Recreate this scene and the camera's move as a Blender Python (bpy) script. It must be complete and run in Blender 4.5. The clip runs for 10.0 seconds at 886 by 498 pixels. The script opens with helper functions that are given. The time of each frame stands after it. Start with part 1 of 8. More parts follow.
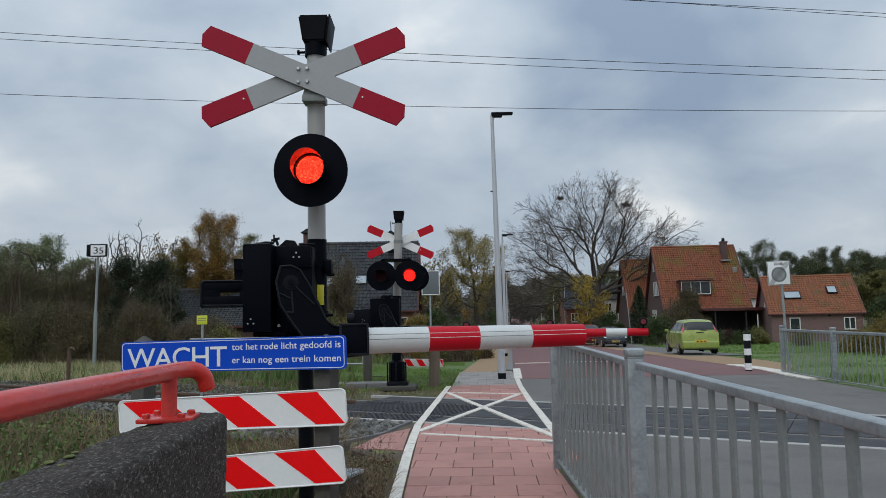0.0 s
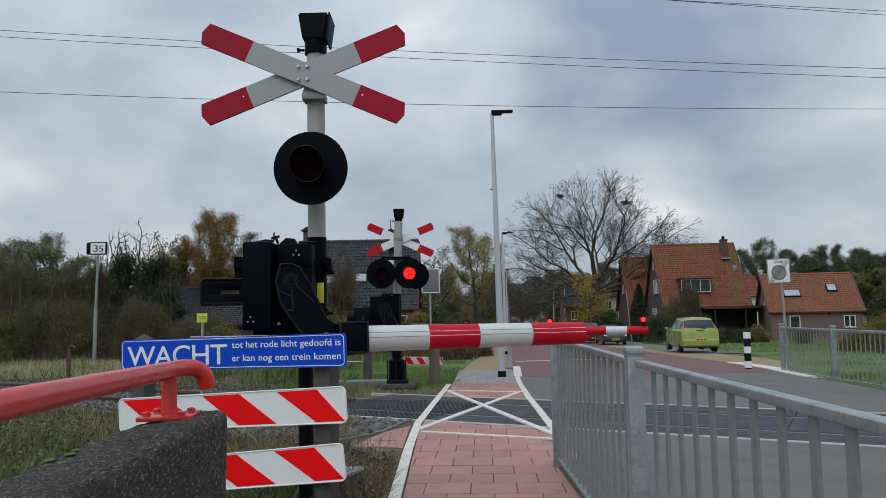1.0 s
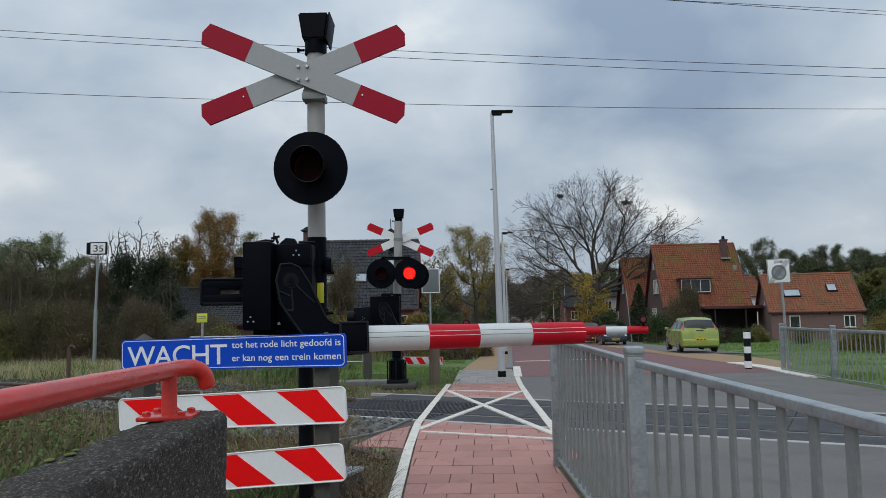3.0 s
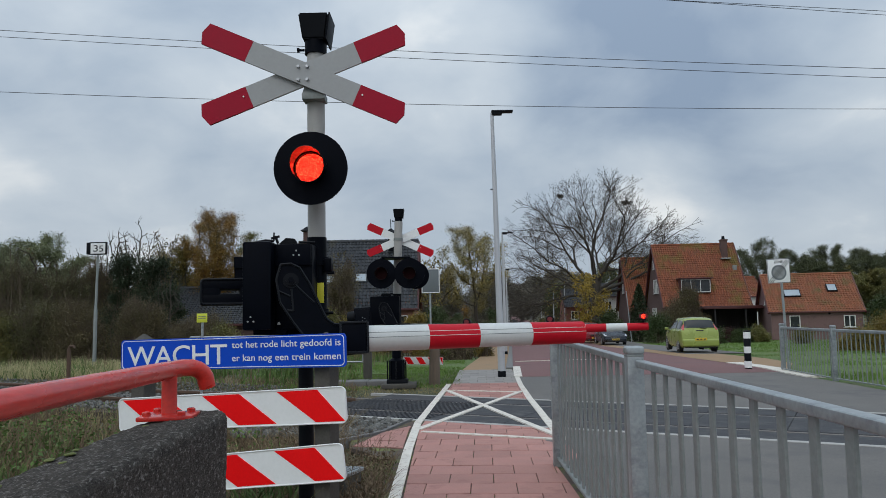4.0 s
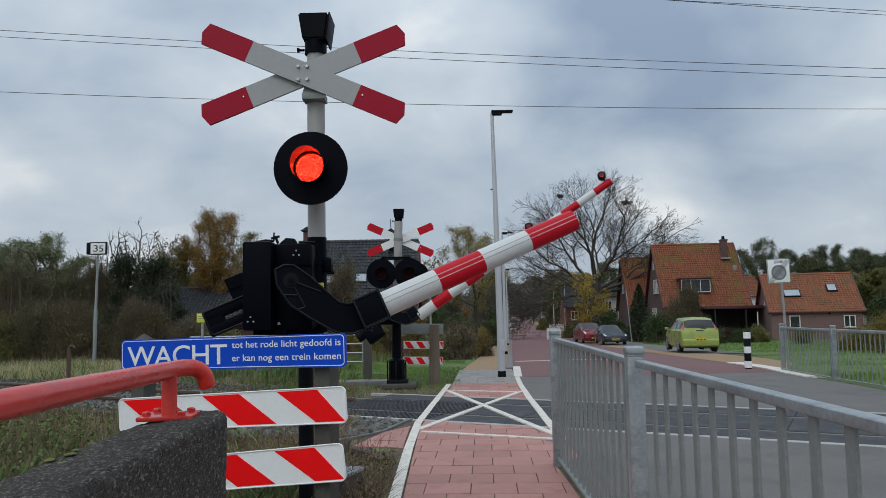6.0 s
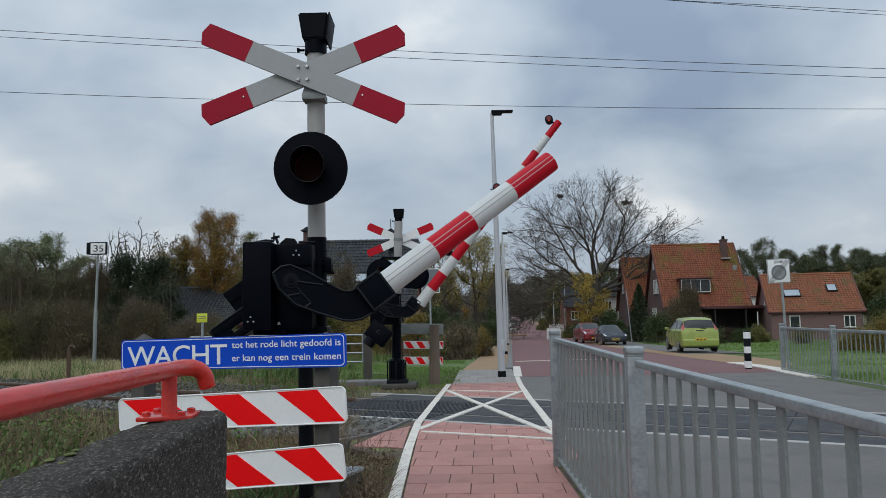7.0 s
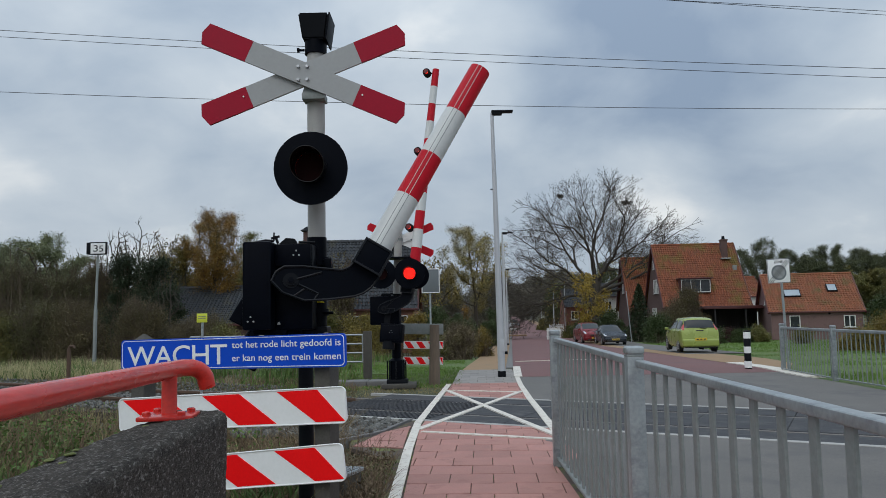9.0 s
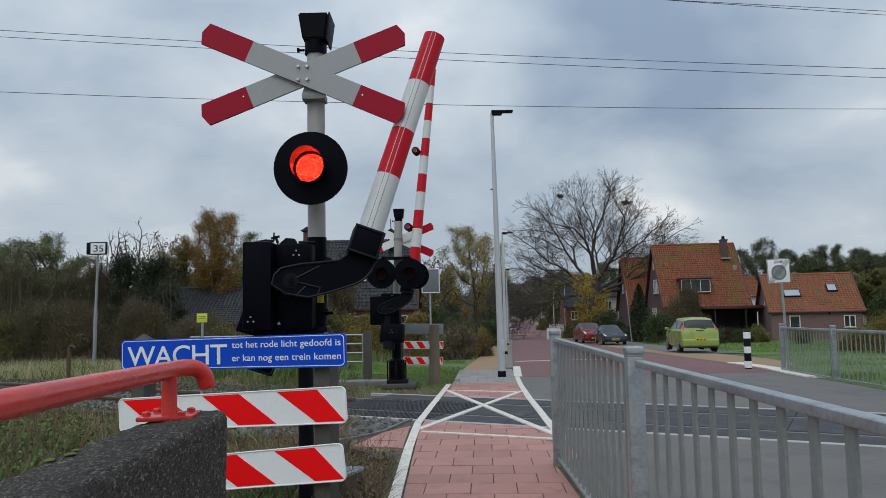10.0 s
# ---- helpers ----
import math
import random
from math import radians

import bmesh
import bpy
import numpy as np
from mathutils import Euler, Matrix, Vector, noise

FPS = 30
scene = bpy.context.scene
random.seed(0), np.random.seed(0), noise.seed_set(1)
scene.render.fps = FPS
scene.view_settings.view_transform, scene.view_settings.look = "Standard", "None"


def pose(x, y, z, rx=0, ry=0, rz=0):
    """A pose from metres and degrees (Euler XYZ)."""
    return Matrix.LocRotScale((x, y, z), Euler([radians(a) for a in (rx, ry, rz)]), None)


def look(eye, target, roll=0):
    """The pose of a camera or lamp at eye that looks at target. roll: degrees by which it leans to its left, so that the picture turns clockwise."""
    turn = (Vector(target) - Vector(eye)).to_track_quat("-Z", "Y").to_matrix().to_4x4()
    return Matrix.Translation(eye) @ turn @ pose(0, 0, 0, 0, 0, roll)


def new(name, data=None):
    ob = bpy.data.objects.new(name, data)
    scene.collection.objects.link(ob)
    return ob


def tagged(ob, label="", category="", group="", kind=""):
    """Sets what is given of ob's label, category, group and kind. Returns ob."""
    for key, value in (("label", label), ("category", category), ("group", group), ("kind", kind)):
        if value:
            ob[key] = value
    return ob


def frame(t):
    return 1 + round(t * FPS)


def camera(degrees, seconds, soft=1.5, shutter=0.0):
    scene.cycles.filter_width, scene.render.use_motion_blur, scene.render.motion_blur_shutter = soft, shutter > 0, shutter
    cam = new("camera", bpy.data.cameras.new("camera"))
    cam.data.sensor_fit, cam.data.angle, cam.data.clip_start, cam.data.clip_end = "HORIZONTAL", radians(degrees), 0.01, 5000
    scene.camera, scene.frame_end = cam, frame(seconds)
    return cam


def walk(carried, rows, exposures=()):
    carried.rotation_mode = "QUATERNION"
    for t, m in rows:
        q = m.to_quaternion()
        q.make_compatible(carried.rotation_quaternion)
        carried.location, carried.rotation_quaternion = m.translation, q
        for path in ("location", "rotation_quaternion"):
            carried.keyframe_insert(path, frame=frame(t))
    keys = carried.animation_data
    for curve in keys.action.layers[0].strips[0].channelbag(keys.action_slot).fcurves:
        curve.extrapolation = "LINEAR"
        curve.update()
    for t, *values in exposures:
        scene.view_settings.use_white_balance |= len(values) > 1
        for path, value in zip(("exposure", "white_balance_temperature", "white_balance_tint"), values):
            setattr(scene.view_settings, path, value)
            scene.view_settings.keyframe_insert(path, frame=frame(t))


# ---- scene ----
# The camera stands still on the cycle path, after a slight settling tilt in the first second.
EYE = (0.0, 0.0, 1.55)
LENS = 60.3


def aim(up):
    return look(EYE, (0.0, 10.0, 1.55 + 10.0 * math.tan(radians(up))), -1.08)


cam = camera(LENS, 10.0, soft=0.5)
walk(cam, [(0.0, aim(4.98)), (0.5, aim(4.89)), (1.0, aim(4.83)), (1.5, aim(4.83)), (10.0, aim(4.83))])

# World: overcast daylight with broken grey cloud, brighter towards the zenith.
scene.view_settings.exposure = 0.04
SUN_UP, SUN_ROUND = 42.0, 200.0
world = bpy.data.worlds.new("world")
scene.world = world
world.use_nodes = True


def sky_nodes():
    nt = world.node_tree
    nt.nodes.clear()
    N, L = nt.nodes.new, nt.links.new
    out, bg = N("ShaderNodeOutputWorld"), N("ShaderNodeBackground")
    sky = N("ShaderNodeTexSky")
    sky.sky_type, sky.sun_disc = "NISHITA", False
    sky.sun_elevation, sky.sun_rotation = radians(SUN_UP), radians(SUN_ROUND)
    co = N("ShaderNodeTexCoord")
    sep = N("ShaderNodeSeparateXYZ")
    L(co.outputs["Generated"], sep.inputs[0])
    up = N("ShaderNodeMath")
    up.operation = "MAXIMUM"
    L(sep.outputs["Z"], up.inputs[0])
    up.inputs[1].default_value = 0.0
    lift = N("ShaderNodeMath")
    lift.operation = "ADD"
    L(up.outputs[0], lift.inputs[0])
    lift.inputs[1].default_value = 0.42
    div = N("ShaderNodeVectorMath")
    div.operation = "DIVIDE"
    cmb = N("ShaderNodeCombineXYZ")
    for k in range(3):
        L(lift.outputs[0], cmb.inputs[k])
    L(co.outputs["Generated"], div.inputs[0])
    L(cmb.outputs[0], div.inputs[1])
    mp = N("ShaderNodeMapping")
    L(div.outputs[0], mp.inputs[0])
    mp.inputs["Location"].default_value = (CLOUD_SHIFT[0], CLOUD_SHIFT[1], 0)
    mp.inputs["Scale"].default_value = (1.0, 1.0, 0.2)
    big, small = N("ShaderNodeTexNoise"), N("ShaderNodeTexNoise")
    for n, s, det, ro in ((big, 1.1, 3.0, 0.5), (small, 3.0, 6.0, 0.52)):
        L(mp.outputs[0], n.inputs["Vector"])
        n.inputs["Scale"].default_value, n.inputs["Detail"].default_value, n.inputs["Roughness"].default_value = s, det, ro
        n.inputs["Distortion"].default_value = 0.25
    add = N("ShaderNodeMath")
    add.operation = "MULTIPLY_ADD"
    L(small.outputs["Fac"], add.inputs[0])
    add.inputs[1].default_value = 0.55
    L(big.outputs["Fac"], add.inputs[2])
    # thin places in the cloud where the light breaks through
    last = add.outputs[0]
    for way, reach, gain_here in BREAKS:
        dot = N("ShaderNodeVectorMath")
        dot.operation = "DOT_PRODUCT"
        L(co.outputs["Generated"], dot.inputs[0])
        dot.inputs[1].default_value = Vector(way).normalized()
        soft = N("ShaderNodeMapRange")
        soft.interpolation_type = "SMOOTHSTEP"
        L(dot.outputs["Value"], soft.inputs[0])
        soft.inputs[1].default_value, soft.inputs[2].default_value = math.cos(radians(reach)), 1.0
        soft.inputs[3].default_value, soft.inputs[4].default_value = 0.0, gain_here
        plus = N("ShaderNodeMath")
        L(last, plus.inputs[0])
        L(soft.outputs[0], plus.inputs[1])
        last = plus.outputs[0]
    ramp = N("ShaderNodeValToRGB")
    L(last, ramp.inputs[0])
    e = ramp.color_ramp.elements
    e[0].position, e[0].color = 0.58, (0.25, 0.327, 0.44, 1)
    e[1].position, e[1].color = 1.0, (0.88, 0.895, 0.885, 1)
    m = e.new(0.72)
    m.color = (0.39, 0.468, 0.560, 1)
    m = e.new(0.86)
    m.color = (0.53, 0.598, 0.665, 1)
    # soft grey band of far cloud at the horizon
    haze = N("ShaderNodeMapRange")
    L(sep.outputs["Z"], haze.inputs[0])
    haze.inputs[1].default_value, haze.inputs[2].default_value = 0.0, 0.22
    haze.inputs[3].default_value, haze.inputs[4].default_value = 0.6, 0.0
    mix = N("ShaderNodeMix")
    mix.data_type = "RGBA"
    L(haze.outputs[0], mix.inputs[0])
    L(ramp.outputs[0], mix.inputs[6])
    mix.inputs[7].default_value = (0.47, 0.53, 0.60, 1)
    # overcast sky grows brighter overhead
    sq = N("ShaderNodeMath")
    sq.operation = "POWER"
    L(up.outputs[0], sq.inputs[0])
    sq.inputs[1].default_value = 2.0
    gain = N("ShaderNodeMath")
    gain.operation = "MULTIPLY_ADD"
    L(sq.outputs[0], gain.inputs[0])
    gain.inputs[1].default_value, gain.inputs[2].default_value = ZENITH, 1.0
    sc = N("ShaderNodeVectorMath")
    sc.operation = "SCALE"
    L(mix.outputs[2], sc.inputs[0])
    L(gain.outputs[0], sc.inputs["Scale"])
    blue = N("ShaderNodeVectorMath")
    blue.operation = "SCALE"
    L(sky.outputs[0], blue.inputs[0])
    blue.inputs["Scale"].default_value = 0.05
    tot = N("ShaderNodeMix")
    tot.data_type = "RGBA"
    tot.inputs[0].default_value = 0.92
    L(blue.outputs[0], tot.inputs[6])
    L(sc.outputs[0], tot.inputs[7])
    L(tot.outputs[2], bg.inputs[0])
    bg.inputs[1].default_value = 1.0
    L(bg.outputs[0], out.inputs[0])


CLOUD_SHIFT = (0.4, 1.3)
BREAKS = (((0.15, 1.0, 0.29), 8, 0.12), ((0.29, 1.0, 0.165), 5, 0.16), ((0.57, 1.0, 0.19), 8, 0.03), ((0.0, 1.0, 0.30), 8, 0.06), ((-0.5, 1.0, 0.12), 16, 0.10), ((0.36, 1.0, 0.36), 16, -0.12), ((0.45, 1.0, 0.24), 9, -0.08), ((-0.2, 1.0, 0.34), 14, -0.05), ((0.52, 1.0, 0.10), 8, -0.10))
ZENITH = 1.4
sky_nodes()
lamp_data = bpy.data.lights.new("sun", "SUN")
lamp_data.energy, lamp_data.angle, lamp_data.color = 0.6, radians(40), (1.0, 0.96, 0.9)
sun = new("sun", lamp_data)
sun.matrix_world = look((0, 0, 30), (0 - 30 * math.sin(radians(SUN_ROUND)) / math.tan(radians(SUN_UP)), -30 * math.cos(radians(SUN_ROUND)) / math.tan(radians(SUN_UP)), 0))


# ---- materials ----
def mat(name, col, rough=0.6, metal=0.0, vary=0.2, scale=6.0, fine=90.0, bump=0.15, stain=None, stain_at=0.62, stain_scale=3.0,
        per_piece=0.0, per_island=0.0, spec=0.5, coat=0.0, space="Object", bump_size=0.004, stretch=(1, 1, 1)):
    """A surface with broad blotches, fine grain, an optional stain colour and fine relief."""
    m = bpy.data.materials.new(name)
    m.use_nodes = True
    nt = m.node_tree
    N, L = nt.nodes.new, nt.links.new
    b = nt.nodes["Principled BSDF"]
    co = N("ShaderNodeTexCoord")
    mp = N("ShaderNodeMapping")
    mp.inputs["Scale"].default_value = stretch
    if space == "World":
        geo = N("ShaderNodeNewGeometry")
        L(geo.outputs["Position"], mp.inputs[0])
    else:
        L(co.outputs["Object"], mp.inputs[0])
    n1, n2 = N("ShaderNodeTexNoise"), N("ShaderNodeTexNoise")
    for n, s, d in ((n1, scale, 4.0), (n2, fine, 3.0)):
        L(mp.outputs[0], n.inputs["Vector"])
        n.inputs["Scale"].default_value, n.inputs["Detail"].default_value = s, d
    s = N("ShaderNodeMath")
    s.operation = "ADD"
    L(n1.outputs["Fac"], s.inputs[0])
    L(n2.outputs["Fac"], s.inputs[1])
    last = s.outputs[0]
    rest = 1.0
    for amount, kind in ((per_piece, "obj"), (per_island, "isl")):
        if amount:
            src = N("ShaderNodeObjectInfo").outputs["Random"] if kind == "obj" else N("ShaderNodeNewGeometry").outputs["Random Per Island"]
            a = N("ShaderNodeMath")
            a.operation = "MULTIPLY_ADD"
            L(src, a.inputs[0])
            a.inputs[1].default_value = amount * 2
            L(last, a.inputs[2])
            last, rest = a.outputs[0], rest + amount
    r = N("ShaderNodeMapRange")
    L(last, r.inputs[0])
    r.inputs[1].default_value, r.inputs[2].default_value = rest - 0.5 - (rest - 1) * 0.6, rest + 0.5 + (rest - 1) * 0.6
    r.inputs[3].default_value, r.inputs[4].default_value = 1.0 - vary, 1.0 + vary
    base = N("ShaderNodeVectorMath")
    base.operation = "SCALE"
    base.inputs[0].default_value = col
    L(r.outputs[0], base.inputs["Scale"])
    colour = base.outputs[0]
    if stain:
        n3 = N("ShaderNodeTexNoise")
        L(mp.outputs[0], n3.inputs["Vector"])
        n3.inputs["Scale"].default_value, n3.inputs["Detail"].default_value, n3.inputs["Roughness"].default_value = stain_scale, 8.0, 0.65
        f = N("ShaderNodeMapRange")
        L(n3.outputs["Fac"], f.inputs[0])
        f.inputs[1].default_value, f.inputs[2].default_value = stain_at - 0.07, stain_at + 0.1
        mx = N("ShaderNodeMix")
        mx.data_type = "RGBA"
        L(f.outputs[0], mx.inputs[0])
        L(colour, mx.inputs[6])
        mx.inputs[7].default_value = (*stain, 1)
        colour = mx.outputs[2]
    L(colour, b.inputs["Base Color"])
    rr = N("ShaderNodeMapRange")
    L(n1.outputs["Fac"], rr.inputs[0])
    rr.inputs[1].default_value, rr.inputs[2].default_value = 0.3, 0.7
    rr.inputs[3].default_value, rr.inputs[4].default_value = max(0.03, rough - 0.08), min(1.0, rough + 0.08)
    L(rr.outputs[0], b.inputs["Roughness"])
    b.inputs["Metallic"].default_value = metal
    b.inputs["Specular IOR Level"].default_value = spec
    b.inputs["Coat Weight"].default_value = coat
    if bump:
        bp = N("ShaderNodeBump")
        bp.inputs["Strength"].default_value, bp.inputs["Distance"].default_value = bump, bump_size
        L(s.outputs[0], bp.inputs["Height"])
        L(bp.outputs[0], b.inputs["Normal"])
    return m


def glow(name, col, power, hot_by=0.16):
    m = bpy.data.materials.new(name)
    m.use_nodes = True
    nt = m.node_tree
    N, L = nt.nodes.new, nt.links.new
    b = nt.nodes["Principled BSDF"]
    b.inputs["Base Color"].default_value = (0.1, 0.002, 0.002, 1)
    b.inputs["Specular IOR Level"].default_value = 0.15
    v = N("ShaderNodeTexVoronoi")
    co = N("ShaderNodeTexCoord")
    L(co.outputs["Object"], v.inputs["Vector"])
    v.inputs["Scale"].default_value = 75.0
    r = N("ShaderNodeMapRange")
    L(v.outputs["Distance"], r.inputs[0])
    r.inputs[1].default_value, r.inputs[2].default_value = 0.1, 0.7
    r.inputs[3].default_value, r.inputs[4].default_value = power * 1.35, power * 0.45
    n = N("ShaderNodeTexNoise")
    mp = N("ShaderNodeMapping")
    mp.inputs["Scale"].default_value = (1, 1, 2.4)
    L(co.outputs["Object"], mp.inputs[0])
    L(mp.outputs[0], n.inputs["Vector"])
    n.inputs["Scale"].default_value, n.inputs["Detail"].default_value, n.inputs["Distortion"].default_value = 85.0, 3.0, 1.2
    hot = N("ShaderNodeValToRGB")
    L(n.outputs["Fac"], hot.inputs[0])
    hot.color_ramp.elements[0].position, hot.color_ramp.elements[0].color = 0.5, (*col, 1)
    hot.color_ramp.elements[1].position, hot.color_ramp.elements[1].color = 0.72, (1.0, col[1] + hot_by, col[2] + hot_by * 0.4, 1)
    L(hot.outputs[0], b.inputs["Emission Color"])
    L(r.outputs[0], b.inputs["Emission Strength"])
    return m


POLE_GREY = mat("pole_grey_paint", (0.36, 0.35, 0.33), 0.55, vary=0.10, scale=5, fine=120, bump=0.05, stain=(0.2, 0.19, 0.17), stain_at=0.68)
BLACK = mat("black_enamel", (0.0009, 0.0019, 0.0050), 0.5, vary=0.5, scale=5, fine=80, bump=0.08, stain=(0.0045, 0.0055, 0.0085), stain_at=0.62, spec=0.07)
# rims and ribs: edge highlights and worn enamel, both put into a paler colour
BLACK_WORN_GLINT = mat("black_enamel_worn_glint_edge", (0.007, 0.0085, 0.0115), 0.4, vary=0.6, scale=14, fine=120, bump=0.1, stain=(0.022, 0.022, 0.022), stain_at=0.66, stain_scale=9, spec=0.2)
BLACK_DULL = mat("black_dull", (0.0042, 0.0054, 0.0080), 0.55, vary=0.3, scale=7, bump=0.06, spec=0.14)
SIGN_WHITE = mat("sign_white", (0.84, 0.85, 0.84), 0.35, vary=0.05, scale=4, fine=40, bump=0.02, stain=(0.55, 0.56, 0.54), stain_at=0.7)
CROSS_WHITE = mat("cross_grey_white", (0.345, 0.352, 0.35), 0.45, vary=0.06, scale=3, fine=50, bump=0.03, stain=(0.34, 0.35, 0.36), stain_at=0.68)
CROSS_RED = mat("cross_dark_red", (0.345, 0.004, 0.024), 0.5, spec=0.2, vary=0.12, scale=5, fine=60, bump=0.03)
SIGN_RED = mat("sign_red", (0.93, 0.008, 0.010), 0.4, spec=0.12, vary=0.07, scale=5, fine=60, bump=0.02)
BOOM_WHITE = mat("boom_white", (0.60, 0.615, 0.60), 0.4, vary=0.08, scale=3, fine=40, bump=0.03, stain=(0.5, 0.5, 0.48), stain_at=0.66)
BOOM_RED = mat("boom_red", (0.50, 0.006, 0.018), 0.45, spec=0.2, vary=0.10, scale=4, fine=60, bump=0.03)
SIGN_BLUE = mat("sign_blue", (0.003, 0.068, 0.56), 0.4, spec=0.2, vary=0.07, scale=4, fine=50, bump=0.02)
GALV = mat("galvanised_steel", (0.325, 0.352, 0.36), 0.42, metal=0.4, vary=0.28, scale=9, fine=45, bump=0.12, stain=(0.20, 0.22, 0.235), stain_at=0.58, stain_scale=7)
GALV_DARK = mat("weathered_galvanised_steel", (0.225, 0.245, 0.235), 0.65, metal=0.15, vary=0.2, scale=8, fine=70, bump=0.06, stain=(0.27, 0.28, 0.28), stain_at=0.6, stain_scale=6)
STEEL = mat("bolt_steel", (0.45, 0.46, 0.47), 0.35, metal=0.8, vary=0.15, scale=20)
RAIL_RED = mat("handrail_red_paint", (0.56, 0.030, 0.020), 0.3, vary=0.25, scale=9, fine=110, bump=0.2, stain=(0.36, 0.012, 0.02), stain_at=0.6, stain_scale=12, spec=0.45, coat=0.15, stretch=(1, 0.2, 1))
CONCRETE_OLD = mat("weathered_concrete", (0.062, 0.055, 0.048), 0.95, vary=0.9, scale=44, fine=240, bump=1.0, bump_size=0.008, stain=(0.29, 0.275, 0.25), stain_at=0.60, stain_scale=95, spec=0.15, stretch=(1.1, 0.6, 1.1))
MOSS = mat("green_moss", (0.13, 0.15, 0.045), 0.95, vary=0.5, scale=40, fine=160, bump=0.8, bump_size=0.006)
CONCRETE_POST = mat("concrete_post", (0.075, 0.069, 0.06), 0.9, vary=0.3, scale=9, fine=90, bump=0.5, stain=(0.09, 0.085, 0.07), stain_at=0.58, stain_scale=8)
CONCRETE_GREY = mat("grey_concrete", (0.17, 0.165, 0.16), 0.9, vary=0.2, scale=5, fine=60, bump=0.4)
CONCRETE = mat("pale_concrete", (0.38, 0.37, 0.35), 0.85, vary=0.16, scale=4, fine=60, bump=0.3, stain=(0.24, 0.23, 0.21), stain_at=0.6, space="World")
WHITE_LINE = mat("white_road_line", (0.69, 0.645, 0.57), 0.75, vary=0.16, scale=3, fine=70, bump=0.2, stain=(0.44, 0.35, 0.30), stain_at=0.585, stain_scale=11, space="World")
TILE_RED = mat("red_concrete_tile", (0.40, 0.200, 0.168), 0.85, vary=0.27, scale=5, fine=90, bump=0.25, per_piece=0.3, stain=(0.30, 0.14, 0.12), stain_at=0.63, stain_scale=3, space="World")
TILE_GREY = mat("grey_concrete_tile", (0.27, 0.25, 0.23), 0.85, vary=0.16, scale=4, fine=80, bump=0.25, per_piece=0.5, space="World")
JOINT = mat("joint_sand", (0.085, 0.062, 0.048), 0.95, vary=0.4, scale=6, fine=90, bump=0.4, stain=(0.15, 0.18, 0.04), stain_at=0.56, stain_scale=3.2, space="World")
BRICK_YELLOW = mat("yellow_paving_brick", (0.30, 0.188, 0.100), 0.85, vary=0.2, scale=2, fine=40, bump=0.3, stain=(0.22, 0.17, 0.09), stain_at=0.58, space="World")
ASPHALT = mat("asphalt_grey", (0.140, 0.131, 0.120), 0.85, vary=0.42, scale=0.8, fine=75, bump=0.35, stain=(0.10, 0.095, 0.095), stain_at=0.6, stain_scale=0.9, space="World")
ASPHALT_RED = mat("asphalt_red", (0.175, 0.085, 0.080), 0.85, vary=0.22, scale=0.7, fine=110, bump=0.3, stain=(0.13, 0.07, 0.07), stain_at=0.6, stain_scale=0.8, space="World")
RUBBER = mat("crossing_rubber", (0.036, 0.036, 0.040), 0.75, vary=0.2, scale=2.5, fine=60, bump=0.3, stain=(0.075, 0.073, 0.07), stain_at=0.58, space="World")
RAIL_STEEL = mat("rail_head_steel", (0.17, 0.145, 0.125), 0.5, metal=0.4, vary=0.1, scale=3, space="World")
RAIL_RUST = mat("rail_rust", (0.10, 0.06, 0.04), 0.8, vary=0.25, scale=6, space="World")
BALLAST = mat("ballast_stone", (0.135, 0.134, 0.124), 0.9, vary=0.62, scale=6, fine=50, bump=0.4, per_island=0.9, space="World")
BALLAST_BED = mat("ballast_bed", (0.085, 0.068, 0.05), 0.95, vary=0.6, scale=14, fine=30, bump=1.0, bump_size=0.04, space="World")
SOIL = mat("ground_soil_grass", (0.062, 0.066, 0.026), 0.95, vary=0.35, scale=0.8, fine=14, bump=0.6, bump_size=0.03, stain=(0.105, 0.08, 0.048), stain_at=0.53, stain_scale=0.9, space="World")
WOOD = mat("weathered_wood", (0.15, 0.115, 0.085), 0.9, vary=0.3, scale=10, fine=60, bump=0.6, stretch=(1, 1, 0.12))
LAMP_ALU = mat("lamp_post_aluminium", (0.50, 0.51, 0.53), 0.45, metal=0.3, vary=0.08, scale=3, bump=0.04)
LED_RED = glow("lit_red_lens", (1.0, 0.006, 0.003), 3.4)
LED_AMBER = glow("lit_far_lens", (1.0, 0.006, 0.006), 2.6, 0.06)
BOOM_LIGHT = mat("boom_light_dark_red", (0.15, 0.016, 0.020), 0.4, vary=0.3, scale=20, bump=0.05, spec=0.3)
LENS_DARK = mat("unlit_red_lens", (0.014, 0.0015, 0.002), 0.7, vary=0.3, scale=60, bump=0.1, spec=0.1)
COWL_BLACK = mat("cowl_black_gloss", (0.008, 0.007, 0.007), 0.2, vary=0.15, scale=10, bump=0.03)
YELLOW_TAG = mat("yellow_sticker", (0.68, 0.62, 0.04), 0.5, vary=0.06)


# ---- mesh helpers ----
def B():
    return bmesh.new()


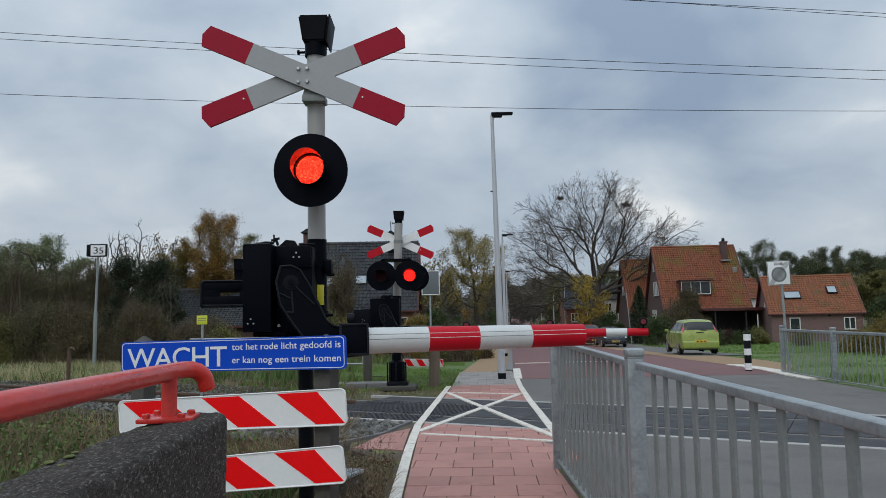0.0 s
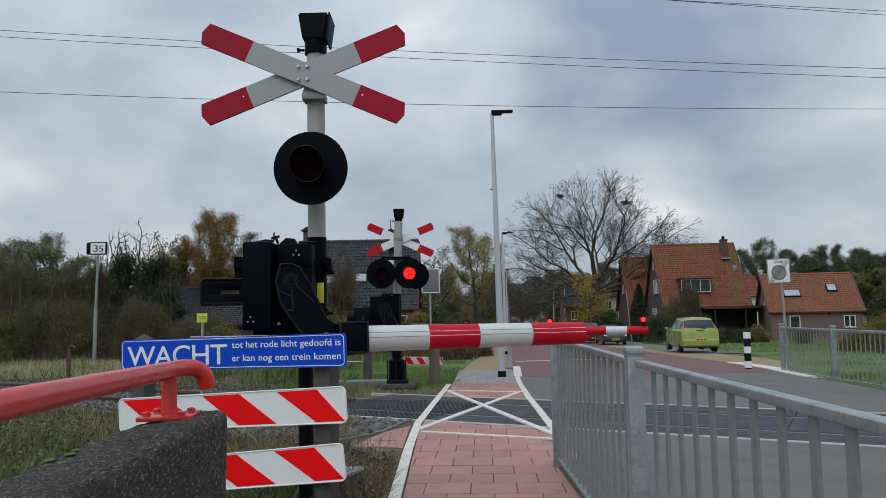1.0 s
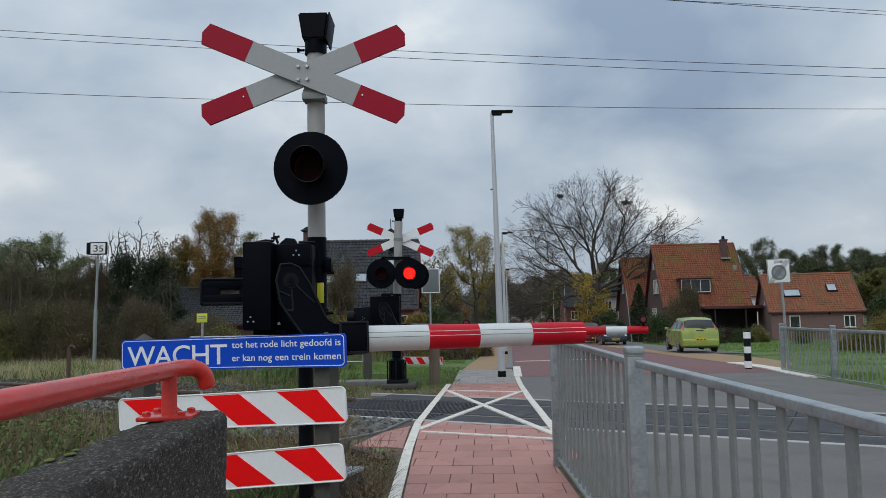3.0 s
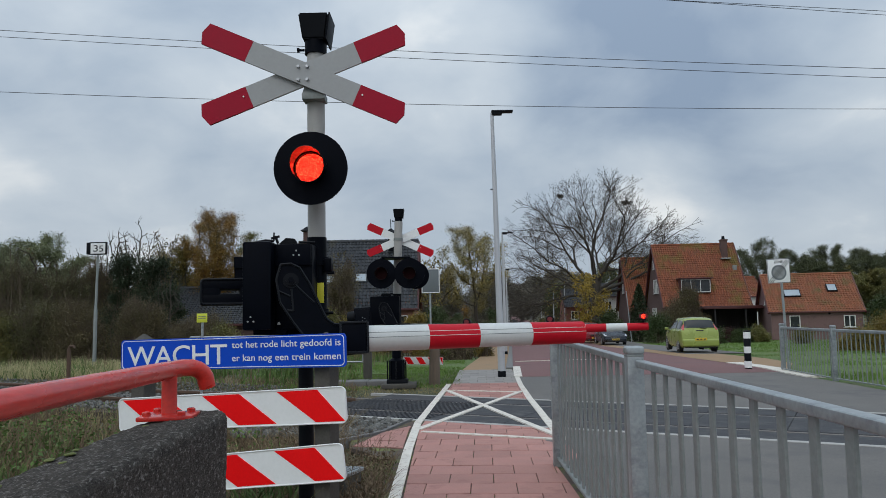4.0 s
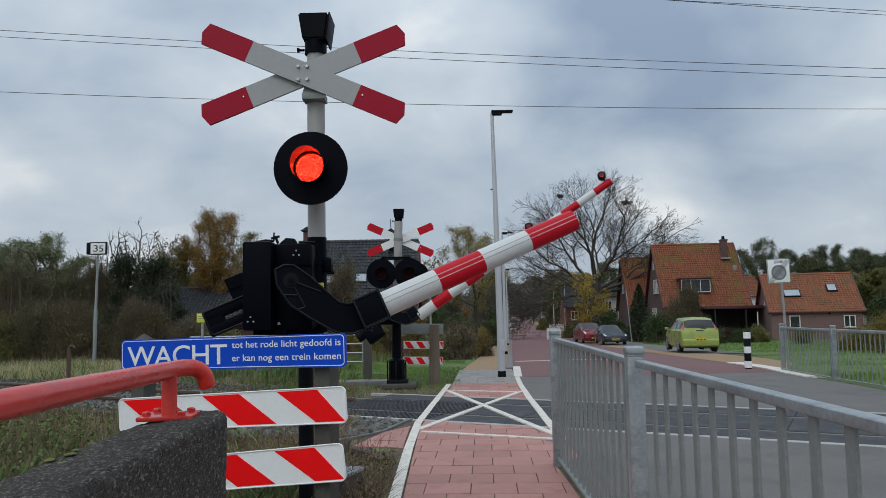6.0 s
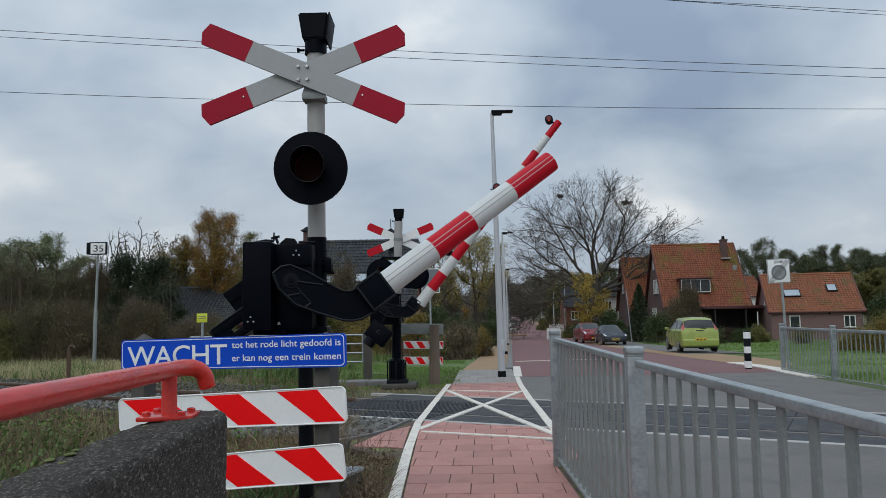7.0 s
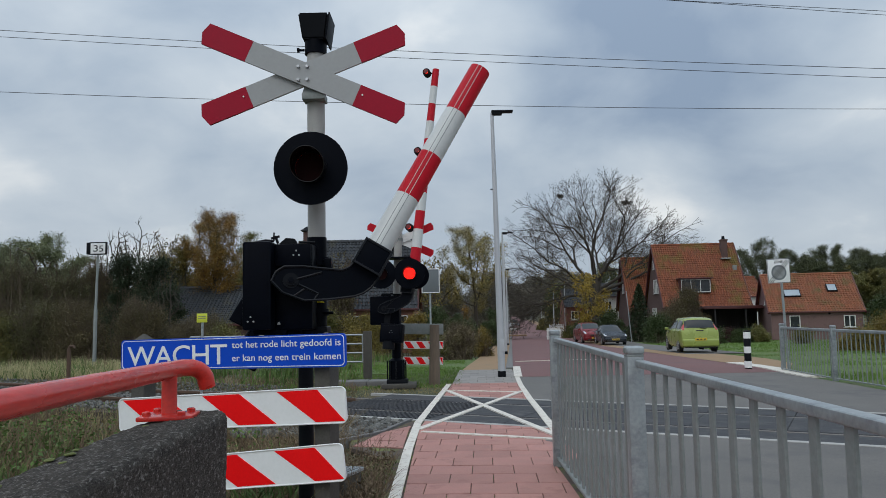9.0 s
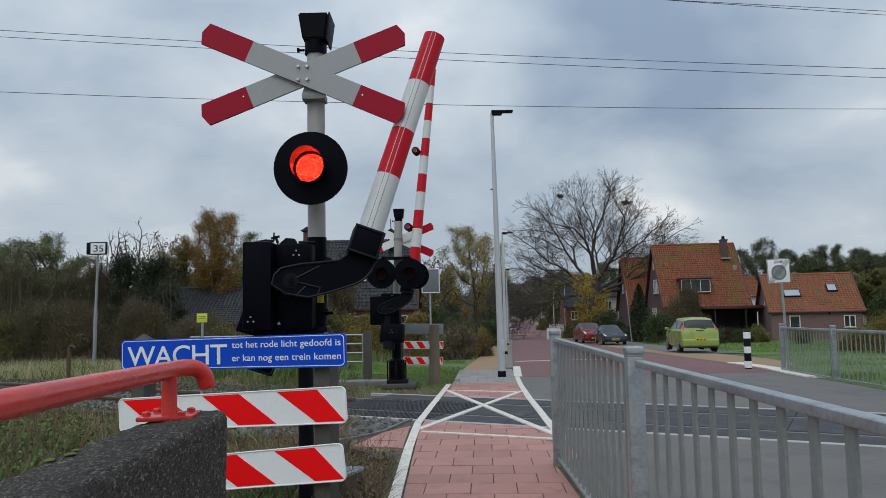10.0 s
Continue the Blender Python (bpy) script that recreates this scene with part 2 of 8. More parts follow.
def add_box(bm, c, s, bevel=0.0, m=None, seg=2):
    """A box of size s round c, in the space of m."""
    made = bmesh.ops.create_cube(bm, size=1.0)["verts"]
    mat4 = Matrix.Translation(c) @ Matrix.Diagonal((*s, 1))
    bmesh.ops.transform(bm, matrix=mat4, verts=made)
    if bevel:
        edges = {e for v in made for e in v.link_edges}
        got = bmesh.ops.bevel(bm, geom=list(edges), offset=bevel, segments=seg, affect="EDGES", profile=0.6)
        made = list({v for f in got["faces"] for v in f.verts} | {v for v in made if v.is_valid})
        made = list({v for f in {g for v in made for g in v.link_faces} for v in f.verts})
    if m is not None:
        bmesh.ops.transform(bm, matrix=m, verts=made)
    return made


def add_tube(bm, pts, radii, seg=16, caps=True):
    """A round rod along pts; radii: one, or one for each point."""
    pts = [Vector(p) for p in pts]
    if not hasattr(radii, "__len__"):
        radii = [radii] * len(pts)
    rings, side = [], None
    for k, p in enumerate(pts):
        a, b = pts[max(k - 1, 0)], pts[min(k + 1, len(pts) - 1)]
        t = (b - a).normalized()
        if side is None:
            side = t.cross(Vector((0, 0, 1)))
            if side.length < 0.01:
                side = t.cross(Vector((0, 1, 0)))
        side = (side - t * side.dot(t)).normalized()
        other = t.cross(side)
        rings.append([bm.verts.new(p + (side * math.cos(2 * math.pi * j / seg) + other * math.sin(2 * math.pi * j / seg)) * radii[k]) for j in range(seg)])
    for r0, r1 in zip(rings, rings[1:]):
        for j in range(seg):
            bm.faces.new((r0[j], r0[(j + 1) % seg], r1[(j + 1) % seg], r1[j]))
    if caps:
        bm.faces.new(rings[0][::-1])
        bm.faces.new(rings[-1])
    return [v for r in rings for v in r]


def add_plate(bm, outline, y0, y1, m=None, bevel=0.0):
    """A plate with an outline in x and z, from y0 to y1."""
    front = [bm.verts.new((x, y0, z)) for x, z in outline]
    back = [bm.verts.new((x, y1, z)) for x, z in outline]
    bm.faces.new(front)
    bm.faces.new(back[::-1])
    n = len(outline)
    for k in range(n):
        bm.faces.new((front[k], back[k], back[(k + 1) % n], front[(k + 1) % n]))
    made = front + back
    if bevel:
        edges = {e for v in made for e in v.link_edges}
        got = bmesh.ops.bevel(bm, geom=list(edges), offset=bevel, segments=1, affect="EDGES")
        made = list({v for f in got["faces"] for v in f.verts})
        made = list({v for f in {g for v in made for g in v.link_faces} for v in f.verts})
    if m is not None:
        bmesh.ops.transform(bm, matrix=m, verts=made)
    return made


def add_ring(bm, r0, r1, y0, y1, c=(0, 0, 0), seg=40, bulge=0.0):
    """A flat ring facing -y round c, from radius r0 to r1."""
    c = Vector(c)
    loops = []
    for r, y in ((r0, y0), (r0, y1), (r1, y1), (r1, y0 + bulge)):
        loops.append([bm.verts.new(c + Vector((r * math.cos(2 * math.pi * j / seg), y, r * math.sin(2 * math.pi * j / seg)))) for j in range(seg)])
    for a in range(4):
        p, q = loops[a], loops[(a + 1) % 4]
        for j in range(seg):
            bm.faces.new((p[j], p[(j + 1) % seg], q[(j + 1) % seg], q[j]))


def strip(bm, pts, width, z, thick=0.02):
    """A flat band along pts in the ground plane, its top at z (a number, or one for each point)."""
    zs = z if hasattr(z, "__len__") else [z] * len(pts)
    rows = []
    for k, p in enumerate(pts):
        a, b = Vector(pts[max(k - 1, 0)]), Vector(pts[min(k + 1, len(pts) - 1)])
        t = (b - a).normalized()
        n = Vector((t.y, -t.x)) * width / 2
        q = Vector(p)
        rows.append([bm.verts.new((*(q - n), zs[k])), bm.verts.new((*(q + n), zs[k])), bm.verts.new((*(q + n), zs[k] - thick)), bm.verts.new((*(q - n), zs[k] - thick))])
    for r0, r1 in zip(rows, rows[1:]):
        for j in range(4):
            bm.faces.new((r0[j], r1[j], r1[(j + 1) % 4], r0[(j + 1) % 4]))
    bm.faces.new(rows[0])
    bm.faces.new(rows[-1][::-1])


def mesh_of(bm, material, name="mesh", smooth=35):
    bmesh.ops.recalc_face_normals(bm, faces=bm.faces)
    me = bpy.data.meshes.new(name)
    bm.to_mesh(me)
    bm.free()
    me.materials.append(material)
    if smooth:
        me.polygons.foreach_set("use_smooth", [True] * len(me.polygons))
        me.set_sharp_from_angle(angle=radians(smooth))
    return me


def part(name, bm, material, parent, label="", smooth=35, at=None):
    """Links bm as one mesh object under a thing or a part."""
    ob = new(name, mesh_of(bm, material, name, smooth))
    ob.parent = parent
    if at is not None:
        ob.matrix_basis = at
    return tagged(ob, label)


def thing(name, x, y, z, rz, label, category, group="", kind=""):
    ob = new(name)
    ob.empty_display_size = 0.2
    ob.matrix_basis = pose(x, y, z, 0, 0, rz)
    return tagged(ob, label, category, group, kind)


def structure(name, bm, material, label, category, smooth=30):
    return tagged(new(name, mesh_of(bm, material, name, smooth)), label, category, "", "structure")


def lettering(text, size, material, parent, m, bold=0.0, width=None, align="LEFT", stretch=None):
    """Words in Blender's own font, as a thin mesh standing in the x-z plane and facing -y; width: their length in metres; stretch: widen the letters by that much and space them out to fill it."""
    def outline(gap):
        cu = bpy.data.curves.new("lettering", "FONT")
        cu.body, cu.size, cu.align_x, cu.extrude, cu.offset, cu.resolution_u = text, size, align, 0.001, bold, 4
        cu.space_character = gap
        tmp = new("lettering_source", cu)
        bpy.context.view_layer.update()
        got = bpy.data.meshes.new_from_object(tmp.evaluated_get(bpy.context.evaluated_depsgraph_get()))
        bpy.data.objects.remove(tmp)
        across = [v.co.x for v in got.vertices]
        return got, min(across), max(across)
    me, lo, hi = outline(1.0)
    if stretch:
        _, lo2, hi2 = outline(1.5)
        me, lo, hi = outline(1.0 + 0.5 * (width / stretch - (hi - lo)) / ((hi2 - lo2) - (hi - lo)))
    k = width / (hi - lo) if width else 1.0
    x0 = lo if align == "LEFT" else 0.0
    to = m @ Matrix.Rotation(math.pi / 2, 4, "X") @ Matrix.Diagonal((k, 1, 1, 1)) @ Matrix.Translation((-x0, 0, 0))
    # each letter is a piece of its own
    bm = bmesh.new()
    bm.from_mesh(me)
    bm.faces.ensure_lookup_table()
    seen, pieces = set(), []
    for f in bm.faces:
        if f.index in seen:
            continue
        seen.add(f.index)
        stack, got = [f], []
        while stack:
            g = stack.pop()
            got.append(g)
            for e in g.edges:
                for h in e.link_faces:
                    if h.index not in seen:
                        seen.add(h.index)
                        stack.append(h)
        xs = [v.co.x for g in got for v in g.verts]
        pieces.append([min(xs), max(xs), got])
    pieces.sort(key=lambda q: q[0])
    letters = []
    for lo_x, hi_x, got in pieces:
        if letters and lo_x < letters[-1][1] - 0.3 * (hi_x - lo_x):
            letters[-1][1] = max(letters[-1][1], hi_x)
            letters[-1][2] += got
        else:
            letters.append([lo_x, hi_x, list(got)])
    for _, _, got in letters:
        index, verts, faces = {}, [], []
        for g in got:
            for v in g.verts:
                if v.index not in index:
                    index[v.index] = len(verts)
                    verts.append(to @ v.co)
            faces.append([index[v.index] for v in g.verts])
        one = bpy.data.meshes.new("letter")
        one.from_pydata(verts, [], faces)
        one.materials.append(material)
        new("letter", one).parent = parent
    bm.free()


def fall(y):
    """The height of the road: level at the crossing, falling gently beyond it."""
    pts = ((0, 0), (20, 0), (34, -0.4), (56, -1.0), (90, -1.5), (131, -1.85), (2000, -1.85))
    for (a, za), (b, zb) in zip(pts, pts[1:]):
        if y <= b:
            return za + (zb - za) * max(0.0, (y - a)) / (b - a)
    return -1.85


def track_y(x, off=0.0):
    """The track's middle line, off metres further along the road."""
    return 12.78 - 0.54 * x + off / math.cos(math.atan(0.54))
# ---- the level crossing's signal posts and booms ----
ADDED_LEAVES = []
DIM_GLASS = bpy.data.materials.new("added_dimming_filter")


def filter_glass():
    """Clear deep red layer, added to imitate a lamp's dimmer glow."""
    DIM_GLASS.use_nodes = True
    nt = DIM_GLASS.node_tree
    nt.nodes.clear()
    clear, out = nt.nodes.new("ShaderNodeBsdfTransparent"), nt.nodes.new("ShaderNodeOutputMaterial")
    clear.inputs[0].default_value = (0.28, 0.06, 0.07, 1)
    nt.links.new(clear.outputs[0], out.inputs[0])


filter_glass()


def lamp_head(parent, x, y, z, r, lens, hood, times, lit, turn=0.0, label="", dim=()):
    """A round black backboard with a hooded red lens, its glowing unit and two added leaves that cover it to imitate
    blinking. It faces -y.
    """
    m = pose(x, y, z, 0, 0, turn)
    bm = B()
    add_ring(bm, lens, r, -0.02, 0.012, bulge=0.008)
    head = part("lamp_head", bm, BLACK, parent, label, at=m)
    bm = B()
    add_tube(bm, [(0, 0.06, 0), (0, 0.13, 0), (0, 0.17, 0)], [r * 0.62, r * 0.6, r * 0.35], 28)
    add_ring(bm, lens * 1.02, r * 0.6, 0.012, 0.062)
    part("lamp_housing", bm, BLACK_DULL, head)
    # cowl over the lens: a tube, longer at the top
    bm = B()
    n = 36
    inner, outer = lens * 1.05, lens * 1.05 + 0.004
    rows = []
    for j in range(n):
        a = 2 * math.pi * j / n
        reach = hood * (0.55 + 0.45 * (0.5 + 0.5 * math.sin(a)))
        ca, sa = math.cos(a), math.sin(a)
        rows.append([bm.verts.new((q * ca, yy, q * sa)) for q, yy in ((inner, -0.012), (inner, -reach), (outer, -reach), (outer, -0.012))])
    for j in range(n):
        p, q = rows[j], rows[(j + 1) % n]
        for k in range(3):
            bm.faces.new((p[k], q[k], q[k + 1], p[k + 1]))
    part("cowl", bm, COWL_BLACK, head)
    bm = B()
    add_tube(bm, [(0, 0.05, 0), (0, 0.02, 0), (0, 0.012, 0)], [lens * 0.98, lens * 0.98, lens * 0.8], 32)
    part("lens", bm, lit, head, "glowing red signal lens")
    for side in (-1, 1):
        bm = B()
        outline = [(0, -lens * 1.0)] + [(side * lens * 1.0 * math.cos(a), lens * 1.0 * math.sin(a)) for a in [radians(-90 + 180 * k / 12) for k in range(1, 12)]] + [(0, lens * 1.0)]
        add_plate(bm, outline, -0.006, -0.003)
        # added leaf: sliding over the lens stands in for the lamp switching off
        leaf = part("added_blink_leaf", bm, LENS_DARK, head, "added dark red leaf that hides the lit lens to blink it")
        ADDED_LEAVES.append((leaf, side * lens, times))
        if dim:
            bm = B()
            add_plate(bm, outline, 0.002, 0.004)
            # added filter: stands in for the lamp glowing weaker at times
            gel = part("added_filter_leaf", bm, DIM_GLASS, head, "added clear red filter that dims the lit lens")
            ADDED_LEAVES.append((gel, side * lens, dim))
    return head


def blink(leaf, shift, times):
    """Keys an added leaf: aside while the lamp shines, closed between to stand in for the lamp going dark."""
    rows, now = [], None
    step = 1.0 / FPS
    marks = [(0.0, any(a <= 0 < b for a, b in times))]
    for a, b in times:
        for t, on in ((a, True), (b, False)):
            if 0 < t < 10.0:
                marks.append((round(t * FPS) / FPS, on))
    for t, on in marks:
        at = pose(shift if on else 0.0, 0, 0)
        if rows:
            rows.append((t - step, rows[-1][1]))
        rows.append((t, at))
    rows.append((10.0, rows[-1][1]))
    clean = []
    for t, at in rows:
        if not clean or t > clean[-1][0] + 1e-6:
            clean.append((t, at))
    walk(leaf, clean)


def cross_sign(parent, x, y, z, half, wide, angle, red_len, front=-1, white=CROSS_WHITE, red=CROSS_RED):
    """Two crossed boards with red ends, bolted together; front: the side of their faces."""
    for k, (turn, dy) in enumerate(((angle, 0.0), (1.8 - angle, 0.035))):
        m = pose(x, y + (dy if front < 0 else -dy), z, 0, turn, 0)
        out = [(-half, 0.0), (-half + 0.03, -wide / 2), (half - 0.03, -wide / 2), (half, 0.0), (half - 0.03, wide / 2), (-half + 0.03, wide / 2)]
        bm = B()
        add_plate(bm, out, -0.012, 0.012)
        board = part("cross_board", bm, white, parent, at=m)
        for side in (-1, 1):
            bm = B()
            a = half - red_len
            o = [(a, -wide / 2 - 0.001), (half - 0.03, -wide / 2 - 0.001), (half + 0.001, 0.0), (half - 0.03, wide / 2 + 0.001), (a, wide / 2 + 0.001)]
            add_plate(bm, [(side * px, pz) for px, pz in o], -0.0135, 0.0135)
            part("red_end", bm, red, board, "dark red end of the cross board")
            bm = B()
            add_tube(bm, [(side * (a + 0.04), -0.02, wide * 0.1), (side * (a + 0.04), -0.01, wide * 0.1)], 0.007, 8)
            if k == 0 and side == 1 or k == 1 and side == -1:
                part("rivet", bm, SIGN_WHITE, board)
            else:
                bm.free()
    for bx in (-0.033, 0.033):
        for bz in (-0.05, 0.05):
            bm = B()
            add_tube(bm, [(x + bx, y + front * 0.03, z + bz), (x + bx, y + front * 0.02, z + bz), (x + bx, y + front * 0.01, z + bz)], [0.012, 0.014, 0.014], 8)
            part("bolt", bm, STEEL, parent)


def bell_box(parent, z, face):
    """The black warning bell: a tapered hood on a collar; face: which way it leans out."""
    bm = B()
    add_tube(bm, [(0, 0, z - 0.10), (0, 0, z + 0.01)], 0.084, 24)
    add_tube(bm, [(-0.08, -0.04, z - 0.075), (-0.125, -0.04, z - 0.075)], 0.01, 8)
    add_tube(bm, [(-0.12, -0.04, z - 0.075), (-0.135, -0.04, z - 0.075)], 0.02, 8)
    part("bell_collar", bm, BLACK, parent)
    bm = B()
    lo = [(-0.09, -0.09), (0.085, -0.09), (0.085, 0.10), (-0.09, 0.10)]
    hi = [(-0.115, -0.13), (0.115, -0.13), (0.115, 0.16), (-0.115, 0.16)]
    vs = [[bm.verts.new((px * face, py, zz)) for px, py in o] for o, zz in ((lo, z), (hi, z + 0.19))]
    bm.faces.new(vs[0][::-1])
    bm.faces.new(vs[1])
    for k in range(4):
        bm.faces.new((vs[0][k], vs[0][(k + 1) % 4], vs[1][(k + 1) % 4], vs[1][k]))
    bmesh.ops.bevel(bm, geom=bm.edges[:], offset=0.012, segments=2, affect="EDGES")
    hood = part("bell_hood", bm, BLACK_DULL, parent)
    bm = B()
    add_box(bm, (0, 0, 0), (0.012, 0.27, 0.21), 0.004, pose(0.108 * face, 0.015, z + 0.09, 0, 8 * face, 0))
    part("hood_rim", bm, BLACK, hood)


def crank_outline(k=1.0):
    return [(-0.071 * k, 0.116 * k), (0.002 * k, 0.122 * k), (0.063 * k, 0.092 * k), (0.135 * k, -0.027 * k), (0.18 * k, -0.129 * k), (0.251 * k, -0.28 * k),
            (0.30 * k, -0.316 * k), (0.336 * k, -0.322 * k), (0.512 * k, -0.308 * k), (0.528 * k, -0.521 * k), (0.36 * k, -0.539 * k), (0.247 * k, -0.526 * k),
            (0.18 * k, -0.495 * k), (0.129 * k, -0.452 * k), (0.013 * k, -0.296 * k), (-0.076 * k, -0.155 * k), (-0.102 * k, 0.008 * k)]


def boom_arm(parent, pivot, k, x0, x1, zc, r0, r1, bands, lines, weight=True):
    """The swinging arm: a cast crank with ribs, the striped boom and the counterweight, round its pivot."""
    bm = B()
    add_plate(bm, crank_outline(k), -0.03 * k, 0.03 * k, bevel=0.006 * k)
    arm = part("boom_arm", bm, BLACK, parent, "black cast boom crank", at=pose(*pivot))
    # raised rim and ribs on the face
    o = crank_outline(k)
    bm = B()
    loop = [(px * 0.985, -0.034 * k, pz * 0.985) for px, pz in o]
    add_tube(bm, loop + [loop[0]], 0.009 * k, 6)
    part("crank_rim", bm, BLACK_WORN_GLINT, arm)
    for a, b in (((0.03, -0.03), (0.16, -0.157)), ((0.004, -0.06), (0.016, -0.213)), ((-0.005, -0.112), (-0.086, -0.072)), ((0.016, -0.213), (-0.03, -0.21))):
        bm = B()
        add_tube(bm, [(a[0] * k, -0.032 * k, a[1] * k), (b[0] * k, -0.032 * k, b[1] * k)], 0.008 * k, 6)
        part("rib", bm, BLACK_WORN_GLINT, arm)
    bm = B()
    add_tube(bm, [(0, 0.08 * k, 0), (0, -0.036 * k, 0)], 0.055 * k, 24)
    add_tube(bm, [(0, -0.03 * k, 0), (0, -0.05 * k, 0)], 0.036 * k, 20)
    part("pivot_hub", bm, BLACK_DULL, arm)
    bm = B()
    add_tube(bm, [(0, -0.05 * k, 0), (0, -0.062 * k, 0)], 0.022 * k, 6)
    part("pivot_bolt", bm, BLACK, arm)
    # socket that holds the boom
    bm = B()
    add_box(bm, (0.43 * k, 0, -0.415 * k), (0.19 * k, 0.20 * k, 0.225 * k), 0.012 * k)
    part("boom_socket", bm, BLACK, arm)
    bm = B()
    for dz in (-0.105, 0.105):
        add_box(bm, (0.43 * k, -0.102 * k, (-0.415 + dz) * k), (0.2 * k, 0.014 * k, 0.016 * k), 0.003)
    for dx in (-0.095, 0.095):
        add_box(bm, ((0.43 + dx) * k, -0.102 * k, -0.415 * k), (0.016 * k, 0.014 * k, 0.22 * k), 0.003)
    part("socket_rim", bm, BLACK_WORN_GLINT, arm)
    cuts = [x0 + (x1 - x0) * q for q in bands]
    for n, (a, b) in enumerate(zip(cuts, cuts[1:])):
        ra, rb = (r0 + (r1 - r0) * (q - x0) / (x1 - x0) for q in (a, b))
        bm = B()
        add_tube(bm, [(a, 0, zc), (b, 0, zc)], [ra, rb], 32)
        part("boom_section", bm, BOOM_RED if n % 2 else BOOM_WHITE, arm, "red boom section" if n % 2 else "white boom section")
        if lines:
            for lift in lines:
                ang = radians(lift)
                bm = B()
                add_tube(bm, [(a + 0.002, -math.cos(ang) * ra, zc + math.sin(ang) * ra), (b - 0.002, -math.cos(ang) * rb, zc + math.sin(ang) * rb)], 0.0022, 5)
                part("seam_line", bm, BOOM_WHITE if n % 2 else GALV_DARK, arm)
    if weight:
        # a cast frame with an open slot, held behind the drive box
        bm = B()
        for cx, cz, sx, sz in ((-0.585, 0.062, 0.43, 0.085), (-0.585, -0.055, 0.43, 0.085), (-0.725, 0.004, 0.15, 0.20), (-0.44, 0.004, 0.14, 0.20)):
            add_box(bm, ((cx + 0.14) * k, 0.62 * k, cz * k), (sx * k, (0.10 if sz < 0.1 else 0.096) * k, sz * k), 0.018 * k)
        weight_ob = part("counterweight", bm, BLACK, arm, "black counterweight with a slot")
        bm = B()
        loop = [(-0.79, 0.075), (-0.775, 0.098), (-0.40, 0.10), (-0.40, -0.092), (-0.775, -0.088), (-0.79, -0.07)]
        add_tube(bm, [((px + 0.14) * k, 0.568 * k, pz * k) for px, pz in loop + loop[:1]], 0.009 * k, 6)
        part("weight_rim", bm, BLACK_WORN_GLINT, weight_ob)
        bm = B()
        add_tube(bm, [(0, 0, 0), (0, 0.62 * k, 0)], 0.04 * k, 16)
        add_box(bm, (-0.1 * k, 0.62 * k, 0.02 * k), (0.46 * k, 0.05 * k, 0.1 * k), 0.01)
        part("counterweight_web", bm, BLACK_DULL, arm)
        bm = B()
        add_plate(bm, [(-0.41 * k, 0.275 * k), (-0.04 * k, 0.275 * k), (-0.04 * k, 0.02 * k), (-0.405 * k, 0.09 * k)], 0.57 * k, 0.63 * k, bevel=0.006)
        add_box(bm, (-0.36 * k, 0.565 * k, 0.19 * k), (0.1 * k, 0.02 * k, 0.012 * k))
        part("weight_bracket", bm, BLACK, arm)
    return arm


def tri_bolts(parent, x, y, z, s=0.02):
    for dx, dz in ((-s, -s * 0.6), (s, -s * 0.6), (0, s)):
        bm = B()
        add_tube(bm, [(x + dx, y, z + dz), (x + dx, y - 0.01, z + dz)], 0.006, 8)
        part("bolt", bm, STEEL, parent)


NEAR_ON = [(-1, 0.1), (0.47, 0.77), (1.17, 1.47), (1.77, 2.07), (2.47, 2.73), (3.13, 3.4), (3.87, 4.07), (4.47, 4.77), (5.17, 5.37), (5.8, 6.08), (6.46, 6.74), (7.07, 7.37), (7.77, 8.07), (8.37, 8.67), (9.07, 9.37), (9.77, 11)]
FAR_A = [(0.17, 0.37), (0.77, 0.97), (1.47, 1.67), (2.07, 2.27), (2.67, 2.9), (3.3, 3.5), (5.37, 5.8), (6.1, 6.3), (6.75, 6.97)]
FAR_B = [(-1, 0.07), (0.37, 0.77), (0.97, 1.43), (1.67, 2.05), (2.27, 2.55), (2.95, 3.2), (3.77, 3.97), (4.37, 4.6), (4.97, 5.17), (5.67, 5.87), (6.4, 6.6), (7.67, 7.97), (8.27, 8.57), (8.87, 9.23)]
# times at which the added dimming filters stand clear of the far lamps
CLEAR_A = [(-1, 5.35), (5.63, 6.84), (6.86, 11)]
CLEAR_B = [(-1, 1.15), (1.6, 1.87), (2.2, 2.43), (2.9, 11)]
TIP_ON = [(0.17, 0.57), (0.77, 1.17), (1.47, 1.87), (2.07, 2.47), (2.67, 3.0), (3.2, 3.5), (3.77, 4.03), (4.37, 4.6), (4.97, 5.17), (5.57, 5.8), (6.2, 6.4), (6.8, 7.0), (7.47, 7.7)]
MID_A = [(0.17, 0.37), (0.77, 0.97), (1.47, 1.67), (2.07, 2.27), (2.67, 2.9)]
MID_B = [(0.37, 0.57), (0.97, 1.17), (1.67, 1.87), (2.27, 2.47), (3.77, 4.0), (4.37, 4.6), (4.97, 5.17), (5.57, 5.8)]


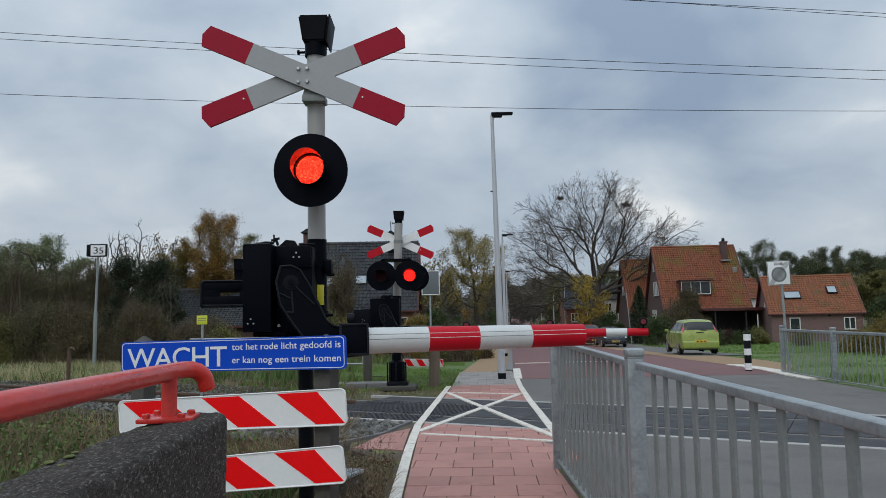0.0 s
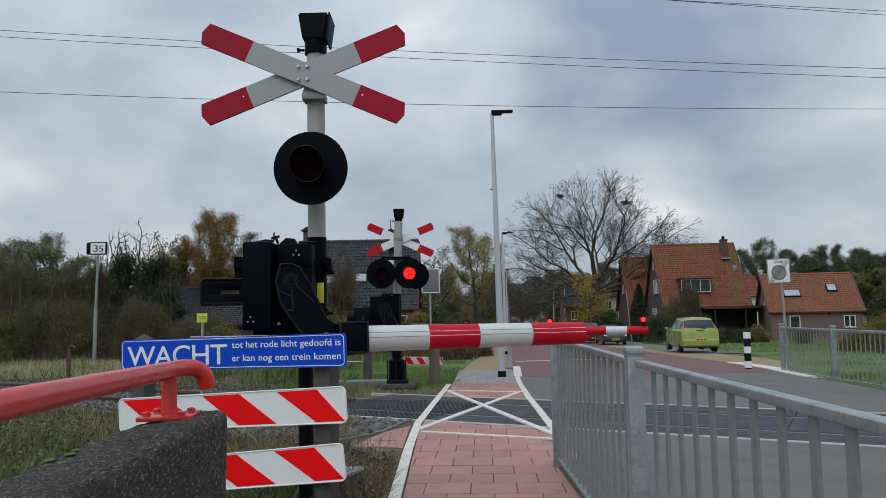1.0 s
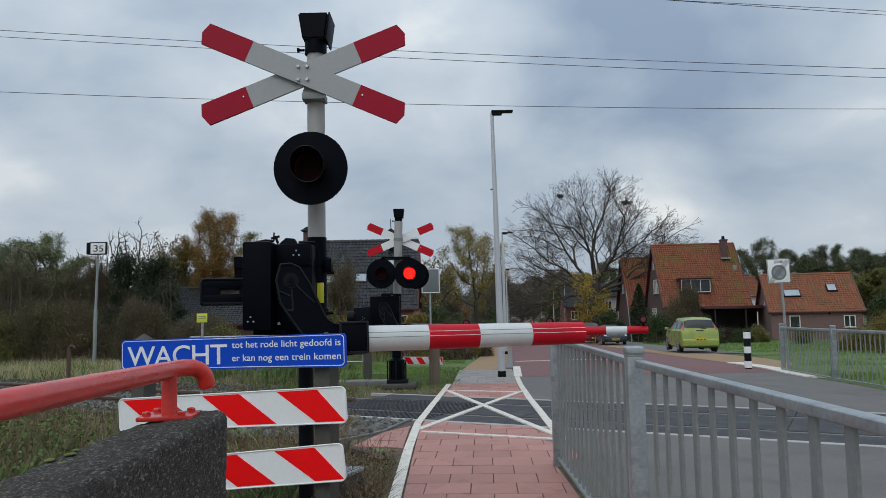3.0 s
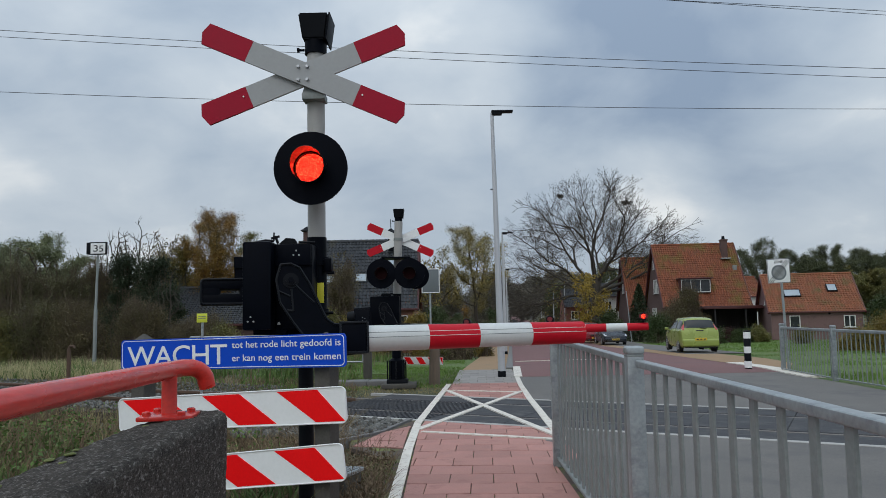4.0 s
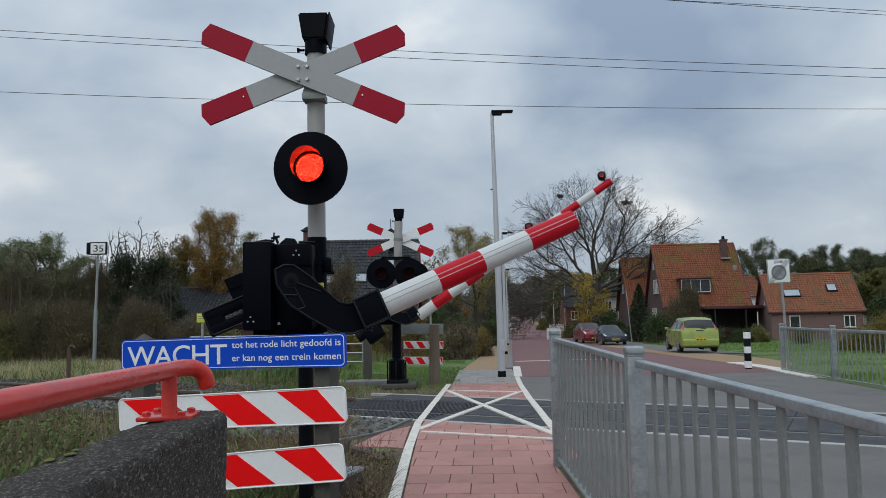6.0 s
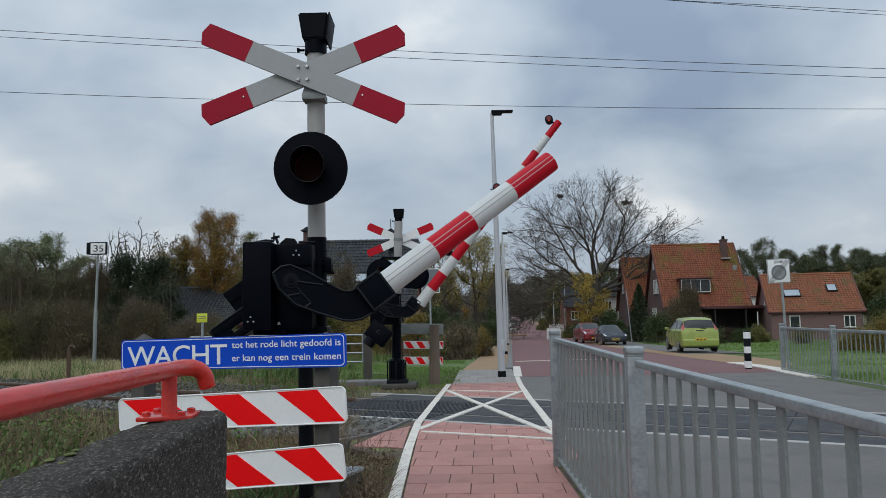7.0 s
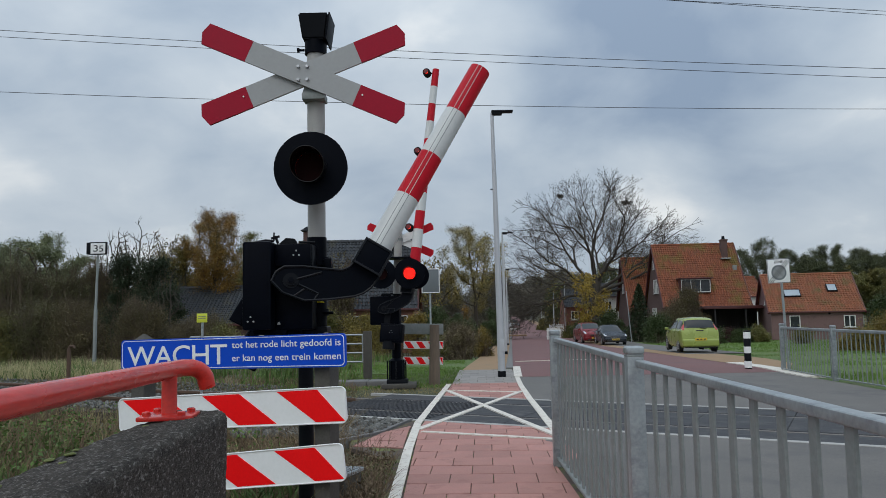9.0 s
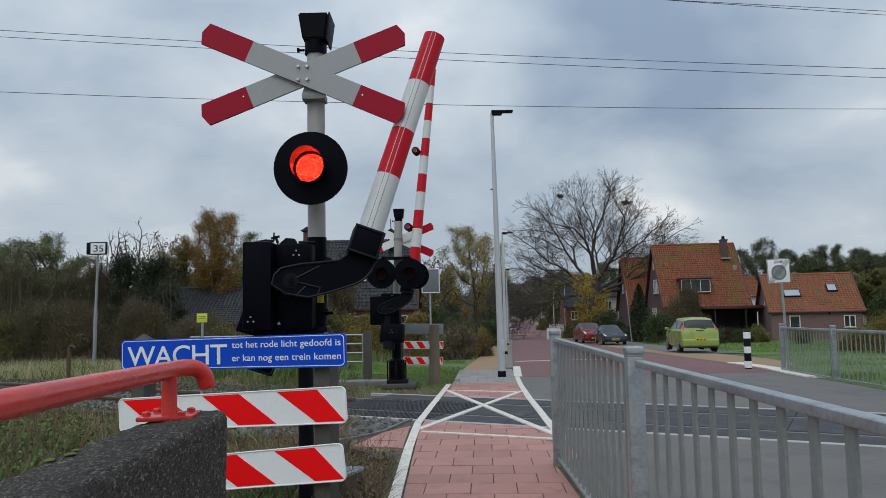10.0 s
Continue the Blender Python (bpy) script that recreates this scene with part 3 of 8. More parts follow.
def signal_near():
    t = thing("barrier_post", -0.955, 5.75, 0, 0, "grey and black crossing signal post with a rising boom", "crossing barrier", "level crossing barriers")
    bm = B()
    add_tube(bm, [(0, 0, 2.10), (0, 0, 3.60)], 0.067, 28)
    part("pole", bm, POLE_GREY, t, "grey painted steel pole")
    bm = B()
    add_tube(bm, [(0, 0, 1.45), (0, 0, 2.14)], 0.074, 28)
    part("pole_sleeve", bm, BLACK, t)
    bm = B()
    add_tube(bm, [(-0.085, 0, -0.1), (-0.085, 0, 1.46)], 0.056, 28)
    add_tube(bm, [(-0.085, 0, -0.1), (-0.085, 0, 0.12), (-0.085, 0, 0.16)], [0.11, 0.11, 0.07], 24)
    add_box(bm, (-0.05, 0, 1.44), (0.28, 0.2, 0.06), 0.012)
    part("pedestal", bm, BLACK_DULL, t, "black round pedestal under the drive box")
    bm = B()
    add_tube(bm, [(0, 0, 1.93), (0, 0, 1.99)], 0.09, 24)
    add_box(bm, (0.09, -0.02, 1.93), (0.06, 0.1, 0.1), 0.01)
    add_tube(bm, [(0.08, -0.05, 1.87), (0.14, -0.05, 1.87)], 0.012, 8)
    part("pole_clamp", bm, BLACK, t)
    bm = B()
    add_tube(bm, [(0, 0, 1.55), (0, 0, 1.60)], 0.088, 24)
    add_tube(bm, [(0.05, -0.06, 1.57), (0.13, -0.06, 1.57)], 0.012, 8)
    part("pole_clamp", bm, BLACK, t)
    bell_box(t, 3.66, 1)
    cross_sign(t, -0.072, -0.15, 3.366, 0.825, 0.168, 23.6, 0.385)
    bm = B()
    add_box(bm, (0, -0.06, 3.20), (0.17, 0.16, 0.05), 0.006)
    add_plate(bm, [(-0.085, 3.22), (0.085, 3.22), (0.06, 3.30), (-0.06, 3.30)], -0.12, -0.06)
    part("cross_bracket", bm, GALV_DARK, t)
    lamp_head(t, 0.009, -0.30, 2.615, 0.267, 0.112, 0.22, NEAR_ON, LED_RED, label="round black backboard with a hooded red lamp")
    bm = B()
    add_box(bm, (0, -0.11, 2.615), (0.1, 0.22, 0.12), 0.01)
    part("lamp_bracket", bm, BLACK_DULL, t)
    # drive box in two halves
    bm = B()
    add_box(bm, (-0.36, -0.22, 1.77), (0.205, 0.34, 0.625), 0.02)
    box = part("drive_box", bm, BLACK, t, "black steel drive box")
    bm = B()
    add_box(bm, (-0.125, -0.16, 1.76), (0.275, 0.2, 0.62), 0.02)
    add_box(bm, (-0.125, -0.27, 1.99), (0.26, 0.03, 0.16), 0.012)
    cover = part("drive_cover", bm, BLACK, t)
    tri_bolts(cover, -0.1, -0.284, 2.0)
    tri_bolts(box, -0.40, -0.39, 1.53)
    tri_bolts(cover, -0.23, -0.26, 1.5, 0.006)
    bm = B()
    add_tube(bm, [(-0.40, -0.25, 2.088), (-0.33, -0.25, 2.100), (-0.27, -0.24, 2.096)], 0.010, 8)
    add_plate(bm, [(-0.235, 2.075), (-0.10, 2.075), (-0.125, 2.112), (-0.185, 2.118)], -0.24, -0.20)
    add_tube(bm, [(-0.245, -0.22, 2.08), (-0.265, -0.22, 2.135)], 0.010, 8)
    add_tube(bm, [(-0.295, -0.22, 2.118), (-0.235, -0.22, 2.132)], 0.009, 8)
    add_tube(bm, [(-0.275, -0.22, 2.10), (-0.275, -0.22, 2.16)], 0.006, 8)
    add_tube(bm, [(-0.09, -0.22, 2.085), (0.02, -0.2, 2.085)], 0.008, 8)
    part("latch", bm, BLACK_DULL, t)
    bm = B()
    add_tube(bm, [(-0.18, -0.12, 1.47), (-0.18, -0.12, 1.40)], 0.09, 20)
    add_box(bm, (-0.3, -0.15, 1.44), (0.24, 0.2, 0.04), 0.01)
    part("drive_base", bm, BLACK, t)
    bm = B()
    add_box(bm, (0.04, -0.078, 1.72), (0.05, 0.006, 0.15), 0.002)
    part("sticker", bm, YELLOW_TAG, t, "yellow sticker with a short line of bars")
    return boom_arm(t, (-0.128, -0.35, 1.798), 1.0, 0.528, 2.182, -0.4214, 0.0935, 0.083, (0, 0.2695, 0.4985, 0.744, 1.0), (24, 2))


def signal_far():
    t = thing("barrier_post", -1.06, 16.8, 0, 0, "grey and black signal post with twin lamps and long boom", "crossing barrier", "level crossing barriers")
    bm = B()
    add_tube(bm, [(0.03, 0, 1.9), (0.085, 0, 3.6)], 0.09, 24)
    part("pole", bm, POLE_GREY, t, "grey painted steel pole")
    bm = B()
    add_tube(bm, [(0, 0, 0.0), (0, 0, 0.55), (0, 0, 0.6), (0.03, 0, 2.0)], [0.17, 0.17, 0.1, 0.095], 24)
    add_box(bm, (0.12, -0.06, 0.36), (0.12, 0.16, 0.42), 0.02)
    part("pole_sleeve", bm, BLACK, t)
    bm = B()
    add_box(bm, (0.02, -0.02, 0.1), (0.46, 0.40, 0.1), 0.03)
    for a in range(8):
        add_box(bm, (0.2 * math.cos(a * 0.785), 0.2 * math.sin(a * 0.785), 0.3), (0.03, 0.03, 0.5), 0.006)
    part("foot", bm, BLACK_DULL, t, "dark cast foot with ribs")
    bm = B()
    add_box(bm, (0.06, -0.04, 0.015), (0.74, 0.7, 0.10), 0.03)
    part("plinth", bm, CONCRETE_POST, t, "rough dark concrete plinth")
    holder = part("bell_mount", _mount(), POLE_GREY, t)
    bell_box(holder, 3.68, 1)
    holder.matrix_basis = pose(0.085, 0, 0)
    cross_sign(t, 0.115, 0.12, 3.2, 0.80, 0.165, 24.3, 0.36, front=1, white=SIGN_WHITE, red=BOOM_RED)
    bm = B()
    add_tube(bm, [(0.07, 0, 3.17), (0.075, 0, 3.23)], 0.1, 20)
    part("cross_clamp", bm, GALV_DARK, t)
    bm = B()
    add_box(bm, (0.05, -0.28, 2.76), (0.62, 0.62, 0.035), 0.01)
    add_box(bm, (-0.26, -0.4, 2.6), (0.08, 0.1, 0.32), 0.01)
    add_box(bm, (0.34, -0.45, 2.6), (0.08, 0.1, 0.32), 0.01)
    part("lamp_shelf", bm, BLACK, t)
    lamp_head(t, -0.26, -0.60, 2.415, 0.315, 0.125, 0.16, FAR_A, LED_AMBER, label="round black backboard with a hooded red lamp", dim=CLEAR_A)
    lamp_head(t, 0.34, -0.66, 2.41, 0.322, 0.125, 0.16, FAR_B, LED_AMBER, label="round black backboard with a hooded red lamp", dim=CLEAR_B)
    bm = B()
    add_ring(bm, 0.1, 0.30, 0.12, 0.15, (0.44, 0, 2.40))
    add_tube(bm, [(0.44, 0.1, 2.4), (0.44, 0.02, 2.4)], 0.13, 20)
    part("rear_lamp_head", bm, BLACK, t, "back of a round lamp that faces the other way")
    bm = B()
    add_box(bm, (-0.22, -0.12, 1.64), (0.64, 0.36, 0.62), 0.03)
    box = part("drive_box", bm, BLACK, t, "black steel drive box")
    bm = B()
    add_box(bm, (-0.2, -0.12, 1.97), (0.22, 0.12, 0.06), 0.015)
    add_tube(bm, [(-0.3, -0.12, 2.0), (-0.05, -0.12, 2.0)], 0.015, 8)
    part("latch", bm, BLACK_DULL, t)
    arm = boom_arm(t, (-0.218, -0.38, 1.674), 1.12, 0.55, 5.45, -0.555, 0.12, 0.075, tuple(k / 12 for k in range(13)), None, weight=False)
    # the counterweight swings down behind the drive as the boom rises
    swing = pose(0, 0, 0, 0, 88, 0)
    bm = B()
    add_box(bm, (0.18, 0.12, -0.505), (0.50, 0.2, 0.40), 0.03)
    add_box(bm, (0.18, 0.015, -0.505), (0.42, 0.02, 0.32), 0.01)
    block = part("counterweight", bm, BLACK, arm, "black cast counterweight block", at=swing)
    bm = B()
    add_tube(bm, [(0.12, 0.12, -0.68), (0.12, 0.12, -0.85)], 0.13, 20)
    part("weight_drum", bm, BLACK_DULL, block)
    bm = B()
    add_box(bm, (0.05, 0.14, -0.2), (0.14, 0.1, 0.4), 0.02)
    part("weight_arm", bm, BLACK_DULL, block)
    tri_bolts(block, 0.18, 0.004, -0.48, 0.03)
    for x, times in ((1.80, MID_A), (3.52, MID_B), (5.36, TIP_ON)):
        bm = B()
        add_tube(bm, [(x, 0, -0.52), (x, 0, -0.44)], 0.02, 8)
        bracket = part("light_bracket", bm, BLACK, arm)
        bm = B()
        add_tube(bm, [(x, 0.08, -0.36), (x, 0.06, -0.36), (x, -0.09, -0.36), (x, -0.1, -0.36)], [0.06, 0.085, 0.085, 0.08], 16)
        add_tube(bm, [(x, -0.05, -0.36), (x, -0.075, -0.36)], 0.085, 20)
        part("boom_light", bm, BLACK_DULL, arm, "small black boom light")
        bm = B()
        add_tube(bm, [(x, -0.10, -0.36), (x, -0.118, -0.36), (x, -0.125, -0.36)], [0.045, 0.042, 0.02], 16)
        part("boom_light_lens", bm, LED_RED, arm, "glowing red boom light")
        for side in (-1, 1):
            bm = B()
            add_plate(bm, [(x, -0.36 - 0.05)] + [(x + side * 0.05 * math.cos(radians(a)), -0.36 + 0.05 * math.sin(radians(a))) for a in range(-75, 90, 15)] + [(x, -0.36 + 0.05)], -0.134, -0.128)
            # added leaf: covers the always glowing lens to imitate an unlit light
            leaf = part("added_blink_leaf", bm, BOOM_LIGHT, arm, "added dull red leaf that hides the lit boom light to blink it")
            ADDED_LEAVES.append((leaf, side * 0.036, times))
    return arm


def _mount():
    bm = B()
    add_tube(bm, [(0, 0, 3.55), (0, 0, 3.62)], 0.075, 20)
    return bm


NEAR_ARM = signal_near()
FAR_ARM = signal_far()


# ---- signs at the near side ----
SIGN_TURN = -20.5


def hazard_board(parent, z, dz, high, long, rolled, at):
    """A white board with red slanting stripes and a raised rim."""
    m = at @ pose(0, 0, z, 0, rolled, 0)
    r = 0.035
    out = []
    for cx, cz, a0 in ((long - r, high - r, 0), (r, high - r, 90), (r, r, 180), (long - r, r, 270)):
        out += [(cx + r * math.cos(radians(a0 + k * 22.5)), cz + r * math.sin(radians(a0 + k * 22.5))) for k in range(5)]
    bm = B()
    add_plate(bm, out, -0.01, 0.01)
    board = part("hazard_board", bm, SIGN_WHITE, parent, "white board with red slanting stripes", at=m)
    bm = B()
    loop = [(px, -0.011, pz) for px, pz in out]
    add_tube(bm, loop + [loop[0]], 0.006, 6)
    part("rim", bm, SIGN_WHITE, board)
    for a, b in ((0.04, 0.47), (0.80, 1.13), (1.457, 1.79)):
        o = [(a, high - 0.012), (b, high - 0.012), (b + 0.31, 0.012), (a + 0.31, 0.012)]
        o = [(min(px, long - 0.012), pz) for px, pz in o]
        bm = B()
        add_plate(bm, o, -0.0135, -0.0095)
        part("stripe", bm, SIGN_RED, board, "red slanting stripe")
    return board


def wait_sign():
    t = thing("warning_sign", -2.57, 6.12, 0, SIGN_TURN, "blue warning sign over two striped boards on concrete posts", "sign")
    # set a hand nearer the path than the boom
    t.matrix_basis = pose(-2.454, 5.845, 0.07, 0, 0, SIGN_TURN) @ Matrix.Scale(0.955, 4)
    long = 2.003
    for x, y in ((0.03, 0.13), (1.705, 0.12)):
        bm = B()
        add_box(bm, (x + 0.07, y, 0.53), (0.128, 0.14, 1.68), 0.010)
        vs = bmesh.ops.create_cone(bm, cap_ends=True, segments=4, radius1=0.098, radius2=0.008, depth=0.06)["verts"]
        bmesh.ops.transform(bm, matrix=pose(x + 0.07, y, 1.400, 0, 0, 45), verts=vs)
        part("concrete_post", bm, CONCRETE_POST, t, "weathered concrete post with a pyramid top")
    bm = B()
    r = 0.03
    out = []
    high = 0.238
    for cx, cz, a0 in ((long - r, high - r, 0), (r, high - r, 90), (r, r, 180), (long - r, r, 270)):
        out += [(cx + r * math.cos(radians(a0 + k * 22.5)), cz + r * math.sin(radians(a0 + k * 22.5))) for k in range(5)]
    add_plate(bm, out, -0.008, 0.008)
    m = pose(0, 0, 1.146, 0, -1.2, 0)
    board = part("sign_board", bm, SIGN_BLUE, t, "blue board with white words and a white border", at=m)
    bm = B()
    loop = [(long / 2 + (px - long / 2) * 0.987, -0.0085, high / 2 + (pz - high / 2) * 0.9) for px, pz in out]
    add_tube(bm, loop + [loop[0]], 0.0032, 5)
    part("border", bm, SIGN_WHITE, board)
    lettering("WACHT", 0.215, SIGN_WHITE, board, Matrix.Translation((0.065, -0.010, 0.036)), 0.0012, 0.94, stretch=1.2)
    lettering("tot het rode licht gedoofd is", 0.070, SIGN_WHITE, board, Matrix.Translation((1.05, -0.010, 0.153)), 0.0004, 0.915, stretch=1.12)
    lettering("er kan nog een trein komen", 0.070, SIGN_WHITE, board, Matrix.Translation((1.05, -0.010, 0.056)), 0.0004, 0.915, stretch=1.12)
    hazard_board(t, 0.671, 0, 0.25, 2.01, -3.75, pose(0, 0, 0))
    hazard_board(t, 0.165, 0, 0.254, 2.01, -6.9, pose(0, 0, 0))


wait_sign()


# ---- concrete parapet and its red handrail ----
def parapet():
    x0, x1 = -0.722, -0.985
    low = -0.4
    # cross-section from the path side over the top to the field side: across, height over the top's line, lag along the wall at the far end
    knots = [(0.0, -1.6, 0.0), (0.0, -0.75, 0.0), (0.0, -0.006, 0.0), (-0.006, 0.008, 0.0), (-0.022, 0.016, 0.02), (-0.10, 0.012, 0.08), (x1 - x0 + 0.022, 0.0, 0.2), (x1 - x0, -0.022, 0.2), (x1 - x0, -1.6, 0.2)]
    steps = [2, 60, 3, 3, 9, 20, 4, 3]
    sect = []
    for a, b, n in zip(knots, knots[1:], steps):
        sect += [tuple(p + (q - p) * k / n for p, q in zip(a, b)) for k in range(n)]
    sect.append(knots[-1])
    along = [-1.2, -0.6, 0.0, 0.3] + [0.3 + 2.25 * k / 200 for k in range(1, 201)]
    verts, faces = [], []
    for y in along:
        q = (y + 1.2) / 3.75
        z = 1.171 + 0.055 * y / 2.55
        for dx, dz, lag in sect:
            p = Vector((x0 - 0.03 * (1 - q) + dx, y + lag * q, max(low, z + dz)))
            if p.z > 0.4 and y > 0.3:
                rough = 0.0035 * noise.noise(p * 38.0) + 0.0045 * noise.noise(p * 17.0) + 0.006 * noise.noise(p * Vector((6.0, 2.5, 6.0)))
                if dz > -0.03:
                    p.z += 1.2 * rough
                    p.x += 0.5 * rough
                else:
                    p.x += 0.6 * rough
            verts.append(p)
    n = len(sect)
    for a in range(len(along) - 1):
        for b in range(n - 1):
            faces.append((a * n + b, (a + 1) * n + b, (a + 1) * n + b + 1, a * n + b + 1))
    faces.append(tuple(range(n))[::-1])
    faces.append(tuple((len(along) - 1) * n + b for b in range(n)))
    bm = B()
    made = [bm.verts.new(p) for p in verts]
    for f in faces:
        bm.faces.new([made[k] for k in f])
    ob = tagged(new("parapet_wall", mesh_of(bm, CONCRETE_OLD, "parapet_wall", 50)), "dark weathered concrete parapet wall with lichen", "wall", "", "structure")
    # small cushions of moss on the top
    rng = random.Random(8)
    bm = B()
    for k in range(26):
        y = rng.uniform(1.0, 2.0) if k < 18 else rng.uniform(0.8, 2.4)
        x = -0.97 + abs(rng.gauss(0, 0.04)) if k < 18 else rng.uniform(-0.95, -0.78)
        r = rng.uniform(0.004, 0.010)
        vs = bmesh.ops.create_icosphere(bm, subdivisions=2, radius=1.0)["verts"]
        for v in vs:
            v.co *= 1 + 0.25 * noise.noise(v.co * 2 + Vector((k, 0, 0)))
        bmesh.ops.transform(bm, matrix=Matrix.Translation((x, y, 1.174 + 0.055 * y / 2.55)) @ Matrix.Diagonal((r * 1.3, r * 2.0, r * 0.4, 1)), verts=vs)
    tagged(new("moss", mesh_of(bm, MOSS, "moss", 60)), "small green moss cushions on the concrete wall", "moss", "", "stuff")
    t = thing("handrail", -0.888, 2.48, 1.232, 0, "worn red painted steel tube handrail on a flange", "handrail")
    bm = B()
    z = 0.153
    pts = [(0.22, -2.4, z + 0.042), (0.113, -1.15, z + 0.02), (0.0, 0.0, z)]
    pts += [(0.008, 0.09, z)] + [(0.016 + 0.05 * math.sin(radians(a)), 0.115 + 0.05 * math.sin(radians(a)), z - 0.05 + 0.05 * math.cos(radians(a))) for a in (15, 35, 55, 75, 90)] + [(0.070, 0.170, z - 0.072)]
    add_tube(bm, pts, [0.0285] * (len(pts) - 1) + [0.0275], 24)
    part("rail_tube", bm, RAIL_RED, t)
    bm = B()
    add_tube(bm, [(0, 0, 0.008), (0, 0, 0.025), (0, 0, z)], [0.027, 0.024, 0.024], 20)
    part("rail_post", bm, RAIL_RED, t)
    bm = B()
    add_box(bm, (0, 0, 0.007), (0.17, 0.15, 0.014), 0.004, pose(0, 0, 0, 0, 0, 8))
    part("flange", bm, RAIL_RED, t)
    for dx in (-0.055, 0.055):
        for dy in (-0.048, 0.048):
            bm = B()
            add_tube(bm, [(dx, dy, 0.012), (dx, dy, 0.024), (dx, dy, 0.027)], [0.014, 0.014, 0.01], 6)
            part("flange_bolt", bm, RAIL_RED, t)


parapet()


# ---- galvanised railings ----
def railing(name, x0, y0, z0, x1, y1, z1, bars, top, label, post_a=True, post_b=True, wide=0.03, material=GALV, rail=0.075, deep=0.06, first=None, step=None):
    """A railing between two posts: capped posts, top rail, bottom bar and upright flat bars."""
    ang = math.degrees(math.atan2(-(x1 - x0), y1 - y0))
    long = math.hypot(x1 - x0, y1 - y0)
    t = thing(name, x0, y0, z0, ang, label, "railing", "railing sections")
    rise = (z1 - z0) / long
    for has, y in ((post_a, 0.0), (post_b, long)):
        if not has:
            continue
        bm = B()
        zb = rise * y
        add_box(bm, (-0.012, y, zb + (top + 0.03) / 2 - 0.05), (0.095, 0.085, top + 0.13), 0.006)
        p = part("post", bm, GALV, t)
        bm = B()
        add_box(bm, (-0.012, y, zb + top + 0.052), (0.108, 0.098, 0.05), 0.02, seg=3)
        part("post_cap", bm, GALV, p)
        bm = B()
        add_box(bm, (-0.012, y, zb + top + 0.022), (0.098, 0.088, 0.012), 0.003)
        part("cap_seam", bm, GALV_DARK, p)
    m = Matrix.Rotation(math.atan(rise), 4, "X")
    bm = B()
    add_box(bm, (0, long / 2, top - deep / 2), (rail, long - 0.05, deep), min(rail, deep) * 0.26, m, seg=3)
    part("top_rail", bm, GALV, t)
    bm = B()
    add_box(bm, (0, long / 2, 0.06), (0.06, long - 0.09, 0.025), 0.004, m)
    part("bottom_rail", bm, material, t)
    bm = B()
    high = top - deep - 0.04
    add_box(bm, (0, 0, 0), (0.014, wide, high), 0.002, seg=1)
    me = mesh_of(bm, material, "bar", 0)
    rng = random.Random(round(y0 * 10))
    for k in range(bars):
        y = long * (k + 1) / (bars + 1) if first is None else first + step * k
        ob = new("bar", me)
        ob.parent = t
        ob.matrix_basis = pose(0, y + rng.uniform(-0.004, 0.004), rise * y + 0.05 + high / 2, rng.uniform(-0.3, 0.3), 0, rng.uniform(-2, 2))
    return t


# railing beside the cycle path
railing("railing", 1.117, 4.505, 0.0, 1.136, 7.86, 0.02, 15, 1.262, "galvanised steel railing with flat upright bars beside the cycle path", wide=0.085, material=GALV_DARK, rail=0.06, deep=0.042, first=0.30, step=0.2085)
railing("railing", 1.117, 0.70, 0.0, 1.117, 4.44, 0.0, 16, 1.262, "galvanised steel railing with flat upright bars beside the cycle path", post_b=False, wide=0.05, material=GALV_DARK, rail=0.058, deep=0.04, first=0.109, step=0.222)


# ---- ground, road, path and track ----
def ground_height(x, y):
    z = fall(y) - 0.05
    # lower verge on the field side before the track
    side = min(1.0, max(0.0, (-1.0 - x) / 1.6)) * min(1.0, max(0.0, (11.5 - 0.54 * x - y) / 2.5))
    z -= 0.35 * side
    # hollow in which the track bed lies
    off = abs(y - track_y(x)) * 0.88
    clear = min(1.0, max(0.0, (-1.5 - x) / 0.6, (x - 9.2) / 0.8))
    z -= 0.34 * clear * min(1.0, max(0.0, (2.4 - off) / 0.8))
    # bank under the far field
    z += 0.05 * noise.noise(Vector((x * 0.25, y * 0.25, 0))) * (1.0 if abs(x) > 9 or y > 20 else 0.3)
    return z


def ground():
    def lines(pairs):
        out = []
        for a, b, n in pairs:
            out += [a + (b - a) * k / n for k in range(n)]
        return out + [pairs[-1][1]]
    xs = lines([(-900, -120, 8), (-120, -30, 12), (-30, -6, 24), (-6, 12, 60), (12, 40, 24), (40, 150, 12), (150, 900, 8)])
    ys = lines([(-60, -4, 6), (-4, 26, 75), (26, 60, 34), (60, 150, 24), (150, 1500, 12)])
    verts = [(x, y, ground_height(x, y)) for y in ys for x in xs]
    n = len(xs)
    faces = [(j * n + i, j * n + i + 1, (j + 1) * n + i + 1, (j + 1) * n + i) for j in range(len(ys) - 1) for i in range(n - 1)]
    me = bpy.data.meshes.new("ground")
    me.from_pydata(verts, [], faces)
    me.materials.append(SOIL)
    me.polygons.foreach_set("use_smooth", [True] * len(me.polygons))
    tagged(new("ground", me), "rough ground of short grass, weeds and soil", "ground", "", "structure")


ground()


def road_left(y):
    return 1.2 if y < 9 else 1.2 + (y - 9) * 0.0545 if y < 21.4 else 1.88 + (y - 21.4) * 0.0875


def road_right(y):
    return 8.05 if y < 18 else 8.05 + (y - 18) * 0.0875


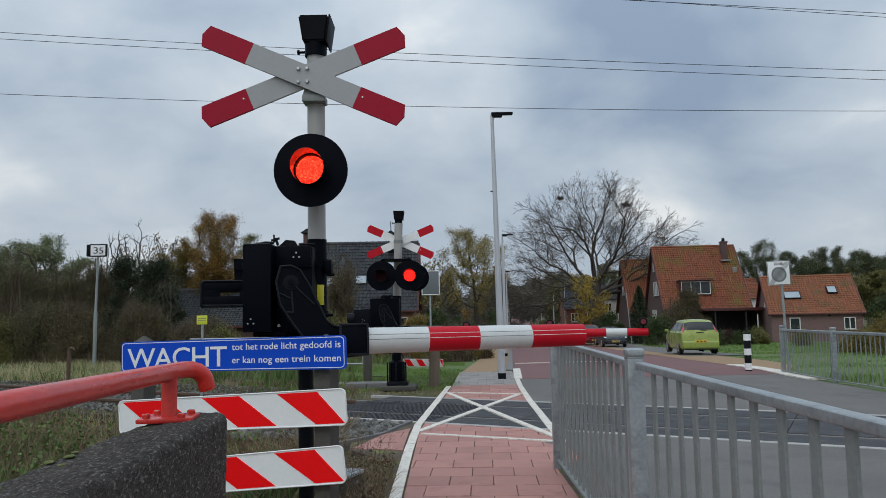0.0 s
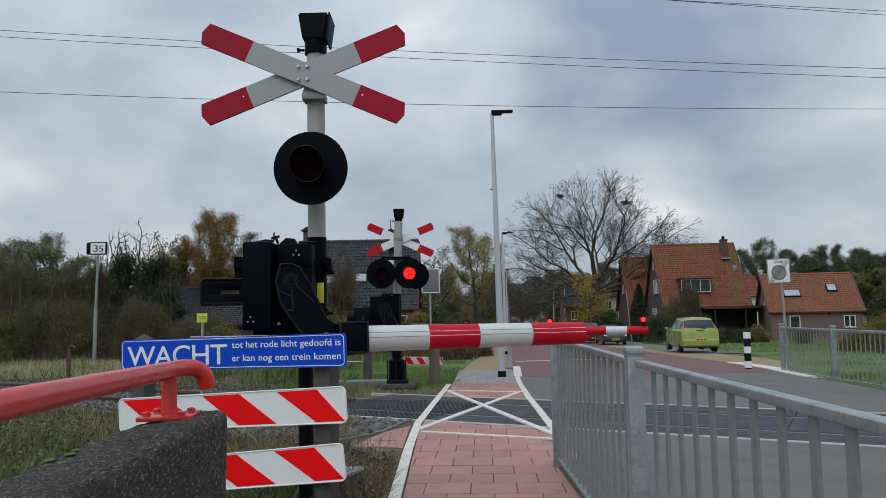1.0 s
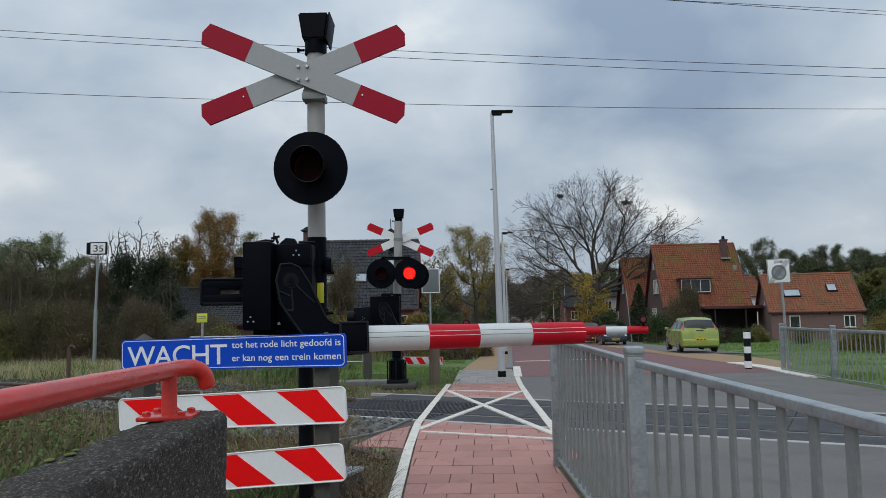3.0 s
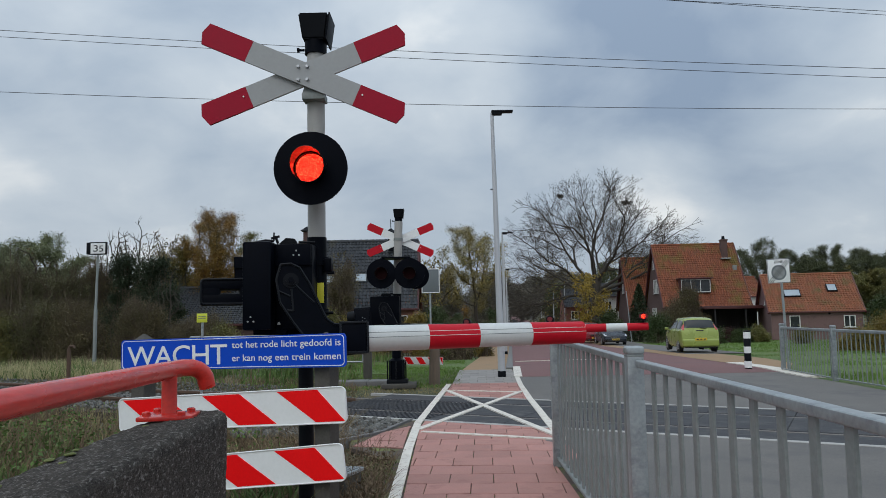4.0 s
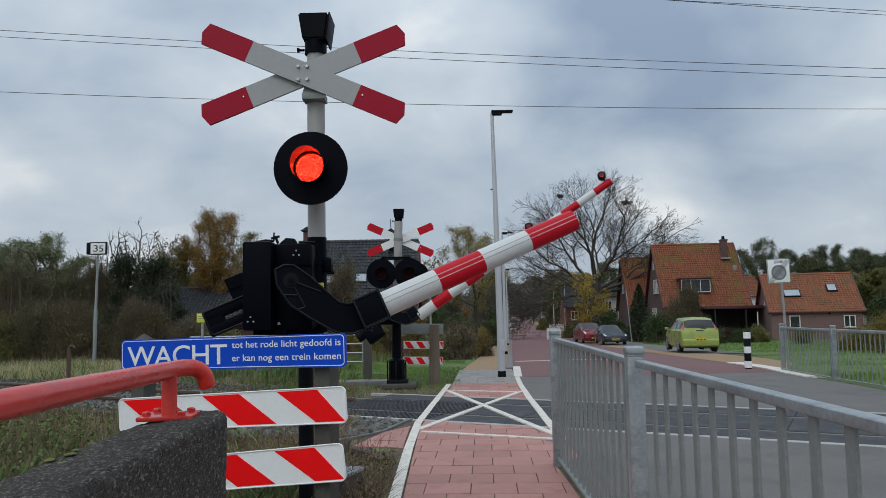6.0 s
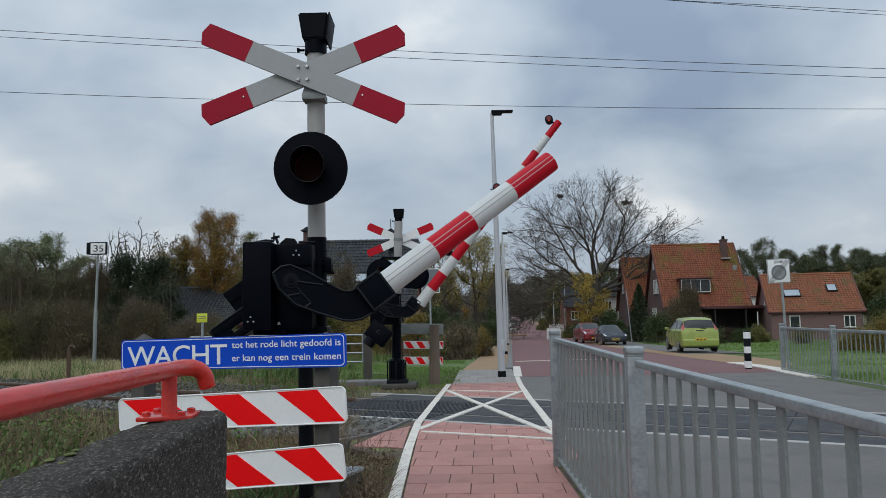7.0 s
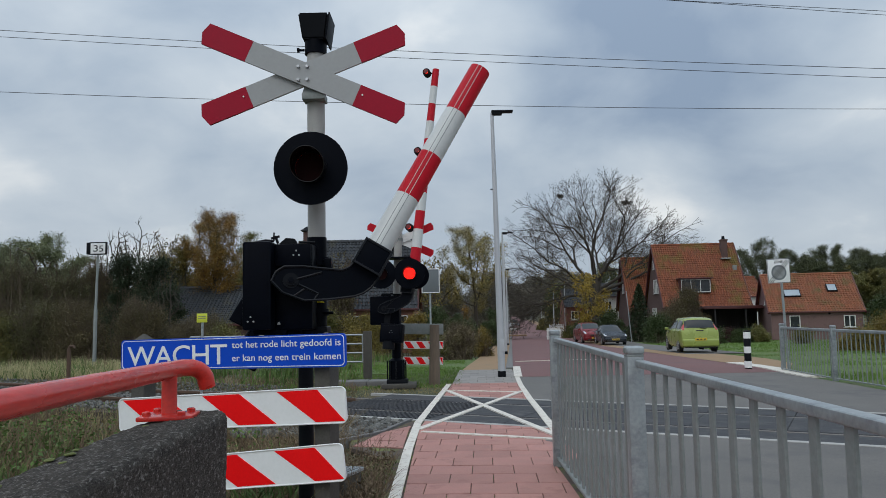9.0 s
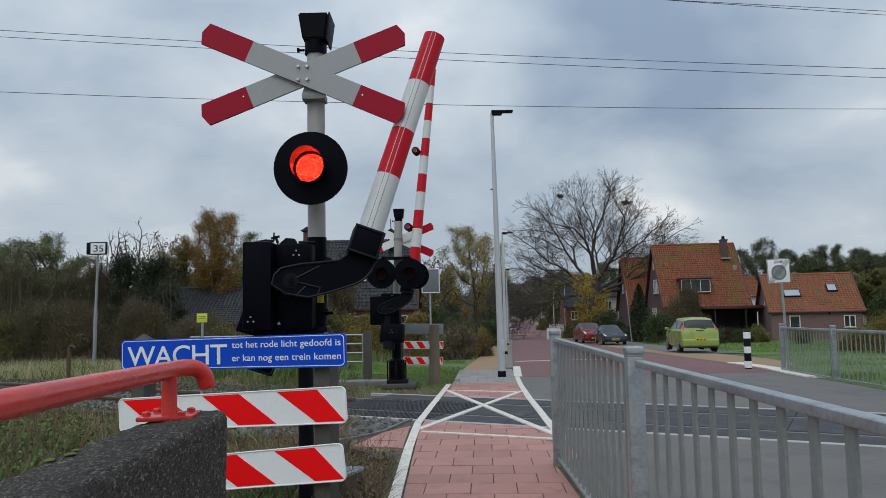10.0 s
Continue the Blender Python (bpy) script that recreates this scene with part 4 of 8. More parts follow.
def road_sheet(name, y0, y1, left, right, lift, material, label, n=20):
    bm = B()
    rows = []
    stops = [y0, 20, 21.4, 24, 27, 30, 34, 40, 48, 56, 64, 76, 90, 110, 131, 170, 230, 320, 450, y1]
    for y in stops:
        xs = [left(y) + (right(y) - left(y)) * j / 6 for j in range(7)]
        rows.append([bm.verts.new((x, y, fall(y) + lift + 0.05 * (1 - ((j - 3) / 3.0) ** 2) * (1 if y > 19 else 0))) for j, x in enumerate(xs)])
    for r0, r1 in zip(rows, rows[1:]):
        for j in range(6):
            bm.faces.new((r0[j], r0[j + 1], r1[j + 1], r1[j]))
    return structure(name, bm, material, label, "road")


def near_edge(x):
    return track_y(x, -1.38)


def far_edge(x):
    return track_y(x, 1.50)


def asphalt_at_crossing():
    for name, (a0, a1), (b0, b1) in (("road_near", (lambda x: -6.0, 0), (near_edge, 0)), ("road_far", (far_edge, 0), (lambda x: 18.5 + 0 * x, 0))):
        bm = B()
        cols = []
        for k in range(25):
            x = 1.2 + (14.0 - 1.2) * k / 24
            if name == "road_far":
                x = 1.45 + (8.05 - 1.45) * k / 24
            ya, yb = a0(x), b0(x)
            cols.append([bm.verts.new((x, ya + (yb - ya) * j / 6, -0.004)) for j in range(7)])
        for c0, c1 in zip(cols, cols[1:]):
            for j in range(6):
                bm.faces.new((c0[j], c1[j], c1[j + 1], c0[j + 1]))
        structure(name, bm, ASPHALT, "worn grey asphalt road at the level crossing", "road")


asphalt_at_crossing()
road_sheet("road_red", 18.5, 700, road_left, road_right, 0.0, ASPHALT_RED, "long straight road of dull red asphalt", 60)


def flat_patch(name, outline, z, material, label, category, thick=0.05):
    bm = B()
    top = [bm.verts.new((x, y, z)) for x, y in outline]
    low = [bm.verts.new((x, y, z - thick)) for x, y in outline]
    bm.faces.new(top)
    for k in range(len(top)):
        bm.faces.new((top[k], low[k], low[(k + 1) % len(top)], top[(k + 1) % len(top)]))
    return structure(name, bm, material, label, category)


# bed of the near path and of the far path
path_near = flat_patch("pavement_near", [(-0.53, near_edge(-0.53) - 0.1), (-0.87, 10.27), (-1.20, 9.78), (-1.15, 9.2), (-0.62, 8.4), (-0.62, -4), (1.2, -4), (1.2, near_edge(1.2) - 0.02)], -0.012, JOINT, "cycle path of large red concrete tiles with mossy joints", "pavement")
path_far = flat_patch("pavement_far", [(-0.05, far_edge(-0.05)), (1.5, far_edge(1.5)), (1.62, 18.5), (1.85, 21.4), (0.5, 21.0), (0.15, 17.2)], -0.014, JOINT, "short stretch of red and grey tiles beyond the track", "pavement")


def clip_half(poly, f):
    out = []
    for k, p in enumerate(poly):
        q = poly[(k + 1) % len(poly)]
        a, b = f(p), f(q)
        if a >= 0:
            out.append(p)
        if (a >= 0) != (b >= 0):
            s = a / (a - b)
            out.append((p[0] + (q[0] - p[0]) * s, p[1] + (q[1] - p[1]) * s))
    return out


def area(poly):
    return abs(sum(p[0] * q[1] - q[0] * p[1] for p, q in zip(poly, poly[1:] + poly[:1]))) / 2


TILE_SHARE = {}


def lay_tiles(parent, x0, x1, y0, y1, w, d, material, limits, z=0.0, gap=0.007, turn=-3.0, name="tile"):
    """Tiles in half bond, each an object with bevelled edges, cut at the limits."""
    rng = random.Random(5)
    c, s = math.cos(radians(-turn)), math.sin(radians(-turn))
    rows = int((y1 - y0) / d) + 1
    cols = int((x1 - x0) / w) + 3
    for r in range(rows):
        for q in range(-1, cols):
            px = x0 + (q + 0.5 * (r % 2)) * w
            py = y0 + r * d
            corners = [(px + gap / 2, py + gap / 2), (px + w - gap / 2, py + gap / 2), (px + w - gap / 2, py + d - gap / 2), (px + gap / 2, py + d - gap / 2)]
            corners = [(x0 + (a - x0) * c + (b - y0) * s, y0 - (a - x0) * s + (b - y0) * c) for a, b in corners]
            full = len(corners)
            poly = corners
            for f in limits:
                poly = clip_half(poly, f)
                if len(poly) < 3:
                    break
            if len(poly) < 3 or area(poly) < 0.004:
                continue
            cx, cy = corners[0]
            whole = abs(area(poly) - area(corners)) < 1e-6
            key = (w, d, material.name)
            if whole and key in TILE_SHARE:
                me = TILE_SHARE[key]
            else:
                bm = B()
                mid = (sum(p[0] for p in poly) / len(poly), sum(p[1] for p in poly) / len(poly))
                top = [bm.verts.new((mid[0] + (p[0] - mid[0]) * 0.984 - cx, mid[1] + (p[1] - mid[1]) * 0.984 - cy, 0.0)) for p in poly]
                low = [bm.verts.new((p[0] - cx, p[1] - cy, -0.004)) for p in poly]
                end = [bm.verts.new((p[0] - cx, p[1] - cy, -0.03)) for p in poly]
                bm.faces.new(top)
                for k in range(len(poly)):
                    n = (k + 1) % len(poly)
                    bm.faces.new((top[k], low[k], low[n], top[n]))
                    bm.faces.new((low[k], end[k], end[n], low[n]))
                me = mesh_of(bm, material, name, 0)
                if whole:
                    TILE_SHARE[key] = me
            ob = new(name, me)
            ob.parent = parent
            ob.matrix_basis = pose(cx, cy, z + rng.uniform(-0.003, 0.002), rng.uniform(-0.35, 0.35), rng.uniform(-0.35, 0.35), 0)


def line_x(y):
    """The left white line beside the path."""
    return -0.447 + (y - 7.0) * 0.0033 if y < 10.6 else -0.435 + (y - 10.6) * 0.081


def crossing():
    # rubber panels between and beside the rails, ribbed on the field side
    a = math.atan(-0.54)
    ca, sa = math.cos(a), math.sin(a)
    bed = tagged(new("crossing_deck"), "black rubber crossing panels between steel rails", "level crossing", "", "structure")
    bed.matrix_basis = pose(0, 12.78, 0, 0, 0, math.degrees(a))
    rng = random.Random(3)
    for lo, hi in ((-1.36, -0.75), (-0.61, 0.66), (0.80, 1.48)):
        u = -2.0
        while u < 11:
            bm = B()
            add_box(bm, (u + 0.6, (lo + hi) / 2, -0.055), (1.194, hi - lo, 0.11), 0.008, seg=1)
            if lo < 0.7 and u < 0:
                for k in range(16):
                    add_box(bm, (u + 0.05 + k * 0.073, (lo + hi) / 2, 0.004), (0.035, hi - lo - 0.04, 0.012))
            ob = part("rubber_panel", bm, RUBBER, bed, smooth=0)
            ob.location.z += rng.uniform(-0.003, 0.001)
            u += 1.2
    for side in (-0.68, 0.73):
        bm = B()
        add_box(bm, (4.5, side, -0.03), (13.6, 0.07, 0.05), 0.008)
        rail = part("rail", bm, RAIL_STEEL, bed, "steel rail with a worn head")
        for mid, long in ((-31.15, 57.7), (36, 49.4)):
            bm = B()
            add_box(bm, (mid, side, -0.03), (long, 0.07, 0.05), 0.008)
            part("rail", bm, RAIL_RUST, bed, "rusty steel rail")
        bm = B()
        add_box(bm, (10, side, -0.12), (120, 0.03, 0.13))
        add_box(bm, (10, side, -0.2), (120, 0.15, 0.03))
        part("rail_web", bm, RAIL_RUST, rail)
    for off, w in ((-1.43, 0.11), (1.545, 0.10)):
        bm = B()
        add_box(bm, (6, off, -0.04), (17.0 if off > 0 else 19.0, w, 0.09), 0.01)
        part("edge_beam", bm, CONCRETE, bed, "pale concrete edge beam")
    # white guide lines and the white cross of strips between them
    bm = B()
    pts = [(line_x(y), y) for y in (5.6, 7, 9, 11, 13, 15, 16.9)]
    strip(bm, pts, 0.105, 0.012, 0.016)
    structure("line_left", bm, WHITE_LINE, "worn white line along the path", "road marking")
    bm = B()
    strip(bm, [(1.40, 9.4), (1.43, 10.75), (1.47, 12.4), (1.50, 13.84), (1.60, 16.5), (1.72, 18.5)], 0.11, 0.013, 0.016)
    structure("line_right", bm, WHITE_LINE, "worn white line along the path", "road marking")
    for p, q, w in (((-0.38, 10.40), (1.48, 15.1), 0.10), ((0.02, 15.5), (1.37, 9.70), 0.10)):
        bm = B()
        strip(bm, [p, ((p[0] + q[0]) / 2, (p[1] + q[1]) / 2), q], w, 0.015 if p[0] < 0 else 0.019, 0.02)
        structure("line_cross", bm, WHITE_LINE, "white slanting line across the track", "road marking")
    bm = B()
    strip(bm, [(-0.32, 10.22), (1.32, 9.44)], 0.085, 0.011, 0.016)
    structure("line_stop", bm, WHITE_LINE, "white stop line across the path", "road marking")
    bm = B()
    strip(bm, [(0.13, 15.55), (1.46, 14.98)], 0.09, 0.011, 0.016)
    structure("line_stop_far", bm, WHITE_LINE, "white stop line across the path", "road marking")


crossing()


def road_line():
    bm = B()
    strip(bm, [(2.45, 27.0), (4.4, 26.8), (6.2, 26.6)], 0.09, [fall(27.0) + 0.035, fall(26.8) + 0.06, fall(26.6) + 0.062], 0.02)
    structure("line_road", bm, WHITE_LINE, "thin white line across the red road", "road marking")


road_line()


def kerbs():
    # low kerb round the tiled corner beside the ballast
    bm = B()
    strip(bm, [(-0.53, near_edge(-0.53) - 0.06), (-0.70, 10.88), (-0.87, 10.27), (-1.20, 9.78), (-1.5, 9.4)], 0.09, 0.02, 0.15)
    structure("kerb", bm, CONCRETE_GREY, "pale concrete kerb round the tiled corner", "kerb")
    row = tagged(new("kerb_blocks"), "white painted kerb blocks at the head of the pavement", "kerb", "", "structure")
    for k in range(4):
        part("kerb_block", _copy_box(), WHITE_LINE, row, at=pose(1.785 + k * 0.067, 18.95 + k * 0.82, -0.03, 0, 0, -4.6))
    bm = B()
    pts = [(road_left(y) - 0.1, y) for y in (21.6, 30, 40, 56, 80, 120, 200)]
    strip(bm, pts, 0.2, [fall(p[1]) + 0.05 for p in pts], 0.15)
    structure("kerb_left", bm, CONCRETE_GREY, "grey concrete kerb along the road", "kerb")
    bm = B()
    pts = [(road_right(y) + 0.12, y) for y in (17.0, 18.0, 19.5, 21, 23)]
    strip(bm, pts, 0.42, [fall(p[1]) + 0.022 for p in pts], 0.15)
    structure("kerb_right", bm, WHITE_LINE, "pale kerb along the road", "kerb")


def _copy_box():
    bm = B()
    add_box(bm, (0, 0, 0), (0.2, 0.79, 0.1), 0.012)
    return bm


kerbs()


def band(name, xa, xb, ys, lift, material, label, category):
    """A strip of ground between two lines that follow the falling road."""
    bm = B()
    rows = []
    for y in ys:
        rows.append([bm.verts.new((xa(y) + (xb(y) - xa(y)) * j / 3, y, fall(y) + lift)) for j in range(4)])
    for r0, r1 in zip(rows, rows[1:]):
        for j in range(3):
            bm.faces.new((r0[j], r0[j + 1], r1[j + 1], r1[j]))
    return structure(name, bm, material, label, category)


LAWN = mat("lawn_green", (0.10, 0.155, 0.042), 0.95, vary=0.35, scale=1.2, fine=40, bump=0.6, bump_size=0.03, stain=(0.13, 0.13, 0.06), stain_at=0.6, stain_scale=0.8, space="World")
band("lawn_right", lambda y: road_right(y) + 0.02, lambda y: road_right(y) + 26, [13, 15, 17.5, 18.9, 20, 21.5, 23.4, 26, 29, 34, 40, 48, 56, 64], -0.02, LAWN, "short green lawn between the road and the houses", "lawn")
band("verge_left", lambda y: -5.5, lambda y: road_left(y) - 1.4, [21, 23, 26, 30, 34], -0.03, LAWN, "short green grass verge beyond the crossing", "lawn")
band("footpath_left", lambda y: road_left(y) - 1.45, lambda y: road_left(y) - 0.2, [20.4, 22, 26, 30, 34, 40, 48, 56, 64, 90, 131, 300], -0.004, BRICK_YELLOW, "footpath of yellowish paving bricks", "pavement")
band("footpath_right", lambda y: road_right(y) - 0.03, lambda y: road_right(y) + 0.3 + min(1.8, max(0.0, y - 18.9) * 0.4), [18.8, 20, 22, 26, 30, 34, 40, 56, 90, 131, 300], 0.008, BRICK_YELLOW, "footpath of yellowish paving bricks", "pavement")
band("side_street", lambda y: road_right(y) + 0.9, lambda y: road_right(y) + 3.5, [32.2, 33, 34, 38, 45, 56, 64, 80], 0.014, ASPHALT, "grey lay-by where the cars are parked", "road")


def ballast():
    """Loose stones of the track bed, clear of the crossing."""
    rng = random.Random(11)
    bm = B()
    shapes = []
    for k in range(5):
        tmp = bmesh.new()
        bmesh.ops.create_icosphere(tmp, subdivisions=1, radius=1.0)
        shapes.append(([v.co * rng.uniform(0.75, 1.15) for v in tmp.verts], [[v.index for v in f.verts] for f in tmp.faces]))
        tmp.free()
    verts, faces = [], []

    def stone(x, y, z, r):
        vs, fs = rng.choice(shapes)
        m = Euler((rng.uniform(0, 6), rng.uniform(0, 6), rng.uniform(0, 6))).to_matrix() @ Matrix.Diagonal((r, r * rng.uniform(0.7, 1), r * rng.uniform(0.5, 0.9)))
        base = len(verts)
        verts.extend([m @ v + Vector((x, y, z)) for v in vs])
        faces.extend([[base + i for i in f] for f in fs])
    a = math.atan(-0.54)
    for k in range(17000):
        u = -2.2 - 16 * rng.random() ** 1.6
        v = rng.uniform(-2.9, 2.5)
        if v > 1.5 and u > -5.5:
            continue
        x, y = u * math.cos(a) - v * math.sin(a), 12.78 + u * math.sin(a) + v * math.cos(a)
        stone(x, y, -0.10 if abs(v) < 1.55 else ground_height(x, y) + 0.015, rng.uniform(0.02, 0.042))
    for k in range(2600):
        x = rng.uniform(-3.0, -0.52)
        kerb_y = 10.27 + (x + 0.86) / (0.27 if x > -0.86 else 0.68)
        y = near_edge(x) - rng.uniform(0.42, 2.0)
        if y < max(kerb_y + 0.05, 9.3):
            continue
        stone(x, y, 0.035 - 0.06 * rng.random() - 0.05 * max(0.0, -1.2 - x), rng.uniform(0.025, 0.062))
    for k in range(3600):
        u = -2.0 - 12 * rng.random()
        v = -2.2 - 2.6 * rng.random() ** 1.5
        x, y = u * math.cos(a) - v * math.sin(a), 12.78 + u * math.sin(a) + v * math.cos(a)
        if x < -1.9:
            stone(x, y, ground_height(x, y) + 0.01, rng.uniform(0.025, 0.05))
    bm.free()
    me = bpy.data.meshes.new("ballast")
    me.from_pydata(verts, [], faces)
    me.materials.append(BALLAST)
    tagged(new("ballast", me), "grey crushed stone of the track bed", "ballast", "", "stuff")
    bm = B()
    for side, (u0, u1) in enumerate(((-90, -2.15), (11.2, 90))):
        add_box(bm, ((u0 + u1) / 2, 0, -0.24), (u1 - u0, 3.2, 0.24), 0.05, seg=1, m=pose(0, 12.78, 0, 0, 0, math.degrees(a)))
    structure("track_bed", bm, BALLAST_BED, "bed of grey crushed stone under the track", "track bed")
    bm = B()
    for k in range(24):
        u = -2.6 - k * 0.62
        add_box(bm, (u, 0, -0.2), (0.25, 2.5, 0.16), 0.015, seg=1, m=pose(0, 12.78, 0, 0, 0, math.degrees(a)))
    tagged(new("sleepers", mesh_of(bm, WOOD, "sleepers", 30)), "dark wooden railway sleepers in ballast", "sleepers", "", "stuff")


ballast()
# ---- far-side furniture of the crossing ----
FRAME_WHITE = mat("white_frame_paint", (0.68, 0.68, 0.66), 0.5, vary=0.06, bump=0.03)
PLATE_YELLOW = mat("plate_yellow", (0.62, 0.42, 0.03), 0.45, vary=0.05)
INK = mat("dark_ink", (0.02, 0.02, 0.025), 0.5, vary=0.1)
SIGN_BACK = mat("sign_back_aluminium", (0.15, 0.17, 0.18), 0.55, metal=0.2, vary=0.1, scale=3)


def far_boards():
    t = thing("crossing_boards", -0.247, 17.3, 0, 0, "two striped boards and a grey beam on a wooden post", "barrier board")
    bm = B()
    add_tube(bm, [(0, 0.02, -0.1), (0.01, 0.02, 0.6), (0.024, 0.02, 1.30)], [0.125, 0.115, 0.11], 14)
    for v in bm.verts:
        v.co.x += 0.012 * noise.noise(v.co * 5)
    part("wooden_post", bm, WOOD, t, "round weathered wooden post")
    for z in (0.84, 0.486):
        bm = B()
        add_box(bm, (-0.26, 0.14, z), (0.9, 0.02, 0.175), 0.006)
        board = part("hazard_board", bm, SIGN_WHITE, t, "white board with red slanting stripes", at=pose(0, 0, 0, 0, 1.4, 0))
        for k in range(4):
            a = -0.70 + k * 0.27
            o = [(max(a, -0.7), z + 0.075), (min(a + 0.135, 0.18), z + 0.075), (min(a + 0.235, 0.18), z - 0.075), (min(max(a + 0.1, -0.7), 0.18), z - 0.075)]
            bm = B()
            add_plate(bm, o, 0.125, 0.129)
            part("stripe", bm, SIGN_RED, board, "red slanting stripe")
    bm = B()
    add_box(bm, (-0.31, 0.16, 1.20), (1.0, 0.05, 0.24), 0.008, pose(0, 0, 0, 0, 1.5, 0))
    part("beam", bm, GALV_DARK, t, "grey steel beam")


far_boards()


def info_sign():
    t = thing("road_sign", -0.43, 24, -0.1, 0, "grey back of a white-edged road sign on a thin pole", "sign")
    bm = B()
    add_tube(bm, [(0, 0, -0.1), (0, 0, 3.1)], 0.03, 12)
    part("pole", bm, GALV, t)
    bm = B()
    add_box(bm, (0.02, -0.05, 2.68), (0.56, 0.012, 0.74), 0.004)
    board = part("panel", bm, SIGN_BACK, t)
    bm = B()
    for dx in (-0.27, 0.27):
        add_box(bm, (0.02 + dx, -0.055, 2.68), (0.025, 0.02, 0.76), 0.004)
    for dz in (-0.37, 0.37):
        add_box(bm, (0.02, -0.055, 2.68 + dz), (0.56, 0.02, 0.025), 0.004)
    part("edge_strip", bm, SIGN_WHITE, board)


info_sign()


def cable_duct():
    t = thing("cable_duct", -2.75, 17.6, -0.06, -3, "low dark concrete cable duct cover beside the signal post", "cable duct")
    for k in range(3):
        bm = B()
        add_box(bm, (0.25 + k * 0.5, 0, 0.06), (0.485, 0.55, 0.13), 0.012)
        part("duct_cover", bm, CONCRETE_GREY, t)


cable_duct()


def field_gate():
    t = thing("field_gate", -2.1, 19.0, 0, 0, "galvanised tube gate between concrete posts", "gate")
    for x in (0.19,):
        bm = B()
        add_box(bm, (x, 0, 0.5), (0.2, 0.2, 1.3), 0.015)
        part("gate_post", bm, CONCRETE_POST, t)
    for z in (0.40, 0.62, 0.84, 1.06):
        bm = B()
        add_tube(bm, [(-4.2, 0, z + 0.02), (0.08, 0, z)], 0.022, 8)
        part("gate_bar", bm, GALV, t)
    for x in (-4.2, -2.0, 0.07):
        bm = B()
        add_tube(bm, [(x, 0, 0.38), (x, 0, 1.07)], 0.022, 8)
        part("gate_upright", bm, GALV, t)


field_gate()


def lamp_post(x, y, z, high, lean, label, head=1):
    t = thing("street_lamp", x, y, z, 0, label, "street lamp", "street lamps along the road")
    bm = B()
    top = (-lean, 0, high)
    add_tube(bm, [(0, 0, -0.1), (-lean * 0.15, 0, 1.0), (-lean * 0.16, 0, 1.05), (-lean * 0.62, 0, high * 0.62), top], [0.092, 0.086, 0.084, 0.062, 0.042], 18)
    part("pole", bm, LAMP_ALU, t)
    bm = B()
    add_tube(bm, [(0, 0, -0.08), (0, 0, 0.14)], 0.1, 18)
    part("foot_band", bm, BLACK_DULL, t)
    bm = B()
    add_box(bm, (-lean + 0.25 * head, 0, high + 0.03), (0.54, 0.2, 0.05), 0.02)
    add_box(bm, (-lean + 0.12 * head, 0, high - 0.01), (0.26, 0.16, 0.09), 0.02)
    part("lamp_head", bm, BLACK_DULL, t, "flat dark lamp head")
    bm = B()
    add_box(bm, (0.02, -0.088, 0.75), (0.1, 0.012, 0.32), 0.004)
    part("service_door", bm, LAMP_ALU, t)
    bm = B()
    add_box(bm, (-lean * 0.7 - 0.06, 0, high * 0.705), (0.1, 0.05, 0.02), 0.004)
    part("bracket", bm, BLACK_DULL, t)


lamp_post(1.37, 18.65, 0, 6.5, 0.09, "tall pale aluminium street lamp on the tiled pavement")
lamp_post(3.0, 38, fall(38), 6.0, 0.02, "tall pale aluminium street lamp beside the road")
lamp_post(5.1, 62, fall(62), 6.1, 0.02, "tall pale aluminium street lamp beside the road")
for yy in (88, 118, 160):
    lamp_post(road_left(yy) - 0.4, yy, fall(yy), 6.1, 0.02, "tall pale aluminium street lamp beside the road")
for yy in (95, 120, 170, 260):
    lamp_post(road_right(yy) - 0.4 + 0.6, yy, fall(yy), 6.4, 0.0, "thin pale street lamp across the road", head=-1)


def bollard(x, y):
    t = thing("bollard", x, y, 0, 0, "black and white banded traffic bollard on the kerb", "bollard")
    bm = B()
    add_tube(bm, [(0, 0, -0.02), (0, 0, 0.94), (0, 0, 0.97)], [0.086, 0.086, 0.07], 22)
    part("core", bm, BLACK_DULL, t)
    for k, z in enumerate((0.03, 0.40, 0.77)):
        bm = B()
        add_tube(bm, [(0, 0, z), (0, 0, z + 0.165)], 0.090, 22)
        part("white_band", bm, SIGN_WHITE, t, "white reflective band")


bollard(7.72, 19.62)

railing("railing", 8.31, 18.95, -0.02, 8.18, 16.2, -0.02, 17, 1.09, "weathered galvanised railing with thin round bars by the grass", wide=0.025, material=GALV_DARK)
railing("railing", 8.18, 16.15, -0.02, 8.25, 13.2, -0.02, 17, 1.09, "weathered galvanised railing with thin round bars by the grass", post_a=False, wide=0.025, material=GALV_DARK)
railing("railing", 8.25, 13.15, -0.02, 8.35, 10.2, -0.02, 17, 1.09, "weathered galvanised railing with thin round bars by the grass", post_a=False, wide=0.025, material=GALV_DARK)


